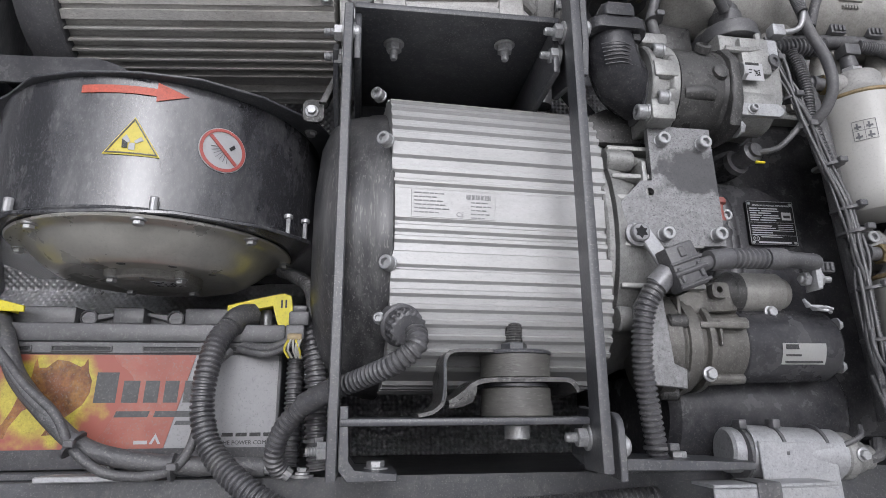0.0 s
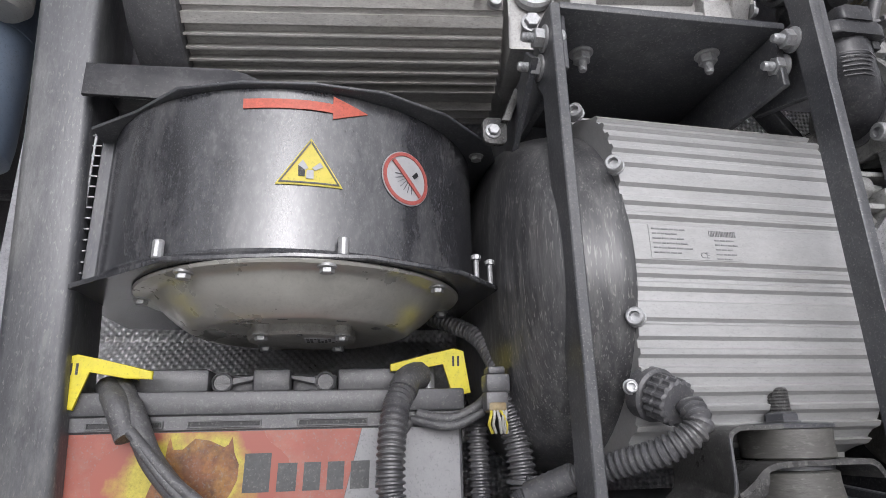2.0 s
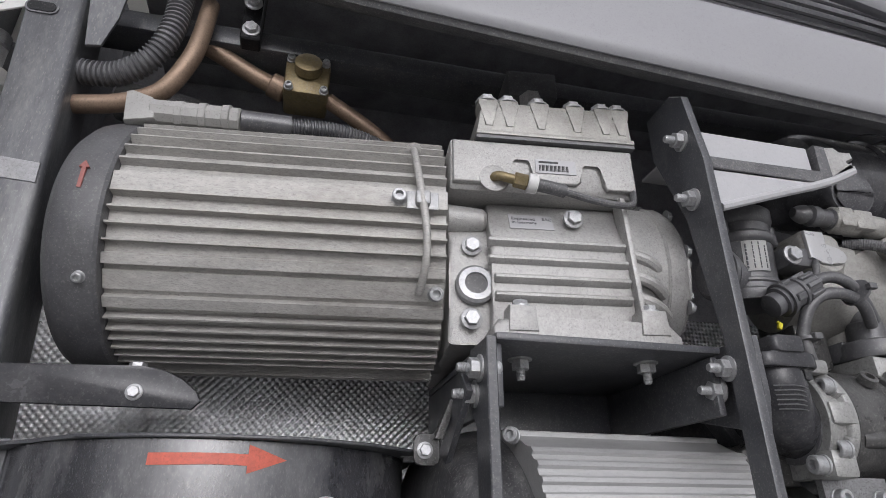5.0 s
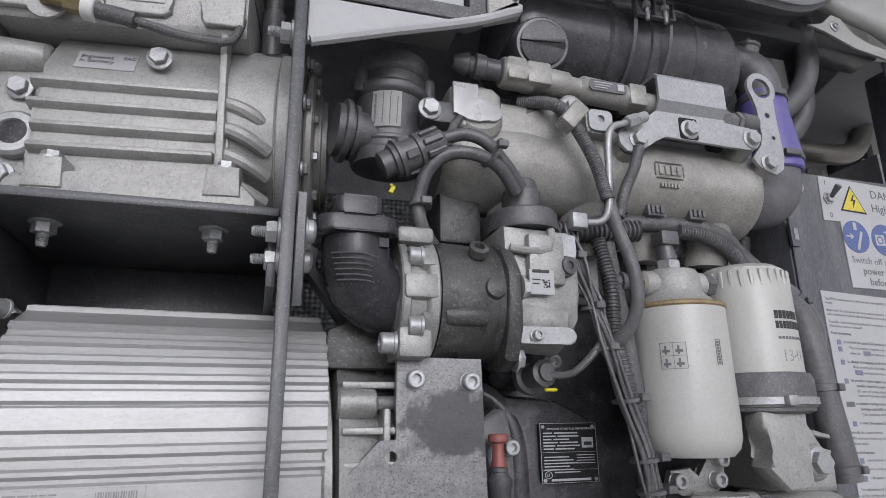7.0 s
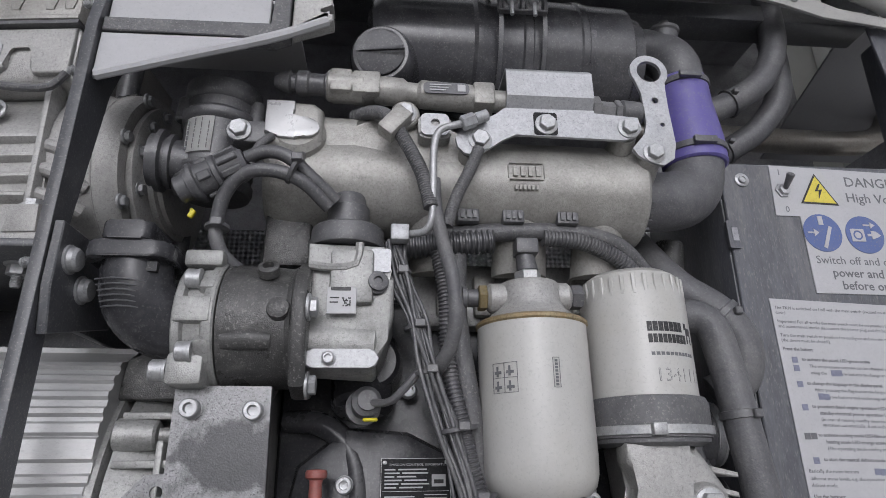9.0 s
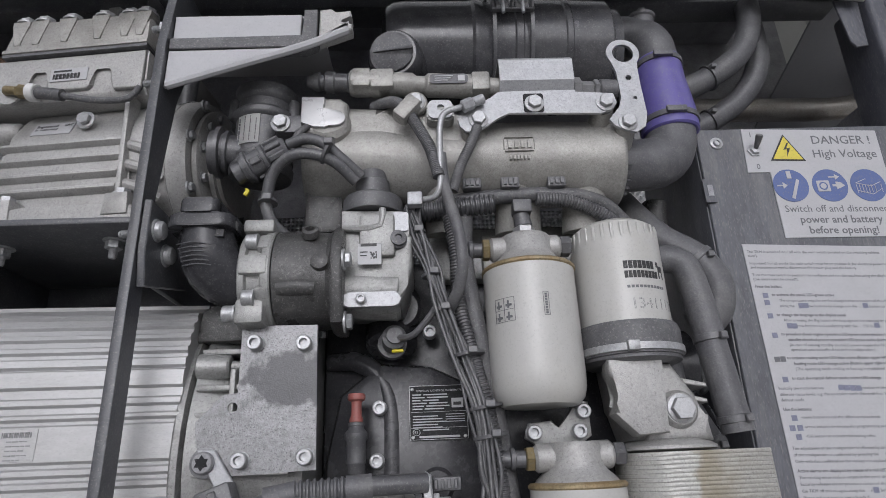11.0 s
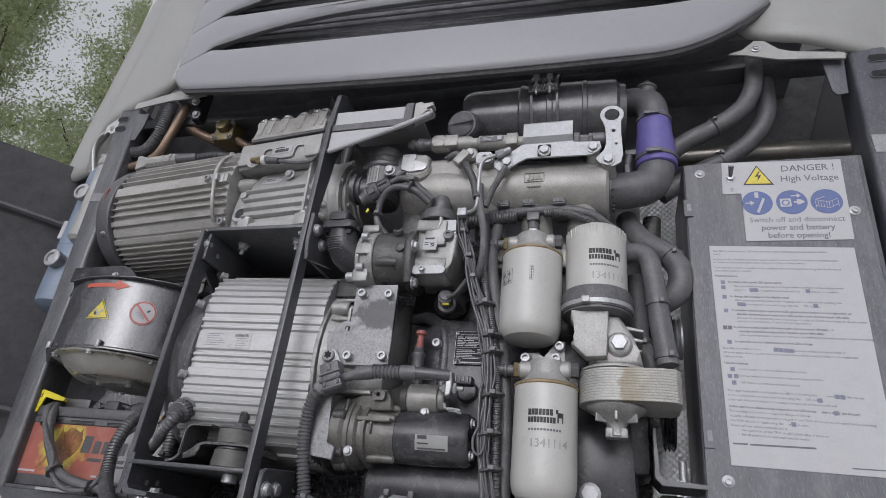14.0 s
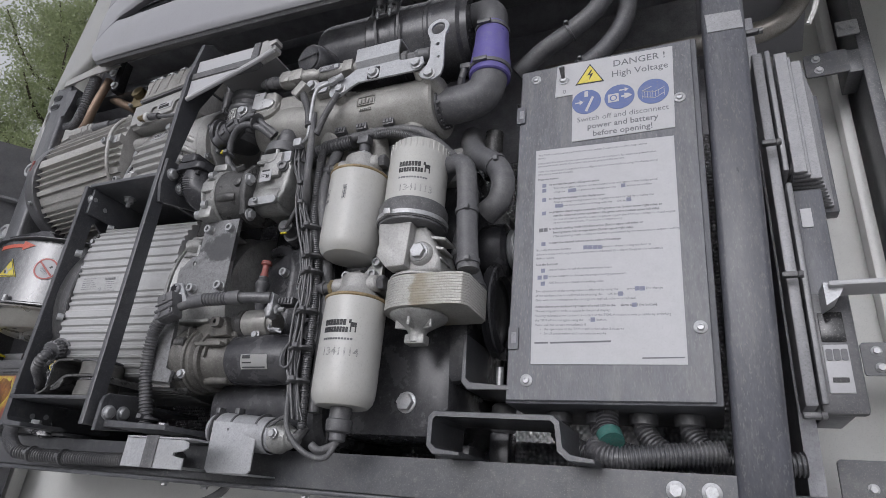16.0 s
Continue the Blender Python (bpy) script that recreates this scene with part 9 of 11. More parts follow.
        part("code_frame", bm, grey_ink, can)


fuel_filter(0.672, 0.63, 1.84, 1.992, 0.0505, 0)
fuel_filter(0.7015, 0.629, 1.603, 1.768, 0.0475, 1)


def oil_filter():
    cx, cy, r = 0.777, 0.642, 0.0492
    f = thing("oil_filter", (cx, cy, 1.69), "white oil filter on a cast housing with ribbed oil cooler", "filter")
    bm = bmesh.new()
    prof = [(r + 0.0005, 1.922), (r + 0.0005, 2.016), (r, 2.02), (r - 0.004, 2.037), (r - 0.011, 2.042), (0, 2.044)]
    lathe(bm, (cx, cy, 0), (0, 0, 1), [(a, b) for a, b in prof], 48)
    can = part("can", bm, white_can, f, "white painted can")
    for k in range(30):
        a = 2 * math.pi * k / 30
        bm = bmesh.new()
        box(bm, -0.002, 0.002, -0.0012, 0.0012, 2.014, 2.034, 0.0008, 1, Matrix.Translation((cx + (r - 0.0006) * math.cos(a), cy + (r - 0.0006) * math.sin(a), 0)) @ pose(0, 0, 0, 0, 0, math.degrees(a) + 90))
        if cy + r * math.sin(a) < 0.66:
            part("grip_flute", bm, white_can, can)
        else:
            bm.free()
    brand_print(can, cx, cy, r, 20, 1.979, "1341113")
    bm = bmesh.new()
    lathe(bm, (cx, cy, 1.887), (0, 0, 1), [(0.05, 0), (0.056, 0.002), (0.0565, 0.03), (0.054, 0.036), (0.05, 0.037)], 44)
    part("rubber_band", bm, rubber, f, "black rubber band")
    bm = bmesh.new()
    lathe(bm, (cx, cy, 1.891), (0, 0, 1), [(0.0567, 0), (0.0582, 0.0005), (0.0582, 0.0075), (0.0567, 0.008)], 44)
    box(bm, cx - 0.02, cx - 0.008, cy - 0.062, cy - 0.055, 1.89, 1.9, 0.001)
    part("clamp", bm, zinc, f)
    bm = bmesh.new()
    lathe(bm, (cx, cy, 1.882), (0, 0, 1), [(0.046, 0), (0.054, 0.003), (0.054, 0.01)], 44)
    part("gasket_ring", bm, plastic, f)
    # cast housing: a flat front facet, a rounded shoulder behind it, fins and plug
    bm = bmesh.new()
    slab(bm, [(0.74, 1.885), (0.739, 1.87), (0.744, 1.862), (0.75, 1.848), (0.747, 1.838), (0.74, 1.831), (0.762, 1.809), (0.793, 1.811), (0.797, 1.885)], 0.6, 0.628, "y", 0.004)
    slab(bm, [(0.752, 1.885), (0.758, 1.84), (0.766, 1.806), (0.8, 1.803), (0.8, 1.885)], 0.624, 0.7, "y", 0.008, 3)
    part("housing", bm, cast_white, f, "cast aluminium housing")
    bm = bmesh.new()
    slab(bm, [(0.785, 1.884), (0.812, 1.882), (0.832, 1.85), (0.84, 1.826), (0.845, 1.803), (0.775, 1.803)], 0.618, 0.70, "y", 0.008, 3)
    cyl(bm, (0.811, 0.63, 1.834), (0.811, 0.61, 1.834), 0.021, 0.0185, 28, 0.003)
    part("shoulder", bm, cast_white, f)
    for k in range(3):
        bm = bmesh.new()
        slab(bm, [(0.822, 1.866 - 0.016 * k), (0.847 - 0.002 * k, 1.86 - 0.016 * k), (0.847 - 0.002 * k, 1.856 - 0.016 * k), (0.822, 1.86 - 0.016 * k)], 0.622, 0.66, "y", 0.001, 1)
        part("fin", bm, cast_white, f)
    place("hex_plug", hex_big, facing((0.811, 0.6095, 1.834), BACK) @ Matrix.Scale(0.88, 4), f, "zinc hex plug")
    bm = bmesh.new()
    lathe(bm, (0.803, 0.648, 1.794), (0, 0, 1), [(0.04, 0), (0.051, 0.002), (0.051, 0.005), (0.046, 0.008), (0.038, 0.011)], 36)
    part("collar", bm, cast_white, f)
    # plate cooler: stack of thin rounded plates with a brown stain across its middle
    n = 12
    for k in range(n):
        z = 1.7455 + k * 0.004
        bm = bmesh.new()
        left = [(0.801 + 0.052 * math.cos(radians(a)), 0.648 + 0.052 * math.sin(radians(a))) for a in range(90, 271, 12)]
        pl = left + [(0.87, 0.596), (0.888, 0.601), (0.895, 0.612), (0.895, 0.685), (0.885, 0.699)]
        slab(bm, pl, z, z + 0.0039, "z", 0.0006, 1)
        part("cooler_plate", bm, stain_cooler, f)
    bm = bmesh.new()
    slab(bm, [(0.82 + (a - 0.82) * 0.993, 0.648 + (b - 0.648) * 0.985) for a, b in pl], 1.746, 1.793, "z")
    part("cooler_core", bm, stain_cooler, f)
    bm = bmesh.new()
    lathe(bm, (0.804, 0.645, 1.7455), (0, 0, -1), [(0.043, 0), (0.044, 0.003), (0.042, 0.007), (0.03, 0.014), (0.016, 0.024), (0.013, 0.03), (0.013, 0.042), (0.01, 0.044), (0, 0.044)], 36)
    part("drain_cap", bm, cast, f)
    bm = bmesh.new()
    for k in range(3):
        a = radians(20 + 120 * k)
        box(bm, 0.012, 0.034, -0.0025, 0.0025, -0.024, -0.008, 0.001, 1, Matrix.Translation((0.804, 0.645, 1.7455)) @ pose(0, 0, 0, 0, 0, -90 + 60 * (k - 1)))
    box(bm, 0.788, 0.82, 0.634, 0.656, 1.70, 1.715, 0.003)
    part("cap_web", bm, cast, f)


oil_filter()


# ---- coolant hoses ----
def coolant_hoses():
    for nm, lab, pts, r in (
        ("coolant_hose", "grey rubber coolant hose down to the oil cooler", [(0.80, 0.68, 2.0), (0.83, 0.655, 2.008), (0.857, 0.648, 2.0), (0.866, 0.645, 1.96), (0.872, 0.642, 1.89), (0.88, 0.64, 1.81)], 0.0165),
        ("coolant_hose", "grey moulded S-bend coolant hose", [(0.83, 0.74, 2.12), (0.838, 0.72, 2.09), (0.86, 0.70, 2.05), (0.895, 0.69, 2.02), (0.912, 0.685, 1.985), (0.905, 0.69, 1.95), (0.88, 0.70, 1.935)], 0.02),
        ("coolant_hose", "dark coolant hose behind the oil filter housing", [(0.84, 0.72, 1.99), (0.845, 0.71, 1.93), (0.842, 0.70, 1.87), (0.86, 0.70, 1.83), (0.875, 0.69, 1.79)], 0.017),
    ):
        h = thing(nm, pts[-1], lab, "hose", "coolant hoses")
        bm = bmesh.new()
        tube(bm, pts, r, 22)
        part("hose", bm, hose_mat, h)
        _, ln = curve_points(pts, 4)
        cp, _ = curve_points(pts, 40)
        for k in ((24, 37) if r < 0.018 else (22,)):
            bm = bmesh.new()
            d = cp[k + 1] - cp[k - 1]
            lathe(bm, cp[k] - d.normalized() * 0.004, d, [(r, 0), (r + 0.002, 0.0006), (r + 0.002, 0.0075), (r, 0.008)], 24)
            box(bm, -0.004, 0.004, -0.004, 0.004, -0.004, 0.004, 0.001, 1, Matrix.Translation(cp[k] + Vector((0.3, -0.9, 0)).normalized() * (r + 0.003)))
            part("clamp", bm, plastic, h)
    # long pipes in the upper right bay
    for nm, lab, pts, r, m in (
        ("coolant_hose", "grey rubber hose rising to the cover", [(0.90, 0.78, 2.28), (0.95, 0.77, 2.315), (1.01, 0.76, 2.342), (1.06, 0.755, 2.38), (1.085, 0.75, 2.435), (1.09, 0.75, 2.52)], 0.018, hose_mat),
        ("coolant_hose", "second grey rubber hose rising to the cover", [(0.90, 0.82, 2.22), (0.955, 0.82, 2.262), (1.03, 0.81, 2.298), (1.08, 0.80, 2.335), (1.11, 0.79, 2.39), (1.115, 0.79, 2.5)], 0.018, hose_mat),
        ("exhaust_tube", "stainless steel tube behind the frame post", [(0.92, 0.93, 2.392), (1.05, 0.925, 2.388), (1.2, 0.92, 2.382), (1.32, 0.92, 2.382), (1.375, 0.92, 2.395), (1.408, 0.92, 2.43), (1.425, 0.92, 2.475), (1.43, 0.92, 2.56)], 0.021, chrome),
    ):
        h = thing(nm, pts[0], lab, "pipe" if m is chrome else "hose", "" if m is chrome else "coolant hoses")
        bm = bmesh.new()
        tube(bm, pts, r, 22)
        part("hose", bm, m, h)
        if m is hose_mat:
            cp, _ = curve_points(pts, 40)
            for k in (14,):
                bm = bmesh.new()
                d = cp[k + 1] - cp[k - 1]
                lathe(bm, cp[k], d, [(r, 0), (r + 0.003, 0.0006), (r + 0.003, 0.004), (r, 0.005)], 20)
                box(bm, -0.004, 0.004, -0.006, 0.004, -0.003, 0.003, 0.001, 1, Matrix.Translation(cp[k] + Vector((0, -r - 0.003, 0.006))))
                part("cable_tie", bm, plastic, h)


coolant_hoses()


# ---- alternator, belt and pulley behind the box's edge ----
def belt_drive():
    a = thing("alternator", (0.9, 0.76, 1.87), "black alternator with metal end shield behind the hoses", "alternator")
    bm = bmesh.new()
    lathe(bm, (0.845, 0.78, 1.9), (1, 0, 0), [(0.03, 0), (0.045, 0.004), (0.048, 0.02), (0.048, 0.05), (0.04, 0.055)], 32)
    part("body", bm, engine_black, a)
    bm = bmesh.new()
    lathe(bm, (0.9, 0.78, 1.9), (1, 0, 0), [(0.02, 0), (0.032, 0.001), (0.036, 0.004), (0.03, 0.008), (0.036, 0.012), (0.036, 0.015), (0, 0.016)], 32)
    part("pulley", bm, zinc, a)
    p = thing("belt_pulley", (0.905, 0.8, 1.72), "dark crankshaft belt pulley", "pulley")
    bm = bmesh.new()
    lathe(bm, (0.876, 0.78, 1.79), (1, 0, 0), [(0.03, 0), (0.075, 0.001), (0.08, 0.003), (0.074, 0.006), (0.08, 0.009), (0.074, 0.012), (0.08, 0.015), (0.078, 0.018), (0.06, 0.019), (0.055, 0.01), (0, 0.01)], 44)
    part("wheel", bm, engine_black, p)
    w = thing("water_neck", (0.87, 0.77, 2.06), "cast water outlet with hose neck", "fitting")
    bm = bmesh.new()
    cyl(bm, (0.87, 0.745, 2.06), (0.875, 0.735, 2.12), 0.018, 0.016, 20, 0.002)
    cyl(bm, (0.868, 0.75, 2.03), (0.87, 0.745, 2.062), 0.013, 0.018, 20)
    part("neck", bm, cast_dark, w)
    bm = bmesh.new()
    lathe(bm, (0.93, 0.78, 2.05), (1, -0.5, 0), [(0.02, 0), (0.024, 0.001), (0.024, 0.008), (0.02, 0.009)], 26)
    part("ring", bm, galv, w)
    # engine mount bracket: bent flat bar with rubber and bolt
    m = thing("engine_mount", (0.87, 0.75, 1.6), "bent black steel engine mount with zinc bolt", "mount")
    bm = bmesh.new()
    slab(bm, [(0.856, 1.73), (0.862, 1.73), (0.862, 1.664), (0.869, 1.656), (0.932, 1.653), (0.932, 1.646), (0.866, 1.647), (0.856, 1.658)], 0.70, 0.80, "y", 0.001, 1)
    part("bar", bm, black_steel, m)
    bm = bmesh.new()
    cyl(bm, (0.886, 0.82, 1.6), (0.886, 0.82, 1.6455), 0.02, None, 24, 0.004)
    part("rubber", bm, rubber, m)
    bm = bmesh.new()
    cyl(bm, (0.9, 0.75, 1.65), (0.9, 0.75, 1.69), 0.006, None, 12)
    part("stud", bm, zinc, m)
    bolts(hex_bolt, [(0.9, 0.75, 1.6545)], m, (0, 0, 1))
    bm = bmesh.new()
    box(bm, 0.87, 0.902, 0.8, 0.84, 1.5365, 1.6, 0.003)
    part("pedestal", bm, engine_black, m)


belt_drive()


# ---- electric box with warning labels ----
def switch_box():
    b = thing("electric_box", (1.07, 0.78, 1.62), "graphite painted electric cabinet with warning label and instruction sheet", "cabinet")
    Y = 0.705

    def X(x, z):
        """The box leans a little; x is true at mid height."""
        return x + (z - 1.92) * 0.013
    bm = bmesh.new()
    lo, hi = 1.628, 2.215
    ring = []
    for y in (Y, 0.9):
        ring.append([bm.verts.new(p) for p in ((X(0.928, lo), y, lo), (X(1.213, lo), y, lo), (X(1.218, hi), y, hi), (X(0.928, hi), y, hi))])
    for k in range(4):
        bm.faces.new((ring[0][k], ring[0][(k + 1) % 4], ring[1][(k + 1) % 4], ring[1][k]))
    bm.faces.new(ring[0]), bm.faces.new(ring[1])
    bmesh.ops.bevel(bm, geom=bm.edges[:], offset=0.003, segments=2, affect="EDGES", profile=0.5)
    part("body", bm, box_paint, b)
    # lid rim on the right, slightly proud
    bm = bmesh.new()
    slab(bm, [(X(0.93, lo), lo + 0.004), (X(1.205, lo), lo + 0.004), (X(1.21, hi), hi - 0.004), (X(0.93, hi), hi - 0.004)], Y - 0.0045, Y - 0.0005, "y", 0.0012, 1)
    part("lid", bm, box_paint, b)
    y = Y - 0.0047
    for x, z in ((0.96, 2.189), (1.19, 2.1), (1.19, 1.73), (0.956, 1.66)):
        place("screw", button, facing((x, y, z), BACK), b, "zinc washer-head screw")
    for z in (2.117, 1.722):
        bm = bmesh.new()
        holed(bm, rounded(0.928, 0.943, z - 0.017, z + 0.017, 0.002), [], y - 0.0035, y + 0.0005)
        h = part("hinge", bm, box_paint, b)
        bm = bmesh.new()
        box(bm, 0.933, 0.94, y - 0.0042, y - 0.003, z - 0.008, z + 0.008)
        part("hinge_slot", bm, dark_void, h)
    # white warning label, stepped outline
    bm = bmesh.new()
    slab(bm, [(0.994, 2.143), (0.998, 2.21), (1.186, 2.203), (1.18, 2.046), (1.022, 2.048), (1.024, 2.143)], y - 0.0012, y)
    w = part("warning_label", bm, paper, b, "white high-voltage warning label")
    yl = y - 0.0013

    def text(s, size, x, z, align="CENTER", m=grey_ink, parent=None, bold=0.0, tilt=-1.2):
        bm = bmesh.new()
        words(bm, s, size, front(x, yl, z) @ pose(0, 0, 0, 0, 0, tilt), align, 0.0001, bold)
        part("lettering", bm, m, parent or w)
    text("DANGER !", 0.0182, 1.133, 2.1835, bold=0.0001)
    text("High Voltage", 0.0172, 1.133, 2.1625, bold=0.0001)
    text("Switch off and disconnect", 0.0138, 1.102, 2.0825, bold=0.0)
    text("power and battery", 0.0145, 1.102, 2.067, bold=0.0002)
    text("before opening!", 0.0145, 1.102, 2.052, bold=0.0002)
    text("I", 0.011, 1.009, 2.197)
    text("0", 0.011, 1.01, 2.148)
    bm = bmesh.new()
    holed(bm, [(1.029, 2.16), (1.077, 2.158), (1.054, 2.2)], [], yl - 0.0006, yl)
    t = part("triangle_border", bm, ink, w)
    bm = bmesh.new()
    slab(bm, [(1.0325, 2.162), (1.0735, 2.1603), (1.054, 2.196)], yl - 0.0011, yl - 0.0007)
    part("triangle", bm, yellow_sign, w, "yellow warning triangle")
    bm = bmesh.new()
    slab(bm, [(1.056, 2.186), (1.049, 2.1755), (1.0545, 2.1765), (1.052, 2.165), (1.0592, 2.1785), (1.0535, 2.1775), (1.058, 2.186)], yl - 0.0017, yl - 0.0012)
    part("flash_symbol", bm, ink, w)
    for k, x in enumerate((1.047, 1.1, 1.152)):
        z = 2.122 - 0.0012 * k
        bm = bmesh.new()
        slab(bm, disc(x, z, 0.0238, 40), yl - 0.0006, yl)
        d = part("blue_disc", bm, blue_sign, w, "blue mandatory sign disc")
        bm = bmesh.new()
        ya, yb = yl - 0.0012, yl - 0.0007
        if k == 0:
            slab(bm, [(x - 0.019, z - 0.001), (x - 0.019, z + 0.001), (x - 0.011, z + 0.001), (x - 0.011, z + 0.005), (x - 0.005, z), (x - 0.011, z - 0.005), (x - 0.011, z - 0.001)], ya, yb)
            slab(bm, [(x - 0.003, z - 0.018), (x + 0.009, z + 0.009), (x + 0.0125, z + 0.007), (x + 0.001, z - 0.02)], ya, yb)
            box(bm, x - 0.003, x + 0.003, ya, yb, z + 0.01, z + 0.021)
        elif k == 1:
            holed(bm, rounded(x - 0.018, x - 0.001, z - 0.009, z + 0.007, 0.001), [(x - 0.0095, z - 0.001, 0.006)], ya, yb)
            slab(bm, disc(x - 0.0095, z - 0.001, 0.004, 16), ya, yb)
            slab(bm, [(x, z + 0.011), (x, z + 0.013), (x + 0.009, z + 0.013), (x + 0.009, z + 0.016), (x + 0.015, z + 0.012), (x + 0.009, z + 0.008), (x + 0.009, z + 0.011)], ya, yb)
            slab(bm, [(x + 0.003, z - 0.002), (x + 0.008, z - 0.002), (x + 0.008, z - 0.006), (x + 0.014, z - 0.004), (x + 0.02, z - 0.001), (x + 0.014, z + 0.004), (x + 0.008, z + 0.005), (x + 0.008, z + 0.001), (x + 0.003, z + 0.001)], ya, yb)
        else:
            for p in ([(x - 0.017, z - 0.008), (x - 0.017, z - 0.0072), (x + 0.003, z - 0.0132), (x + 0.003, z - 0.014)], [(x - 0.017, z + 0.003), (x - 0.017, z + 0.0038), (x + 0.003, z - 0.0012), (x + 0.003, z - 0.002)], [(x + 0.003, z - 0.014), (x + 0.003, z - 0.0132), (x + 0.017, z - 0.0052), (x + 0.017, z - 0.006)], [(x - 0.017, z + 0.003), (x - 0.017, z + 0.0038), (x - 0.002, z + 0.0098), (x - 0.002, z + 0.009)], [(x + 0.003, z - 0.002), (x + 0.003, z - 0.0012), (x + 0.017, z + 0.0048), (x + 0.017, z + 0.004)]):
                slab(bm, p, ya, yb)
            for xx in (-0.017, -0.013, -0.009, -0.005, -0.001, 0.003, 0.008, 0.0165):
                box(bm, x + xx, x + xx + 0.0006, ya, yb, z - 0.011, z + 0.001)
        part("symbol", bm, paper, d)
    # toggle switch
    bm = bmesh.new()
    lathe(bm, (1.009, yl, 2.176), BACK, [(0.0095, 0), (0.0095, 0.002), (0.0075, 0.0022), (0.0065, 0.006), (0.004, 0.0065)], 6)
    tg = part("switch_nut", bm, zinc, b)
    bm = bmesh.new()
    cyl(bm, (1.009, yl - 0.005, 2.176), (1.0095, yl - 0.02, 2.189), 0.003, 0.0048, 14, 0.001)
    part("toggle", bm, plastic, b, "black toggle lever")
    # instruction sheet
    bm = bmesh.new()
    slab(bm, [(0.962, 1.683), (0.963, 2.041), (1.177, 2.031), (1.171, 1.68)], y - 0.0012, y)
    sh = part("instruction_sheet", bm, paper, b, "white printed instruction sheet")
    rows = [
        (2.029, 0.967, "The TKM is switched on / off with the main switch (located on the switching cabinet", 0), (2.0235, 0.967, "door).", 0),
        (2.0135, 0.967, "Important! For all works the main switch must be on position 0, for electrical preservation", 0), (2.008, 0.967, "and maintenance works disconnect the power plug and the battery.", 0),
        (1.998, 0.967, "Turn the main switch to position I to configure and run the machine using the display panel", 0), (1.9925, 0.967, "(the doors must be closed!).", 0),
        (1.983, 0.967, "Press the button:", 1),
        (1.9715, 0.986, "to activate the panel, LED-green active", 1), (1.964, 0.993, "The temperature setpoint can be changed after activation of the display panel", 0), (1.957, 0.993, "using the        arrow buttons to change and the     OK button to confirm.", 0),
        (1.946, 0.986, "to change the language in the display panel", 1), (1.939, 0.993, "After pressing the flag button the language can be selected by pressing the", 0), (1.932, 0.993, "        arrow buttons and confirming with the     OK button.", 0),
        (1.922, 0.986, "to preselect diesel engine operation LED-green active (button lower right side), or", 1), (1.915, 0.993, "standby electrical power operation LED-green active (button upper left side).", 1), (1.9085, 0.993, "(In case of missing standby electrical power supply the TKM can change to diesel engine", 0), (1.903, 0.993, "operation automatically, if set in the configuration.)", 0),
        (1.893, 0.986, "to activate cooling mode LED-blue active (Button upper left side), or", 1), (1.886, 0.993, "heating mode LED-orange active (Button upper right side).", 1), (1.8795, 0.993, "(The operating mode cooling or heating is predefined by the temperature setpoint setting.)", 0),
        (1.869, 0.986, "to start the manual defrost mode, active LED-orange", 1),
        (1.858, 0.967, "Basically the menu buttons              are for configuration of the cooling machine in", 0), (1.851, 0.967, "different menu levels, e.g. the operation mode (Normal/ Eco, Start/ Stop) or the automatic", 0), (1.8445, 0.967, "defrost mode.", 0),
        (1.834, 0.967, "Use the buttons:", 1), (1.8245, 0.986, "-menu button to call the different menu levels", 0), (1.814, 0.986, "-arrow buttons to choose the programming parameters", 0), (1.8035, 0.986, "-OK button to activate the setting value", 0),
        (1.791, 0.967, "The adjustment of the configuration is effected by using the        arrow keys. The change", 0), (1.784, 0.967, "of the configuration is confirmed by pressing the     OK button.", 0), (1.777, 0.967, "Only with this confirmation the settings are applied, otherwise refused.", 0),
        (1.767, 0.967, "Active alarms are displayed by means of a red LED in the     alarm signal (no button).", 1), (1.76, 0.967, "The existing error code is output in the panel display.", 0), (1.753, 0.967, "Security relevant errors prevent a restart of the TKM. A restart is only possible by switching", 0), (1.746, 0.967, "the TKM off and on again using the     main button.", 0), (1.739, 0.967, "Please call our service immediately if", 0), (1.7325, 0.975, "-   the operation of the TKM is still locked after 3 restarts", 0), (1.726, 0.975, "-   for all preservation and maintenance works", 0),
    ]
    for z, x, s, bold in rows:
        text(s, 0.005, x, z, "LEFT", grey_ink, sh, 0.00012 if bold else 0.0, -2.2 if z > 1.9 else -1.6)
    for x0, x1, z0, z1 in ((0.967, 0.987, 1.7125, 1.715), (0.99, 1.075, 1.7122, 1.7147), (1.115, 1.168, 1.6885, 1.6903)):
        bm = bmesh.new()
        box(bm, x0, x1, yl - 0.0002, yl + 0.0004, z0, z1)
        part("print_bar", bm, grey_ink, sh)
    for x, z in ((0.978, 1.971), (0.978, 1.962), (0.978, 1.945), (0.978, 1.921), (0.974, 1.892), (0.981, 1.892), (0.978, 1.868), (0.978, 1.824), (0.973, 1.813), (0.982, 1.813), (0.978, 1.803), (1.0195, 1.9565), (1.0255, 1.9565), (1.1, 1.954), (0.999, 1.932), (1.005, 1.9315), (1.107, 1.929), (1.042, 1.8565), (1.049, 1.856), (1.056, 1.8555), (1.063, 1.855), (1.113, 1.787), (1.12, 1.7865), (1.09, 1.7805), (1.108, 1.763), (1.051, 1.744)):
        bm = bmesh.new()
        box(bm, x - 0.0032, x + 0.0032, yl - 0.0003, yl + 0.0004, z - 0.0018, z + 0.0046)
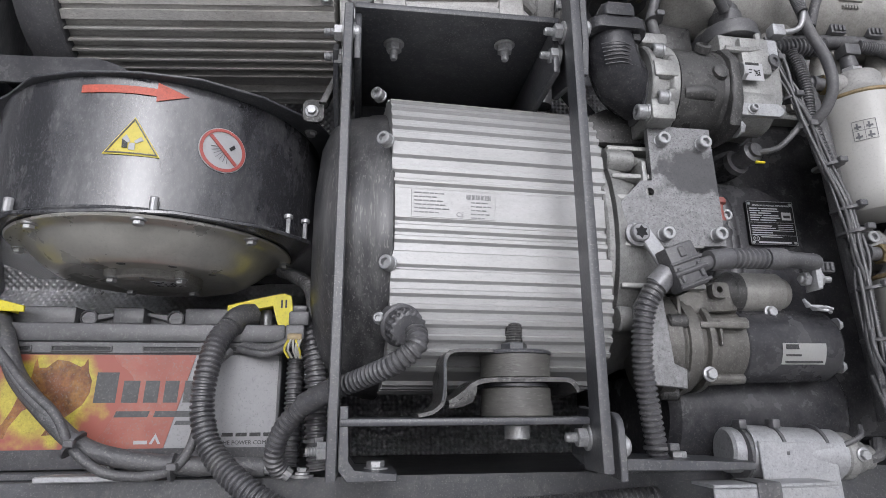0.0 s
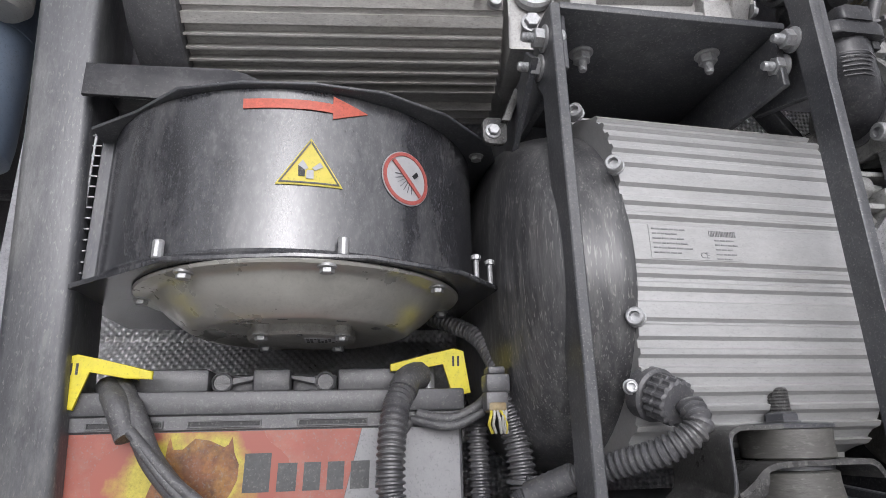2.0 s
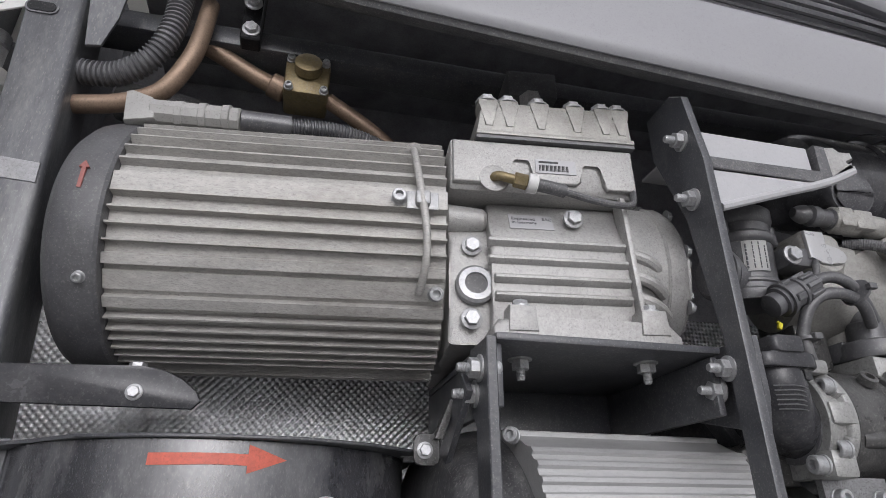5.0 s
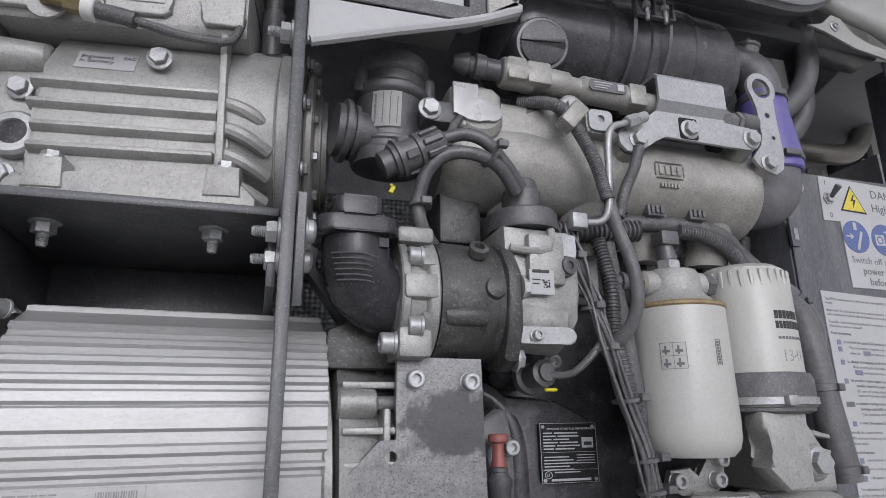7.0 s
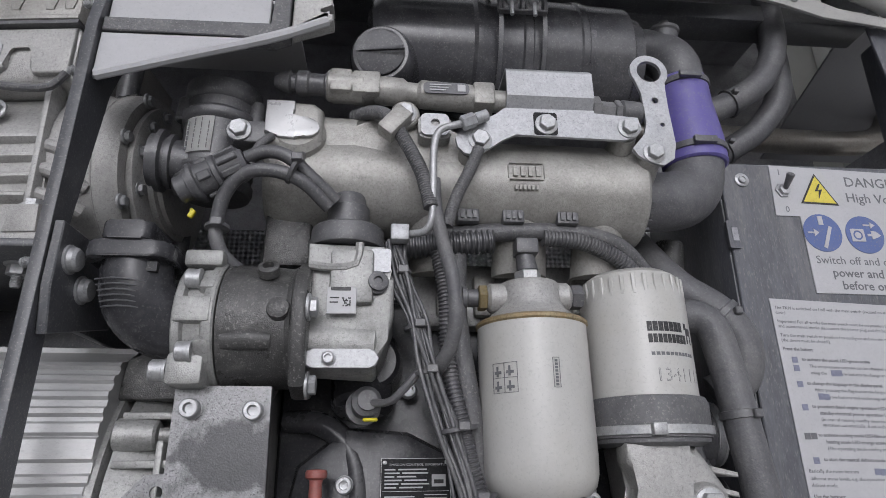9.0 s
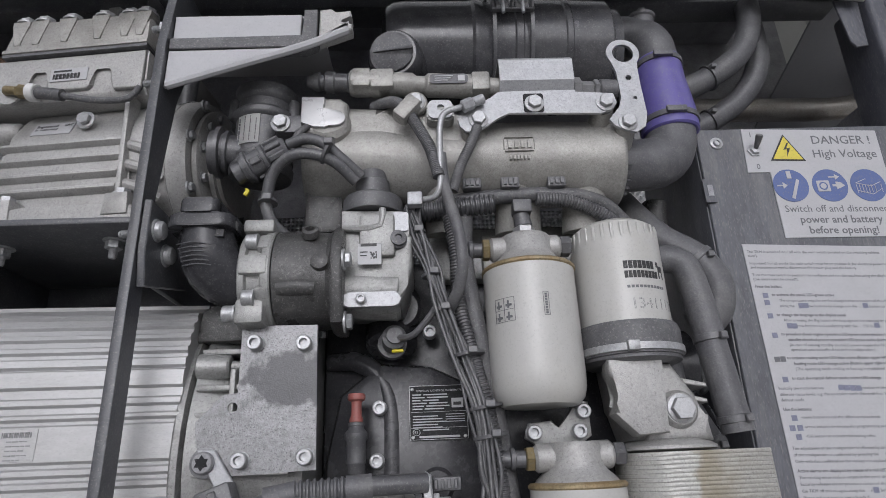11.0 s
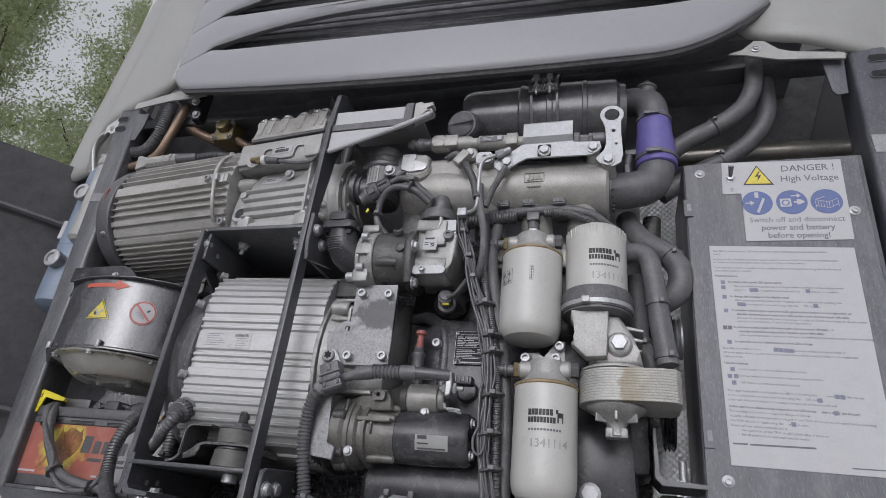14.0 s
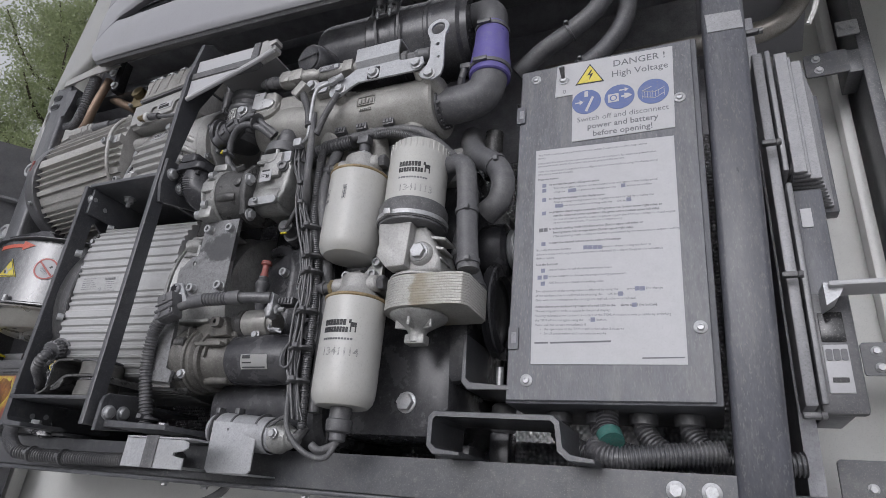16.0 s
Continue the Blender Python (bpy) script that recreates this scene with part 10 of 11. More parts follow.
        part("button_icon", bm, grey_ink if z == 1.892 else icon_blue, sh)
    # cable glands underneath
    for x in (0.985, 1.045, 1.105, 1.165):
        bm = bmesh.new()
        cyl(bm, (x, 0.78, 1.612), (x, 0.78, 1.629), 0.02, None, 12, 0.002)
        g = part("cable_gland", bm, plastic, b)
        bm = bmesh.new()
        conduit(bm, [(x, 0.78, 1.615), (x + 0.004, 0.774, 1.6), (x + 0.022, 0.768, 1.58), (x + 0.06, 0.766, 1.568), (x + 0.13, 0.77, 1.57)], 0.0155, 0.0052)
        part("conduit", bm, conduit_mat, b)
    # one more conduit bends forward round the others, with a teal marker band
    bm = bmesh.new()
    conduit(bm, [(1.06, 0.75, 1.626), (1.061, 0.742, 1.602), (1.066, 0.73, 1.586)], 0.0155, 0.0052)
    conduit(bm, [(1.062, 0.745, 1.584), (1.048, 0.73, 1.576), (1.055, 0.718, 1.566), (1.08, 0.715, 1.562), (1.12, 0.722, 1.567), (1.205, 0.74, 1.577)], 0.0155, 0.0052)
    part("conduit", bm, conduit_mat, b)
    bm = bmesh.new()
    tube(bm, [(1.063, 0.736, 1.595), (1.068, 0.727, 1.583)], 0.0175, 16)
    part("marker_band", bm, teal_band, b, "teal marker band")


switch_box()


# ---- lower right: channel, drain hoses ----
def step_channel():
    c = thing("support_channel", (0.93, 0.65, 1.5485), "black folded steel support channel on the rail", "bracket")
    bm = bmesh.new()
    o = [(0.836, 1.56), (0.836, 1.598), (0.843, 1.606), (1.008, 1.604), (1.018, 1.596), (1.02, 1.565), (1.03, 1.556), (1.06, 1.553)]
    i = [(1.06, 1.5475), (1.027, 1.5495), (1.014, 1.56), (1.012, 1.593), (1.006, 1.598), (0.846, 1.6), (0.842, 1.595), (0.842, 1.563), (0.85, 1.556), (0.885, 1.554), (0.885, 1.549), (0.846, 1.5495)]
    slab(bm, o + i, 0.64, 0.76, "y", 0.001, 1)
    part("channel", bm, black_steel, c)


step_channel()


def feed_pump():
    p = thing("feed_pump", (0.52, 0.64, 1.53), "silver electric fuel feed pump in a galvanised holder on the rail", "pump")
    bm = bmesh.new()
    cyl(bm, (0.445, 0.66, 1.572), (0.578, 0.654, 1.564), 0.0242, None, 28, 0.003)
    part("pump_body", bm, galv, p)
    bm = bmesh.new()
    lathe(bm, (0.575, 0.654, 1.564), (1, -0.05, -0.06), [(0.022, 0), (0.025, 0.003), (0.025, 0.012), (0.02, 0.019), (0.017, 0.028), (0.014, 0.03), (0.013, 0.04)], 24)
    part("end_cover", bm, cast, p)
    bm = bmesh.new()
    lathe(bm, (0.466, 0.659, 1.5707), (1, -0.05, -0.06), [(0.026, 0), (0.0275, 0.0005), (0.0275, 0.104), (0.026, 0.1045)], 36, False)
    slab(bm, [(0.467, 1.582), (0.556, 1.578), (0.558, 1.511), (0.552, 1.506), (0.476, 1.504), (0.469, 1.51)], 0.6285, 0.6315, "y", 0.0008, 1)
    box(bm, 0.476, 0.552, 0.632, 0.699, 1.504, 1.507, 0.0006, 1)
    part("holder", bm, galv, p, "galvanised holder sheet")
    for x, z in ((0.46, 1.6), (0.5, 1.6), (0.55, 1.585)):
        bm = bmesh.new()
        box(bm, x - 0.0045, x + 0.0045, 0.64, 0.655, z - 0.006, z + 0.004, 0.0015)
        lathe(bm, (x - 0.002, 0.657, 1.569), (1, 0, 0), [(0.028, 0), (0.0287, 0.0003), (0.0287, 0.0037), (0.028, 0.004)], 30)
        part("clip", bm, plastic, p)
    bm = bmesh.new()
    tube(bm, [(0.608, 0.645, 1.561), (0.622, 0.645, 1.565), (0.63, 0.65, 1.58)], 0.007, 10)
    tube(bm, [(0.57, 0.635, 1.575), (0.59, 0.63, 1.585), (0.6, 0.64, 1.595)], 0.003, 8)
    part("outlet", bm, rubber, p)
    bolts(hex_small, [(0.588, 0.6285, 1.566)], p)
    b = thing("rail_bracket", (0.43, 0.6, 1.503), "galvanised cable bracket with black tape before the rail", "bracket")
    bm = bmesh.new()
    slab(bm, [(0.369, 1.503), (0.37, 1.544), (0.486, 1.544), (0.496, 1.541), (0.497, 1.533), (0.488, 1.528), (0.471, 1.527), (0.47, 1.521), (0.492, 1.519), (0.493, 1.503)], 0.56, 0.563, "y", 0.0008, 1)
    slab(bm, [(0.37, 1.5445), (0.497, 1.5445), (0.497, 1.5475), (0.37, 1.5475)], 0.56, 0.6, "y", 0.0008, 1)
    box(bm, 0.39, 0.43, 0.563, 0.6995, 1.506, 1.5095, 0.0008, 1)
    part("sheet", bm, galv, b)
    bm = bmesh.new()
    box(bm, 0.4125, 0.4365, 0.5582, 0.5596, 1.503, 1.5485, 0.0004, 1)
    box(bm, 0.4125, 0.4365, 0.5596, 0.6, 1.5477, 1.549, 0.0004, 1)
    part("tape", bm, rubber, b)


feed_pump()


# ---- cables and conduits ----
def cable(name, label, runs, at, category="cable", group="cables and conduits"):
    """runs: (kind, points, radius, material, part name)."""
    c = thing(name, at, label, category, group)
    for kind, pts, r, m, nm in runs:
        bm = bmesh.new()
        if kind == "c":
            conduit(bm, pts, r, 0.0056 if r > 0.009 else 0.0036)
        elif kind == "b":
            conduit(bm, pts, r, 0.0024, 14, 0.07)
        else:
            tube(bm, pts, r, 12, 0.006)
        part(nm, bm, m, c)
    return c


def tie(parent, p, d, r):
    bm = bmesh.new()
    d = Vector(d).normalized()
    lathe(bm, Vector(p) - d * 0.002, d, [(r, 0), (r + 0.0014, 0.0004), (r + 0.0014, 0.0036), (r, 0.004)], 16)
    o = Vector((0.2, -1, 0.1)).normalized()
    box(bm, -0.005, 0.005, -0.004, 0.003, -0.0035, 0.0035, 0.0008, 1, Matrix.Translation(Vector(p) + o * (r + 0.002)))
    part("cable_tie", bm, plastic, parent)


def cables():
    # generator lead
    c = cable("generator_conduit", "black corrugated generator conduit with printed tape", [("c", [(0.097, 0.575, 1.688), (0.095, 0.565, 1.672), (0.075, 0.575, 1.657), (0.045, 0.605, 1.645), (0.0, 0.64, 1.628), (-0.03, 0.66, 1.6), (-0.04, 0.675, 1.572), (-0.035, 0.69, 1.556)], 0.0106, conduit_mat, "conduit"), ("t", [(0.02, 0.625, 1.637), (-0.01, 0.647, 1.622)], 0.0114, conduit_mat, "wrap")], (0.0, 0.64, 1.56))
    # upright conduits beside the battery
    c = cable("battery_conduit", "pair of black corrugated conduits rising beside the battery", [("c", [(0.005, 0.69, 1.556), (0.0, 0.69, 1.6), (-0.002, 0.695, 1.65), (-0.01, 0.70, 1.69), (-0.018, 0.705, 1.712)], 0.0128, conduit_mat, "conduit"), ("c", [(-0.03, 0.73, 1.556), (-0.03, 0.735, 1.62), (-0.03, 0.74, 1.68)], 0.0105, conduit_mat, "conduit"), ("c", [(-0.062, 0.81, 1.797), (-0.037, 0.78, 1.781), (-0.021, 0.76, 1.766), (-0.013, 0.74, 1.745), (-0.01, 0.715, 1.72), (-0.012, 0.70, 1.70)], 0.0095, conduit_mat, "conduit")], (0, 0.69, 1.556))
    tie(c, (-0.001, 0.692, 1.63), (0, 0, 1), 0.0138)
    tie(c, (0.002, 0.69, 1.585), (0, 0, 1), 0.0138)
    bm = bmesh.new()
    box(bm, -0.034, -0.012, 0.677, 0.70, 1.706, 1.722, 0.0025)
    box(bm, -0.031, -0.015, 0.681, 0.70, 1.722, 1.729, 0.002)
    box(bm, -0.036, -0.016, 0.672, 0.69, 1.69, 1.706, 0.002)
    part("connector", bm, plastic, c, "black plug connector")
    bm = bmesh.new()
    box(bm, -0.034, -0.018, 0.671, 0.688, 1.688, 1.697, 0.002)
    part("seal_insert", bm, rust, c, "brown wire seal")
    random.seed(31)
    for k in range(6):
        bm = bmesh.new()
        x = -0.032 + 0.0026 * k
        e = random.uniform(-0.004, 0.008)
        tube(bm, [(x, 0.673, 1.69), (x + e * 0.4, 0.667, 1.685), (x + e, 0.668, 1.679), (x + e * 0.6 + 0.003, 0.675, 1.671)], 0.0013, 6)
        part("bare_wire", bm, white_can if k % 3 else yellow_sign, c)
    # positive lead conduit over the battery
    c = cable("terminal_conduit", "thick black corrugated conduit from the battery terminal", [("t", [(-0.085, 0.75, 1.728), (-0.098, 0.735, 1.722), (-0.104, 0.725, 1.71)], 0.014, rubber, "sleeve"), ("c", [(-0.104, 0.725, 1.712), (-0.113, 0.705, 1.69), (-0.118, 0.69, 1.65), (-0.116, 0.685, 1.61), (-0.1, 0.675, 1.575), (-0.065, 0.655, 1.545), (-0.03, 0.645, 1.525), (0.0, 0.64, 1.515)], 0.0128, conduit_mat, "conduit"), ("c", [(0.0, 0.64, 1.515), (0.06, 0.655, 1.512), (0.16, 0.67, 1.513), (0.27, 0.675, 1.516), (0.37, 0.675, 1.522)], 0.0125, conduit_mat, "conduit"), ("t", [(-0.09, 0.73, 1.69), (-0.06, 0.72, 1.685), (-0.035, 0.715, 1.695), (-0.025, 0.71, 1.705)], 0.005, rubber, "lead"), ("t", [(-0.095, 0.73, 1.685), (-0.06, 0.715, 1.678), (-0.03, 0.71, 1.69)], 0.004, rubber, "lead")], (-0.1, 0.7, 1.56))
    for x, z, y in ((0.03, 1.513, 0.648), (0.1, 1.512, 0.661)):
        tie(c, (x, y, z), (1, 0.15, 0), 0.0135)
    # negative lead
    c = cable("ground_cable", "black ground cable bundle hanging before the battery", [("t", [(-0.362, 0.755, 1.722), (-0.35, 0.735, 1.71), (-0.335, 0.72, 1.69), (-0.315, 0.71, 1.655), (-0.28, 0.70, 1.62), (-0.235, 0.69, 1.585), (-0.19, 0.69, 1.57), (-0.13, 0.69, 1.563), (-0.05, 0.69, 1.56)], 0.0095, rubber, "cable"), ("t", [(-0.375, 0.76, 1.72), (-0.355, 0.725, 1.705), (-0.338, 0.715, 1.675)], 0.011, rubber, "tape_wrap"), ("t", [(-0.335, 0.708, 1.68), (-0.3, 0.698, 1.645), (-0.262, 0.69, 1.615), (-0.235, 0.68, 1.58), (-0.2, 0.68, 1.557), (-0.15, 0.68, 1.556), (-0.127, 0.682, 1.575), (-0.118, 0.69, 1.62), (-0.115, 0.70, 1.66), (-0.1, 0.715, 1.682)], 0.0048, rubber, "lead"), ("t", [(-0.33, 0.705, 1.672), (-0.29, 0.695, 1.63), (-0.25, 0.69, 1.6)], 0.004, rubber, "lead")], (-0.2, 0.69, 1.56))
    tie(c, (-0.238, 0.685, 1.585), (1, 0, -0.7), 0.014)
    tie(c, (-0.14, 0.684, 1.562), (1, 0, 0), 0.0125)
    bm = bmesh.new()
    tube(bm, [(-0.05, 0.69, 1.56), (-0.035, 0.688, 1.558), (-0.025, 0.69, 1.551)], 0.007, 10)
    holed(bm, disc(-0.012, 0.69, 0.012, 20), [(-0.012, 0.69, 0.005)], 1.549, 1.552, "z")
    part("cable_lug", bm, zinc, c, "zinc cable lug")
    bolts(hex_small, [(-0.012, 0.69, 1.553)], c, (0, 0, 1))
    # starter lead: upright conduit, block, boot
    c = cable("starter_conduit", "black corrugated conduit with a connector block on the starter lead", [("c", [(0.344, 0.61, 1.568), (0.334, 0.6, 1.62), (0.328, 0.592, 1.67), (0.333, 0.585, 1.715), (0.348, 0.58, 1.742)], 0.011, conduit_mat, "conduit"), ("t", [(0.345, 0.581, 1.738), (0.358, 0.578, 1.752)], 0.0122, sink_paint, "grey_sleeve"), ("t", [(0.385, 0.578, 1.758), (0.397, 0.579, 1.761), (0.41, 0.58, 1.766)], 0.0075, hose_mat, "lead"), ("t", [(0.405, 0.58, 1.766), (0.418, 0.582, 1.768), (0.432, 0.584, 1.7705)], 0.0112, hose_mat, "sleeve"), ("c", [(0.43, 0.584, 1.7705), (0.455, 0.587, 1.7715), (0.48, 0.589, 1.7725)], 0.0113, hose_mat, "boot"), ("t", [(0.478, 0.589, 1.7725), (0.489, 0.59, 1.773), (0.501, 0.592, 1.7735)], 0.0118, hose_mat, "collar"), ("t", [(0.5, 0.592, 1.7735), (0.525, 0.598, 1.774), (0.552, 0.606, 1.7745)], 0.0093, conduit_mat, "heat_shrink")], (0.345, 0.6, 1.566))
    bm = bmesh.new()
    box(bm, -0.0165, 0.0165, -0.012, 0.012, -0.0235, 0.0235, 0.003, 2, Matrix.Translation((0.37, 0.572, 1.756)) @ pose(0, 0, 0, 0, -20, 0))
    m = Matrix.Translation((0.37, 0.572, 1.756)) @ pose(0, 0, 0, 0, -20, 0)
    for x0, x1, y0, z0, z1 in ((-0.0185, 0.0185, -0.0145, 0.003, 0.0065), (-0.0185, 0.0185, -0.0145, -0.0215, -0.018), (-0.0135, -0.009, -0.014, -0.016, 0.0), (0.009, 0.0135, -0.014, -0.016, 0.0), (-0.004, 0.004, -0.0135, 0.009, 0.02)):
        box(bm, x0, x1, y0, -0.011, z0, z1, 0.001, 1, m)
    cyl(bm, m @ Vector((-0.019, -0.0125, -0.006)), m @ Vector((0.019, -0.0125, -0.006)), 0.003, None, 10, 0.0006)
    part("connector_block", bm, plastic, c, "black cable connector block")
    tie(c, (0.346, 0.607, 1.578), (0, 0, 1), 0.016)
    # main harness: a corrugated tube with loose wires tied to it
    runs = [("c", [(0.585, 0.625, 2.06), (0.591, 0.618, 2.011), (0.592, 0.62, 1.962), (0.6, 0.618, 1.915), (0.617, 0.622, 1.84), (0.624, 0.624, 1.784), (0.627, 0.624, 1.748), (0.629, 0.626, 1.69), (0.631, 0.627, 1.644), (0.637, 0.63, 1.575)], 0.0075, conduit_mat, "conduit")]
    way = [(0.543, 0.614, 2.066), (0.549, 0.612, 2.03), (0.563, 0.611, 1.991), (0.573, 0.609, 1.951), (0.592, 0.612, 1.898), (0.606, 0.611, 1.84), (0.612, 0.612, 1.784), (0.614, 0.613, 1.748), (0.612, 0.615, 1.683), (0.62, 0.617, 1.637), (0.63, 0.622, 1.585)]
    random.seed(11)
    for k in range(11):
        o = Vector((-0.008 + 0.0016 * k, random.uniform(-0.006, 0.004), 0))
        w = [tuple(Vector(p) + o * (1 + 0.3 * math.sin(i * 1.7 + k)) + Vector((random.uniform(-0.0035, 0.0035), random.uniform(-0.003, 0.003), 0))) for i, p in enumerate(way)]
        runs.append(("t", w, random.choice((0.0016, 0.0021, 0.0026)), (plastic, conduit_mat, conduit_mat, rubber)[k % 4], "wire"))
    runs.append(("t", [(0.606, 0.606, 1.70), (0.6, 0.6, 1.68), (0.603, 0.598, 1.662), (0.612, 0.6, 1.658), (0.617, 0.603, 1.675), (0.614, 0.606, 1.70)], 0.002, hose_mat, "wire_loop"))
    c = cable("wiring_harness", "black wiring harness of loose wires tied to a corrugated tube", runs, (0.62, 0.62, 1.575))
    for z, x, r in ((2.035, 0.549, 0.009), (1.985, 0.564, 0.0105), (1.945, 0.574, 0.012), (1.897, 0.599, 0.0165), (1.843, 0.613, 0.017), (1.815, 0.617, 0.017), (1.748, 0.622, 0.0175), (1.69, 0.622, 0.0175), (1.64, 0.627, 0.0165)):
        tie(c, (x, 0.615, z), (0.16, 0.02, -1), r)
    # side conduit right of the harness
    c = cable("drain_hose", "dark rubber hose running down beside the harness", [("t", [(0.605, 0.645, 2.07), (0.601, 0.63, 2.01), (0.605, 0.625, 1.96), (0.615, 0.63, 1.9), (0.628, 0.64, 1.82), (0.636, 0.645, 1.75), (0.64, 0.645, 1.68), (0.642, 0.645, 1.6)], 0.0105, rubber, "hose"), ("t", [(0.578, 0.588, 2.12), (0.58, 0.59, 2.09), (0.585, 0.588, 2.061), (0.593, 0.582, 2.025), (0.596, 0.582, 1.99), (0.592, 0.592, 1.965), (0.585, 0.606, 1.952), (0.58, 0.625, 1.945)], 0.0064, hose_mat, "breather"), ("t", [(0.66, 0.628, 1.552), (0.675, 0.628, 1.545), (0.7, 0.628, 1.555), (0.703, 0.628, 1.572)], 0.006, rubber, "sensor_lead"), ("t", [(0.61, 0.62, 1.65), (0.618, 0.612, 1.6), (0.63, 0.61, 1.565), (0.66, 0.615, 1.54), (0.69, 0.622, 1.535), (0.703, 0.628, 1.56)], 0.004, rubber, "sensor_lead")], (0.63, 0.64, 1.57))
    # braided leads over the manifold
    c = cable("braided_lead", "braided black leads clipped over the manifold", [("b", [(0.5, 0.62, 2.205), (0.52, 0.6, 2.198), (0.535, 0.588, 2.185), (0.55, 0.586, 2.16), (0.565, 0.586, 2.13), (0.572, 0.586, 2.105), (0.575, 0.585, 2.09)], 0.007, rubber, "lead"), ("b", [(0.622, 0.59, 2.155), (0.612, 0.588, 2.13), (0.6, 0.59, 2.105), (0.59, 0.592, 2.075)], 0.006, rubber, "lead")], (0.55, 0.59, 2.1))
    bm = bmesh.new()
    box(bm, -0.009, 0.009, -0.012, 0.008, -0.016, 0.016, 0.003, 2, Matrix.Translation((0.541, 0.586, 2.176)) @ pose(0, 0, 0, 0, 40, 0))
    part("clip", bm, cast_beige, c)
    # horizontal conduit under the manifold
    c = cable("head_conduit", "black conduit with connectors lying along the cylinder head", [("c", [(0.545, 0.64, 2.07), (0.6, 0.635, 2.074), (0.64, 0.635, 2.078)], 0.0125, conduit_mat, "conduit"), ("t", [(0.575, 0.64, 2.082), (0.66, 0.636, 2.088), (0.73, 0.638, 2.088), (0.77, 0.645, 2.08), (0.80, 0.66, 2.06), (0.83, 0.68, 2.03)], 0.0095, rubber, "trunk"), ("c", [(0.69, 0.63, 2.08), (0.73, 0.632, 2.077), (0.77, 0.64, 2.062), (0.8, 0.655, 2.04)], 0.0085, conduit_mat, "conduit")], (0.66, 0.64, 2.07))
    for x in (0.615, 0.66, 0.715):
        bm = bmesh.new()
        box(bm, x - 0.011, x + 0.011, 0.622, 0.636, 2.093, 2.107, 0.002)
        for k in range(3):
            box(bm, x - 0.008 + 0.006 * k, x - 0.0045 + 0.006 * k, 0.6195, 0.623, 2.096, 2.104)
        part("connector", bm, plastic, c)
    # throttle plugs
    c = cable("throttle_plug", "black multi-pin plugs and leads beside the throttle", [("t", [(0.406, 0.588, 2.136), (0.425, 0.584, 2.141), (0.445, 0.582, 2.135), (0.465, 0.587, 2.118), (0.488, 0.6, 2.1)], 0.0065, plastic, "lead"), ("t", [(0.383, 0.6, 2.075), (0.389, 0.592, 2.1), (0.405, 0.584, 2.117), (0.43, 0.58, 2.12), (0.458, 0.584, 2.112), (0.482, 0.6, 2.094)], 0.0065, plastic, "lead"), ("t", [(0.383, 0.6, 2.078), (0.384, 0.6, 2.062), (0.392, 0.606, 2.045), (0.415, 0.625, 2.028)], 0.0065, plastic, "lead"), ("t", [(0.425, 0.597, 2.165), (0.415, 0.59, 2.15), (0.41, 0.59, 2.13)], 0.004, rubber, "lead")], (0.39, 0.59, 2.08))
    bm = bmesh.new()
    m = facing((0.347, 0.597, 2.104), (0.059, -0.008, 0.03))
    lathe(bm, (0.347, 0.597, 2.104), (0.059, -0.008, 0.03), [(0.011, 0), (0.013, 0.001), (0.013, 0.011), (0.0165, 0.012), (0.0165, 0.016), (0.0195, 0.0165), (0.0195, 0.02), (0.0155, 0.021), (0.0155, 0.036), (0.0175, 0.037), (0.0175, 0.041), (0.014, 0.042), (0.014, 0.062), (0.011, 0.066)], 24)
    plug = part("plug", bm, plastic, c)
    for k in range(8):
        bm = bmesh.new()
        box(bm, 0.0125, 0.0175, -0.003, 0.003, 0.043, 0.062, 0.001, 1, m @ pose(0, 0, 0, 0, 0, 45 * k))
        part("rib", bm, plastic, plug)
    for k in range(4):
        bm = bmesh.new()
        box(bm, 0.014, 0.0185, -0.004, 0.004, 0.023, 0.035, 0.001, 1, m @ pose(0, 0, 0, 0, 0, 90 * k + 20))
        part("rib", bm, plastic, plug)
    bm = bmesh.new()
    box(bm, -0.002, 0.0025, -0.002, 0.002, -0.006, 0.002, 0.0006, 1, Matrix.Translation((0.36, 0.603, 2.087)) @ pose(0, 0, 0, 0, 25, 0))
    box(bm, -0.004, 0.0, -0.001, 0.002, -0.001, 0.002, 0.0006, 1, Matrix.Translation((0.36, 0.603, 2.087)) @ pose(0, 0, 0, 0, 50, 0))
    part("yellow_clip", bm, yellow, c, "yellow locking clip")
    bm = bmesh.new()
    box(bm, 0.416, 0.462, 0.642, 0.7, 2.05, 2.132, 0.006)
    part("relay", bm, cast_dark, c, "dark cast box beside the throttle")
    tie(c, (0.452, 0.582, 2.124), (1, 0.2, -0.5), 0.015)
    tie(c, (0.385, 0.598, 2.07), (0, 0.1, 1), 0.0095)
    # oil pressure switch on the block
    s = thing("pressure_switch", (0.525, 0.65, 1.93), "black oil pressure switch with yellow clip", "switch")
    bm = bmesh.new()
    lathe(bm, (0.516, 0.672, 1.92), (0.15, -1, 0.1), [(0.0165, 0), (0.0165, 0.008), (0.0115, 0.009), (0.0115, 0.026), (0.0135, 0.027), (0.0135, 0.034), (0.009, 0.036), (0.009, 0.04), (0, 0.0405)], 18)
    part("body", bm, plastic, s)
    bm = bmesh.new()
    box(bm, 0.518, 0.531, 0.632, 0.636, 1.9055, 1.9085, 0.001, 1)
    part("clip", bm, yellow, s, "yellow locking clip")
    bm = bmesh.new()
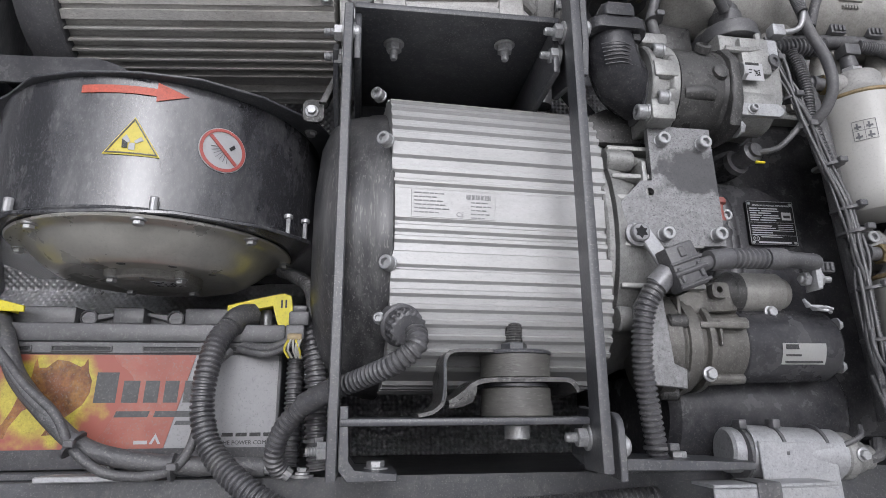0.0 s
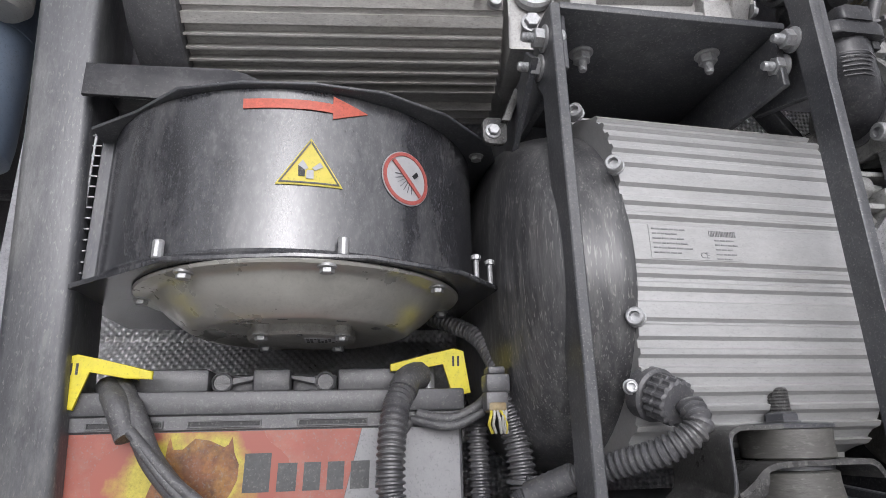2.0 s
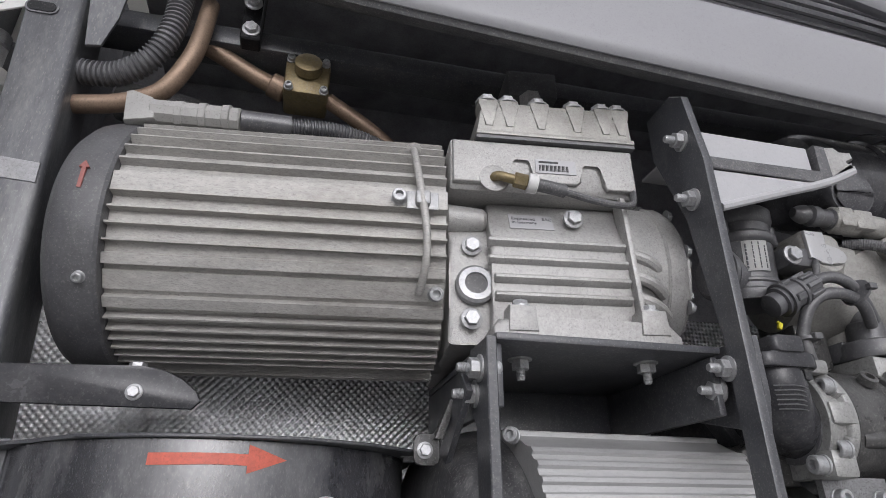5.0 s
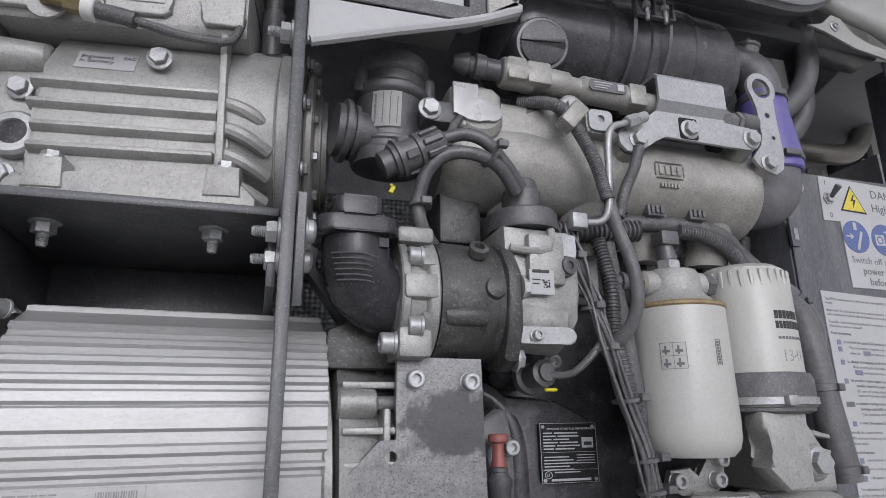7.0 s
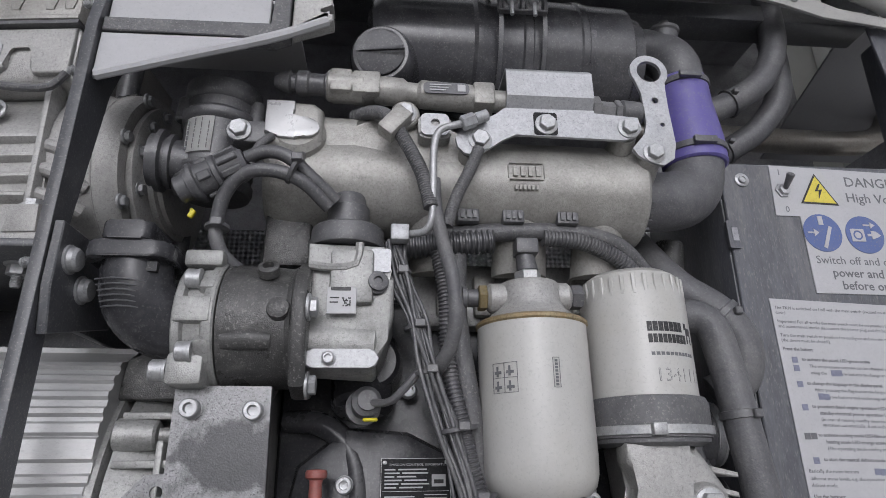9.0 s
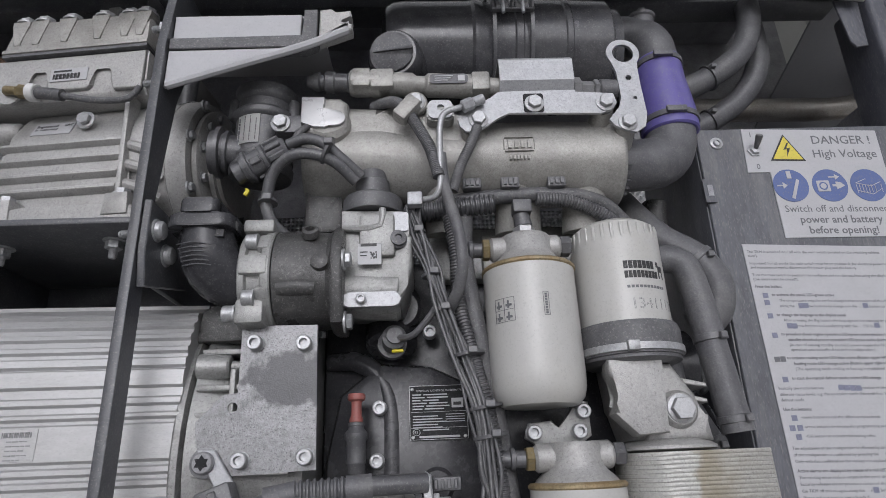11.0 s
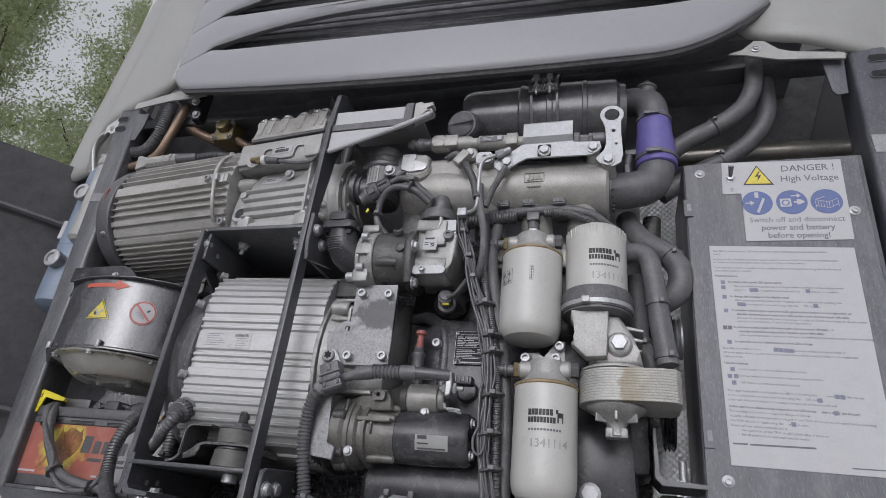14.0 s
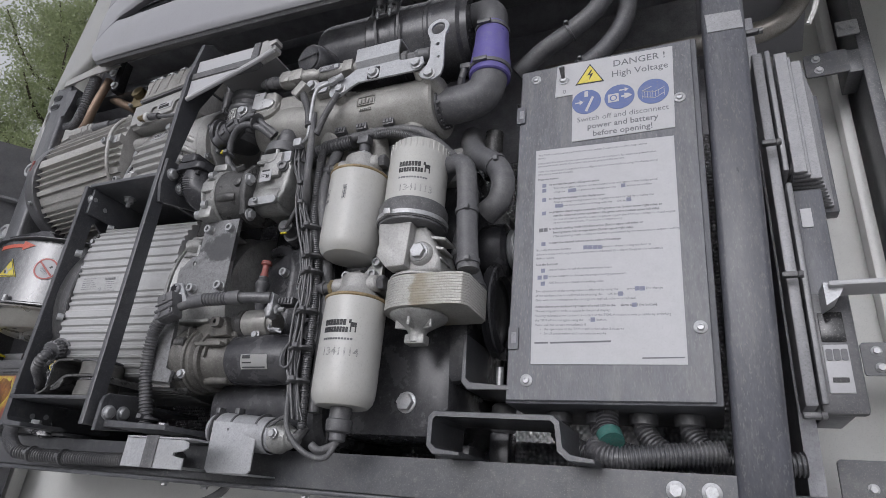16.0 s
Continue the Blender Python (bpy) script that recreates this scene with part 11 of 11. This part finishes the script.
    tube(bm, [(0.522, 0.638, 1.922), (0.54, 0.625, 1.921), (0.552, 0.617, 1.93), (0.566, 0.611, 1.946), (0.576, 0.611, 1.962)], 0.0036, 8)
    part("lead", bm, hose_mat, s)
    # cable below the rail
    c = cable("rail_cable", "black cable hanging below the rail", [("t", [(0.44, 0.72, 1.49), (0.43, 0.72, 1.478), (0.40, 0.72, 1.462), (0.35, 0.72, 1.448), (0.28, 0.73, 1.44)], 0.007, rubber, "cable")], (0.4, 0.72, 1.44))


cables()


# ---- right of the post ----
def side_devices():
    h = thing("heat_sink", (1.35, 0.8, 1.98), "grey finned aluminium heat sink of the side controller", "heat sink")
    for k in range(11):
        bm = bmesh.new()
        y = 0.771 + 0.0125 * k
        wide = (1.354, 1.36, 1.376)[k] if k < 3 else 1.379 + 0.0036 * (k - 3)
        box(bm, 1.336, wide, y, y + 0.0065, 1.982, 2.206 - 0.001 * (k % 3), 0.001, 1)
        part("fin", bm, sink_paint, h)
    bm = bmesh.new()
    box(bm, 1.336, 1.412, 0.904, 0.93, 1.975, 2.205, 0.002)
    box(bm, 1.338, 1.343, 0.772, 0.904, 1.984, 2.203)
    part("base", bm, box_paint, h)
    g = thing("side_gutter", (1.31, 0.79, 1.56), "grey sheet-metal edge profiles beside the post", "profile")
    for x0, x1, y, z0, z1 in ((1.303, 1.318, 0.76, 1.64, 2.205), (1.3225, 1.3305, 0.766, 1.985, 2.212), (1.3225, 1.3305, 0.766, 1.644, 1.965)):
        bm = bmesh.new()
        box(bm, x0, x1, y, 0.9, z0, z1, 0.0025)
        part("profile", bm, sink_paint, g)
    c = thing("controller", (1.36, 0.82, 1.62), "dark grey side controller with display panel", "controller")
    bm = bmesh.new()
    box(bm, 1.332, 1.37, 0.79, 0.95, 1.64, 1.962, 0.003)
    part("case", bm, box_paint, c)
    bm = bmesh.new()
    box(bm, 1.322, 1.375, 0.772, 0.789, 1.632, 1.795, 0.006)
    p = part("panel", bm, plastic, c)
    bm = bmesh.new()
    box(bm, 1.334, 1.362, 0.7695, 0.7718, 1.725, 1.765, 0.001)
    part("display", bm, glass_dark, p)
    bm = bmesh.new()
    box(bm, 1.334, 1.362, 0.7695, 0.7718, 1.658, 1.721, 0.001)
    k = part("keypad", bm, paper, p, "white keypad label")
    for i in range(3):
        bm = bmesh.new()
        slab(bm, rounded(1.336 + 0.0085 * i, 1.3432 + 0.0085 * i, 1.7, 1.715, 0.002), 0.768, 0.7693)
        part("key", bm, grey_ink, k)
    bm = bmesh.new()
    box(bm, 1.339, 1.357, 0.7685, 0.7693, 1.672, 1.678)
    part("print_bar", bm, ink, k)
    bm = bmesh.new()
    box(bm, 1.338, 1.352, 0.7885, 0.79, 1.9, 1.93)
    part("sticker", bm, paper, c)
    r = thing("clear_flap", (1.45, 0.74, 1.78), "translucent plastic flap of the control panel, swung open", "flap")
    bm = bmesh.new()
    box(bm, 1.345, 1.62, 0.72, 0.765, 1.785, 1.792, 0.002)
    part("flap", bm, paper, r)
    bm = bmesh.new()
    slab(bm, [(1.34, 1.762), (1.34, 1.793), (1.365, 1.79), (1.355, 1.772)], 0.73, 0.769)
    part("hinge_arm", bm, galv, r)
    w = thing("lower_bracket", (1.46, 0.95, 1.55), "black lower bracket with white panel beside the controller", "bracket")
    bm = bmesh.new()
    slab(bm, rounded(1.36, 1.55, 1.5, 1.6, 0.006), 0.98, 0.99)
    part("plate", bm, black_steel, w)
    bolts(hex_small, [(1.4, 0.98, 1.56), (1.5, 0.98, 1.575), (1.52, 0.98, 1.52)], w)


side_devices()


# ---- trees beyond ----
def tree(x, y, height, spread, seed):
    random.seed(seed)
    t = thing("tree", (x, y, 0), "tall leafy green tree beyond the trailer", "tree", "trees behind the yard")
    bark = bpy.data.materials.get("bark") or mat("bark", (0.09, 0.075, 0.06), 0.9, 0, 0.3, 12, 0.8, 40)
    leaf = bpy.data.materials.get("leaf")
    if not leaf:
        leaf = mat("leaf", (0.2, 0.235, 0.125), 0.5, 0, 0.4, 3)
        n, l = leaf.node_tree.nodes, leaf.node_tree.links
        through_light = n.new("ShaderNodeBsdfTranslucent")
        through_light.inputs["Color"].default_value = (0.52, 0.58, 0.33, 1)
        both = n.new("ShaderNodeMixShader")
        both.inputs["Fac"].default_value = 0.45
        l.new(n["Principled BSDF"].outputs[0], both.inputs[1]), l.new(through_light.outputs[0], both.inputs[2])
        l.new(both.outputs[0], n["Material Output"].inputs["Surface"])
    bm = bmesh.new()
    pts, _ = curve_points([(x, y, 0), (x + 0.1, y, height * 0.35), (x - 0.1, y + 0.1, height * 0.7), (x, y, height * 0.97)], 14)
    sweep(bm, pts, [0.24 * (1 - i / 14) + 0.02 for i in range(14)], 10)
    limbs = []
    for k in range(34):
        z = height * (0.12 + 0.8 * k / 34)
        a = random.uniform(0, 6.28)
        ln = spread * (1.05 - 0.65 * k / 34) * random.uniform(0.7, 1.1)
        e = (x + ln * math.cos(a), y + ln * math.sin(a), z + ln * random.uniform(0.35, 0.8))
        p, _ = curve_points([(x, y, z), ((x + e[0]) / 2, (y + e[1]) / 2, z + ln * 0.15), e], 7)
        sweep(bm, p, [0.07 * (1 - i / 8) for i in range(7)], 6)
        limbs.append(p)
    part("trunk", bm, bark, t)
    verts, faces = [], []
    for p in limbs:
        for _ in range(66):
            q = p[random.randrange(2, 7)]
            c = q + Vector((random.gauss(0, 0.42), random.gauss(0, 0.42), random.gauss(0, 0.36)))
            for _ in range(42):
                o = c + Vector((random.gauss(0, 0.16), random.gauss(0, 0.16), random.gauss(0, 0.13)))
                s = random.uniform(0.028, 0.056)
                u = Vector((random.gauss(0, 1), random.gauss(0, 1), random.gauss(0, 0.7))).normalized()
                v = u.orthogonal().normalized()
                v.rotate(Matrix.Rotation(random.uniform(0, 6.28), 3, u))
                w = u.cross(v)
                i = len(verts)
                verts += [o - v * s, o + w * s * 0.55, o + v * s, o - w * s * 0.55]
                faces.append((i, i + 1, i + 2, i + 3))
    me = bpy.data.meshes.new("crown")
    me.from_pydata([tuple(v - Vector((x, y, 0))) for v in verts], [], faces)
    me.materials.append(leaf)
    ob = new("crown", me)
    ob.parent = t
    ob["kind"] = "stuff"


for k, (x, y, h, s) in enumerate(((-10.5, 9.5, 17.0, 3.4), (-13.5, 11.5, 18.0, 3.6), (-9.0, 12.5, 12.0, 2.4), (-17, 9, 17, 3.6))):
    tree(x, y, h, s, 40 + k)
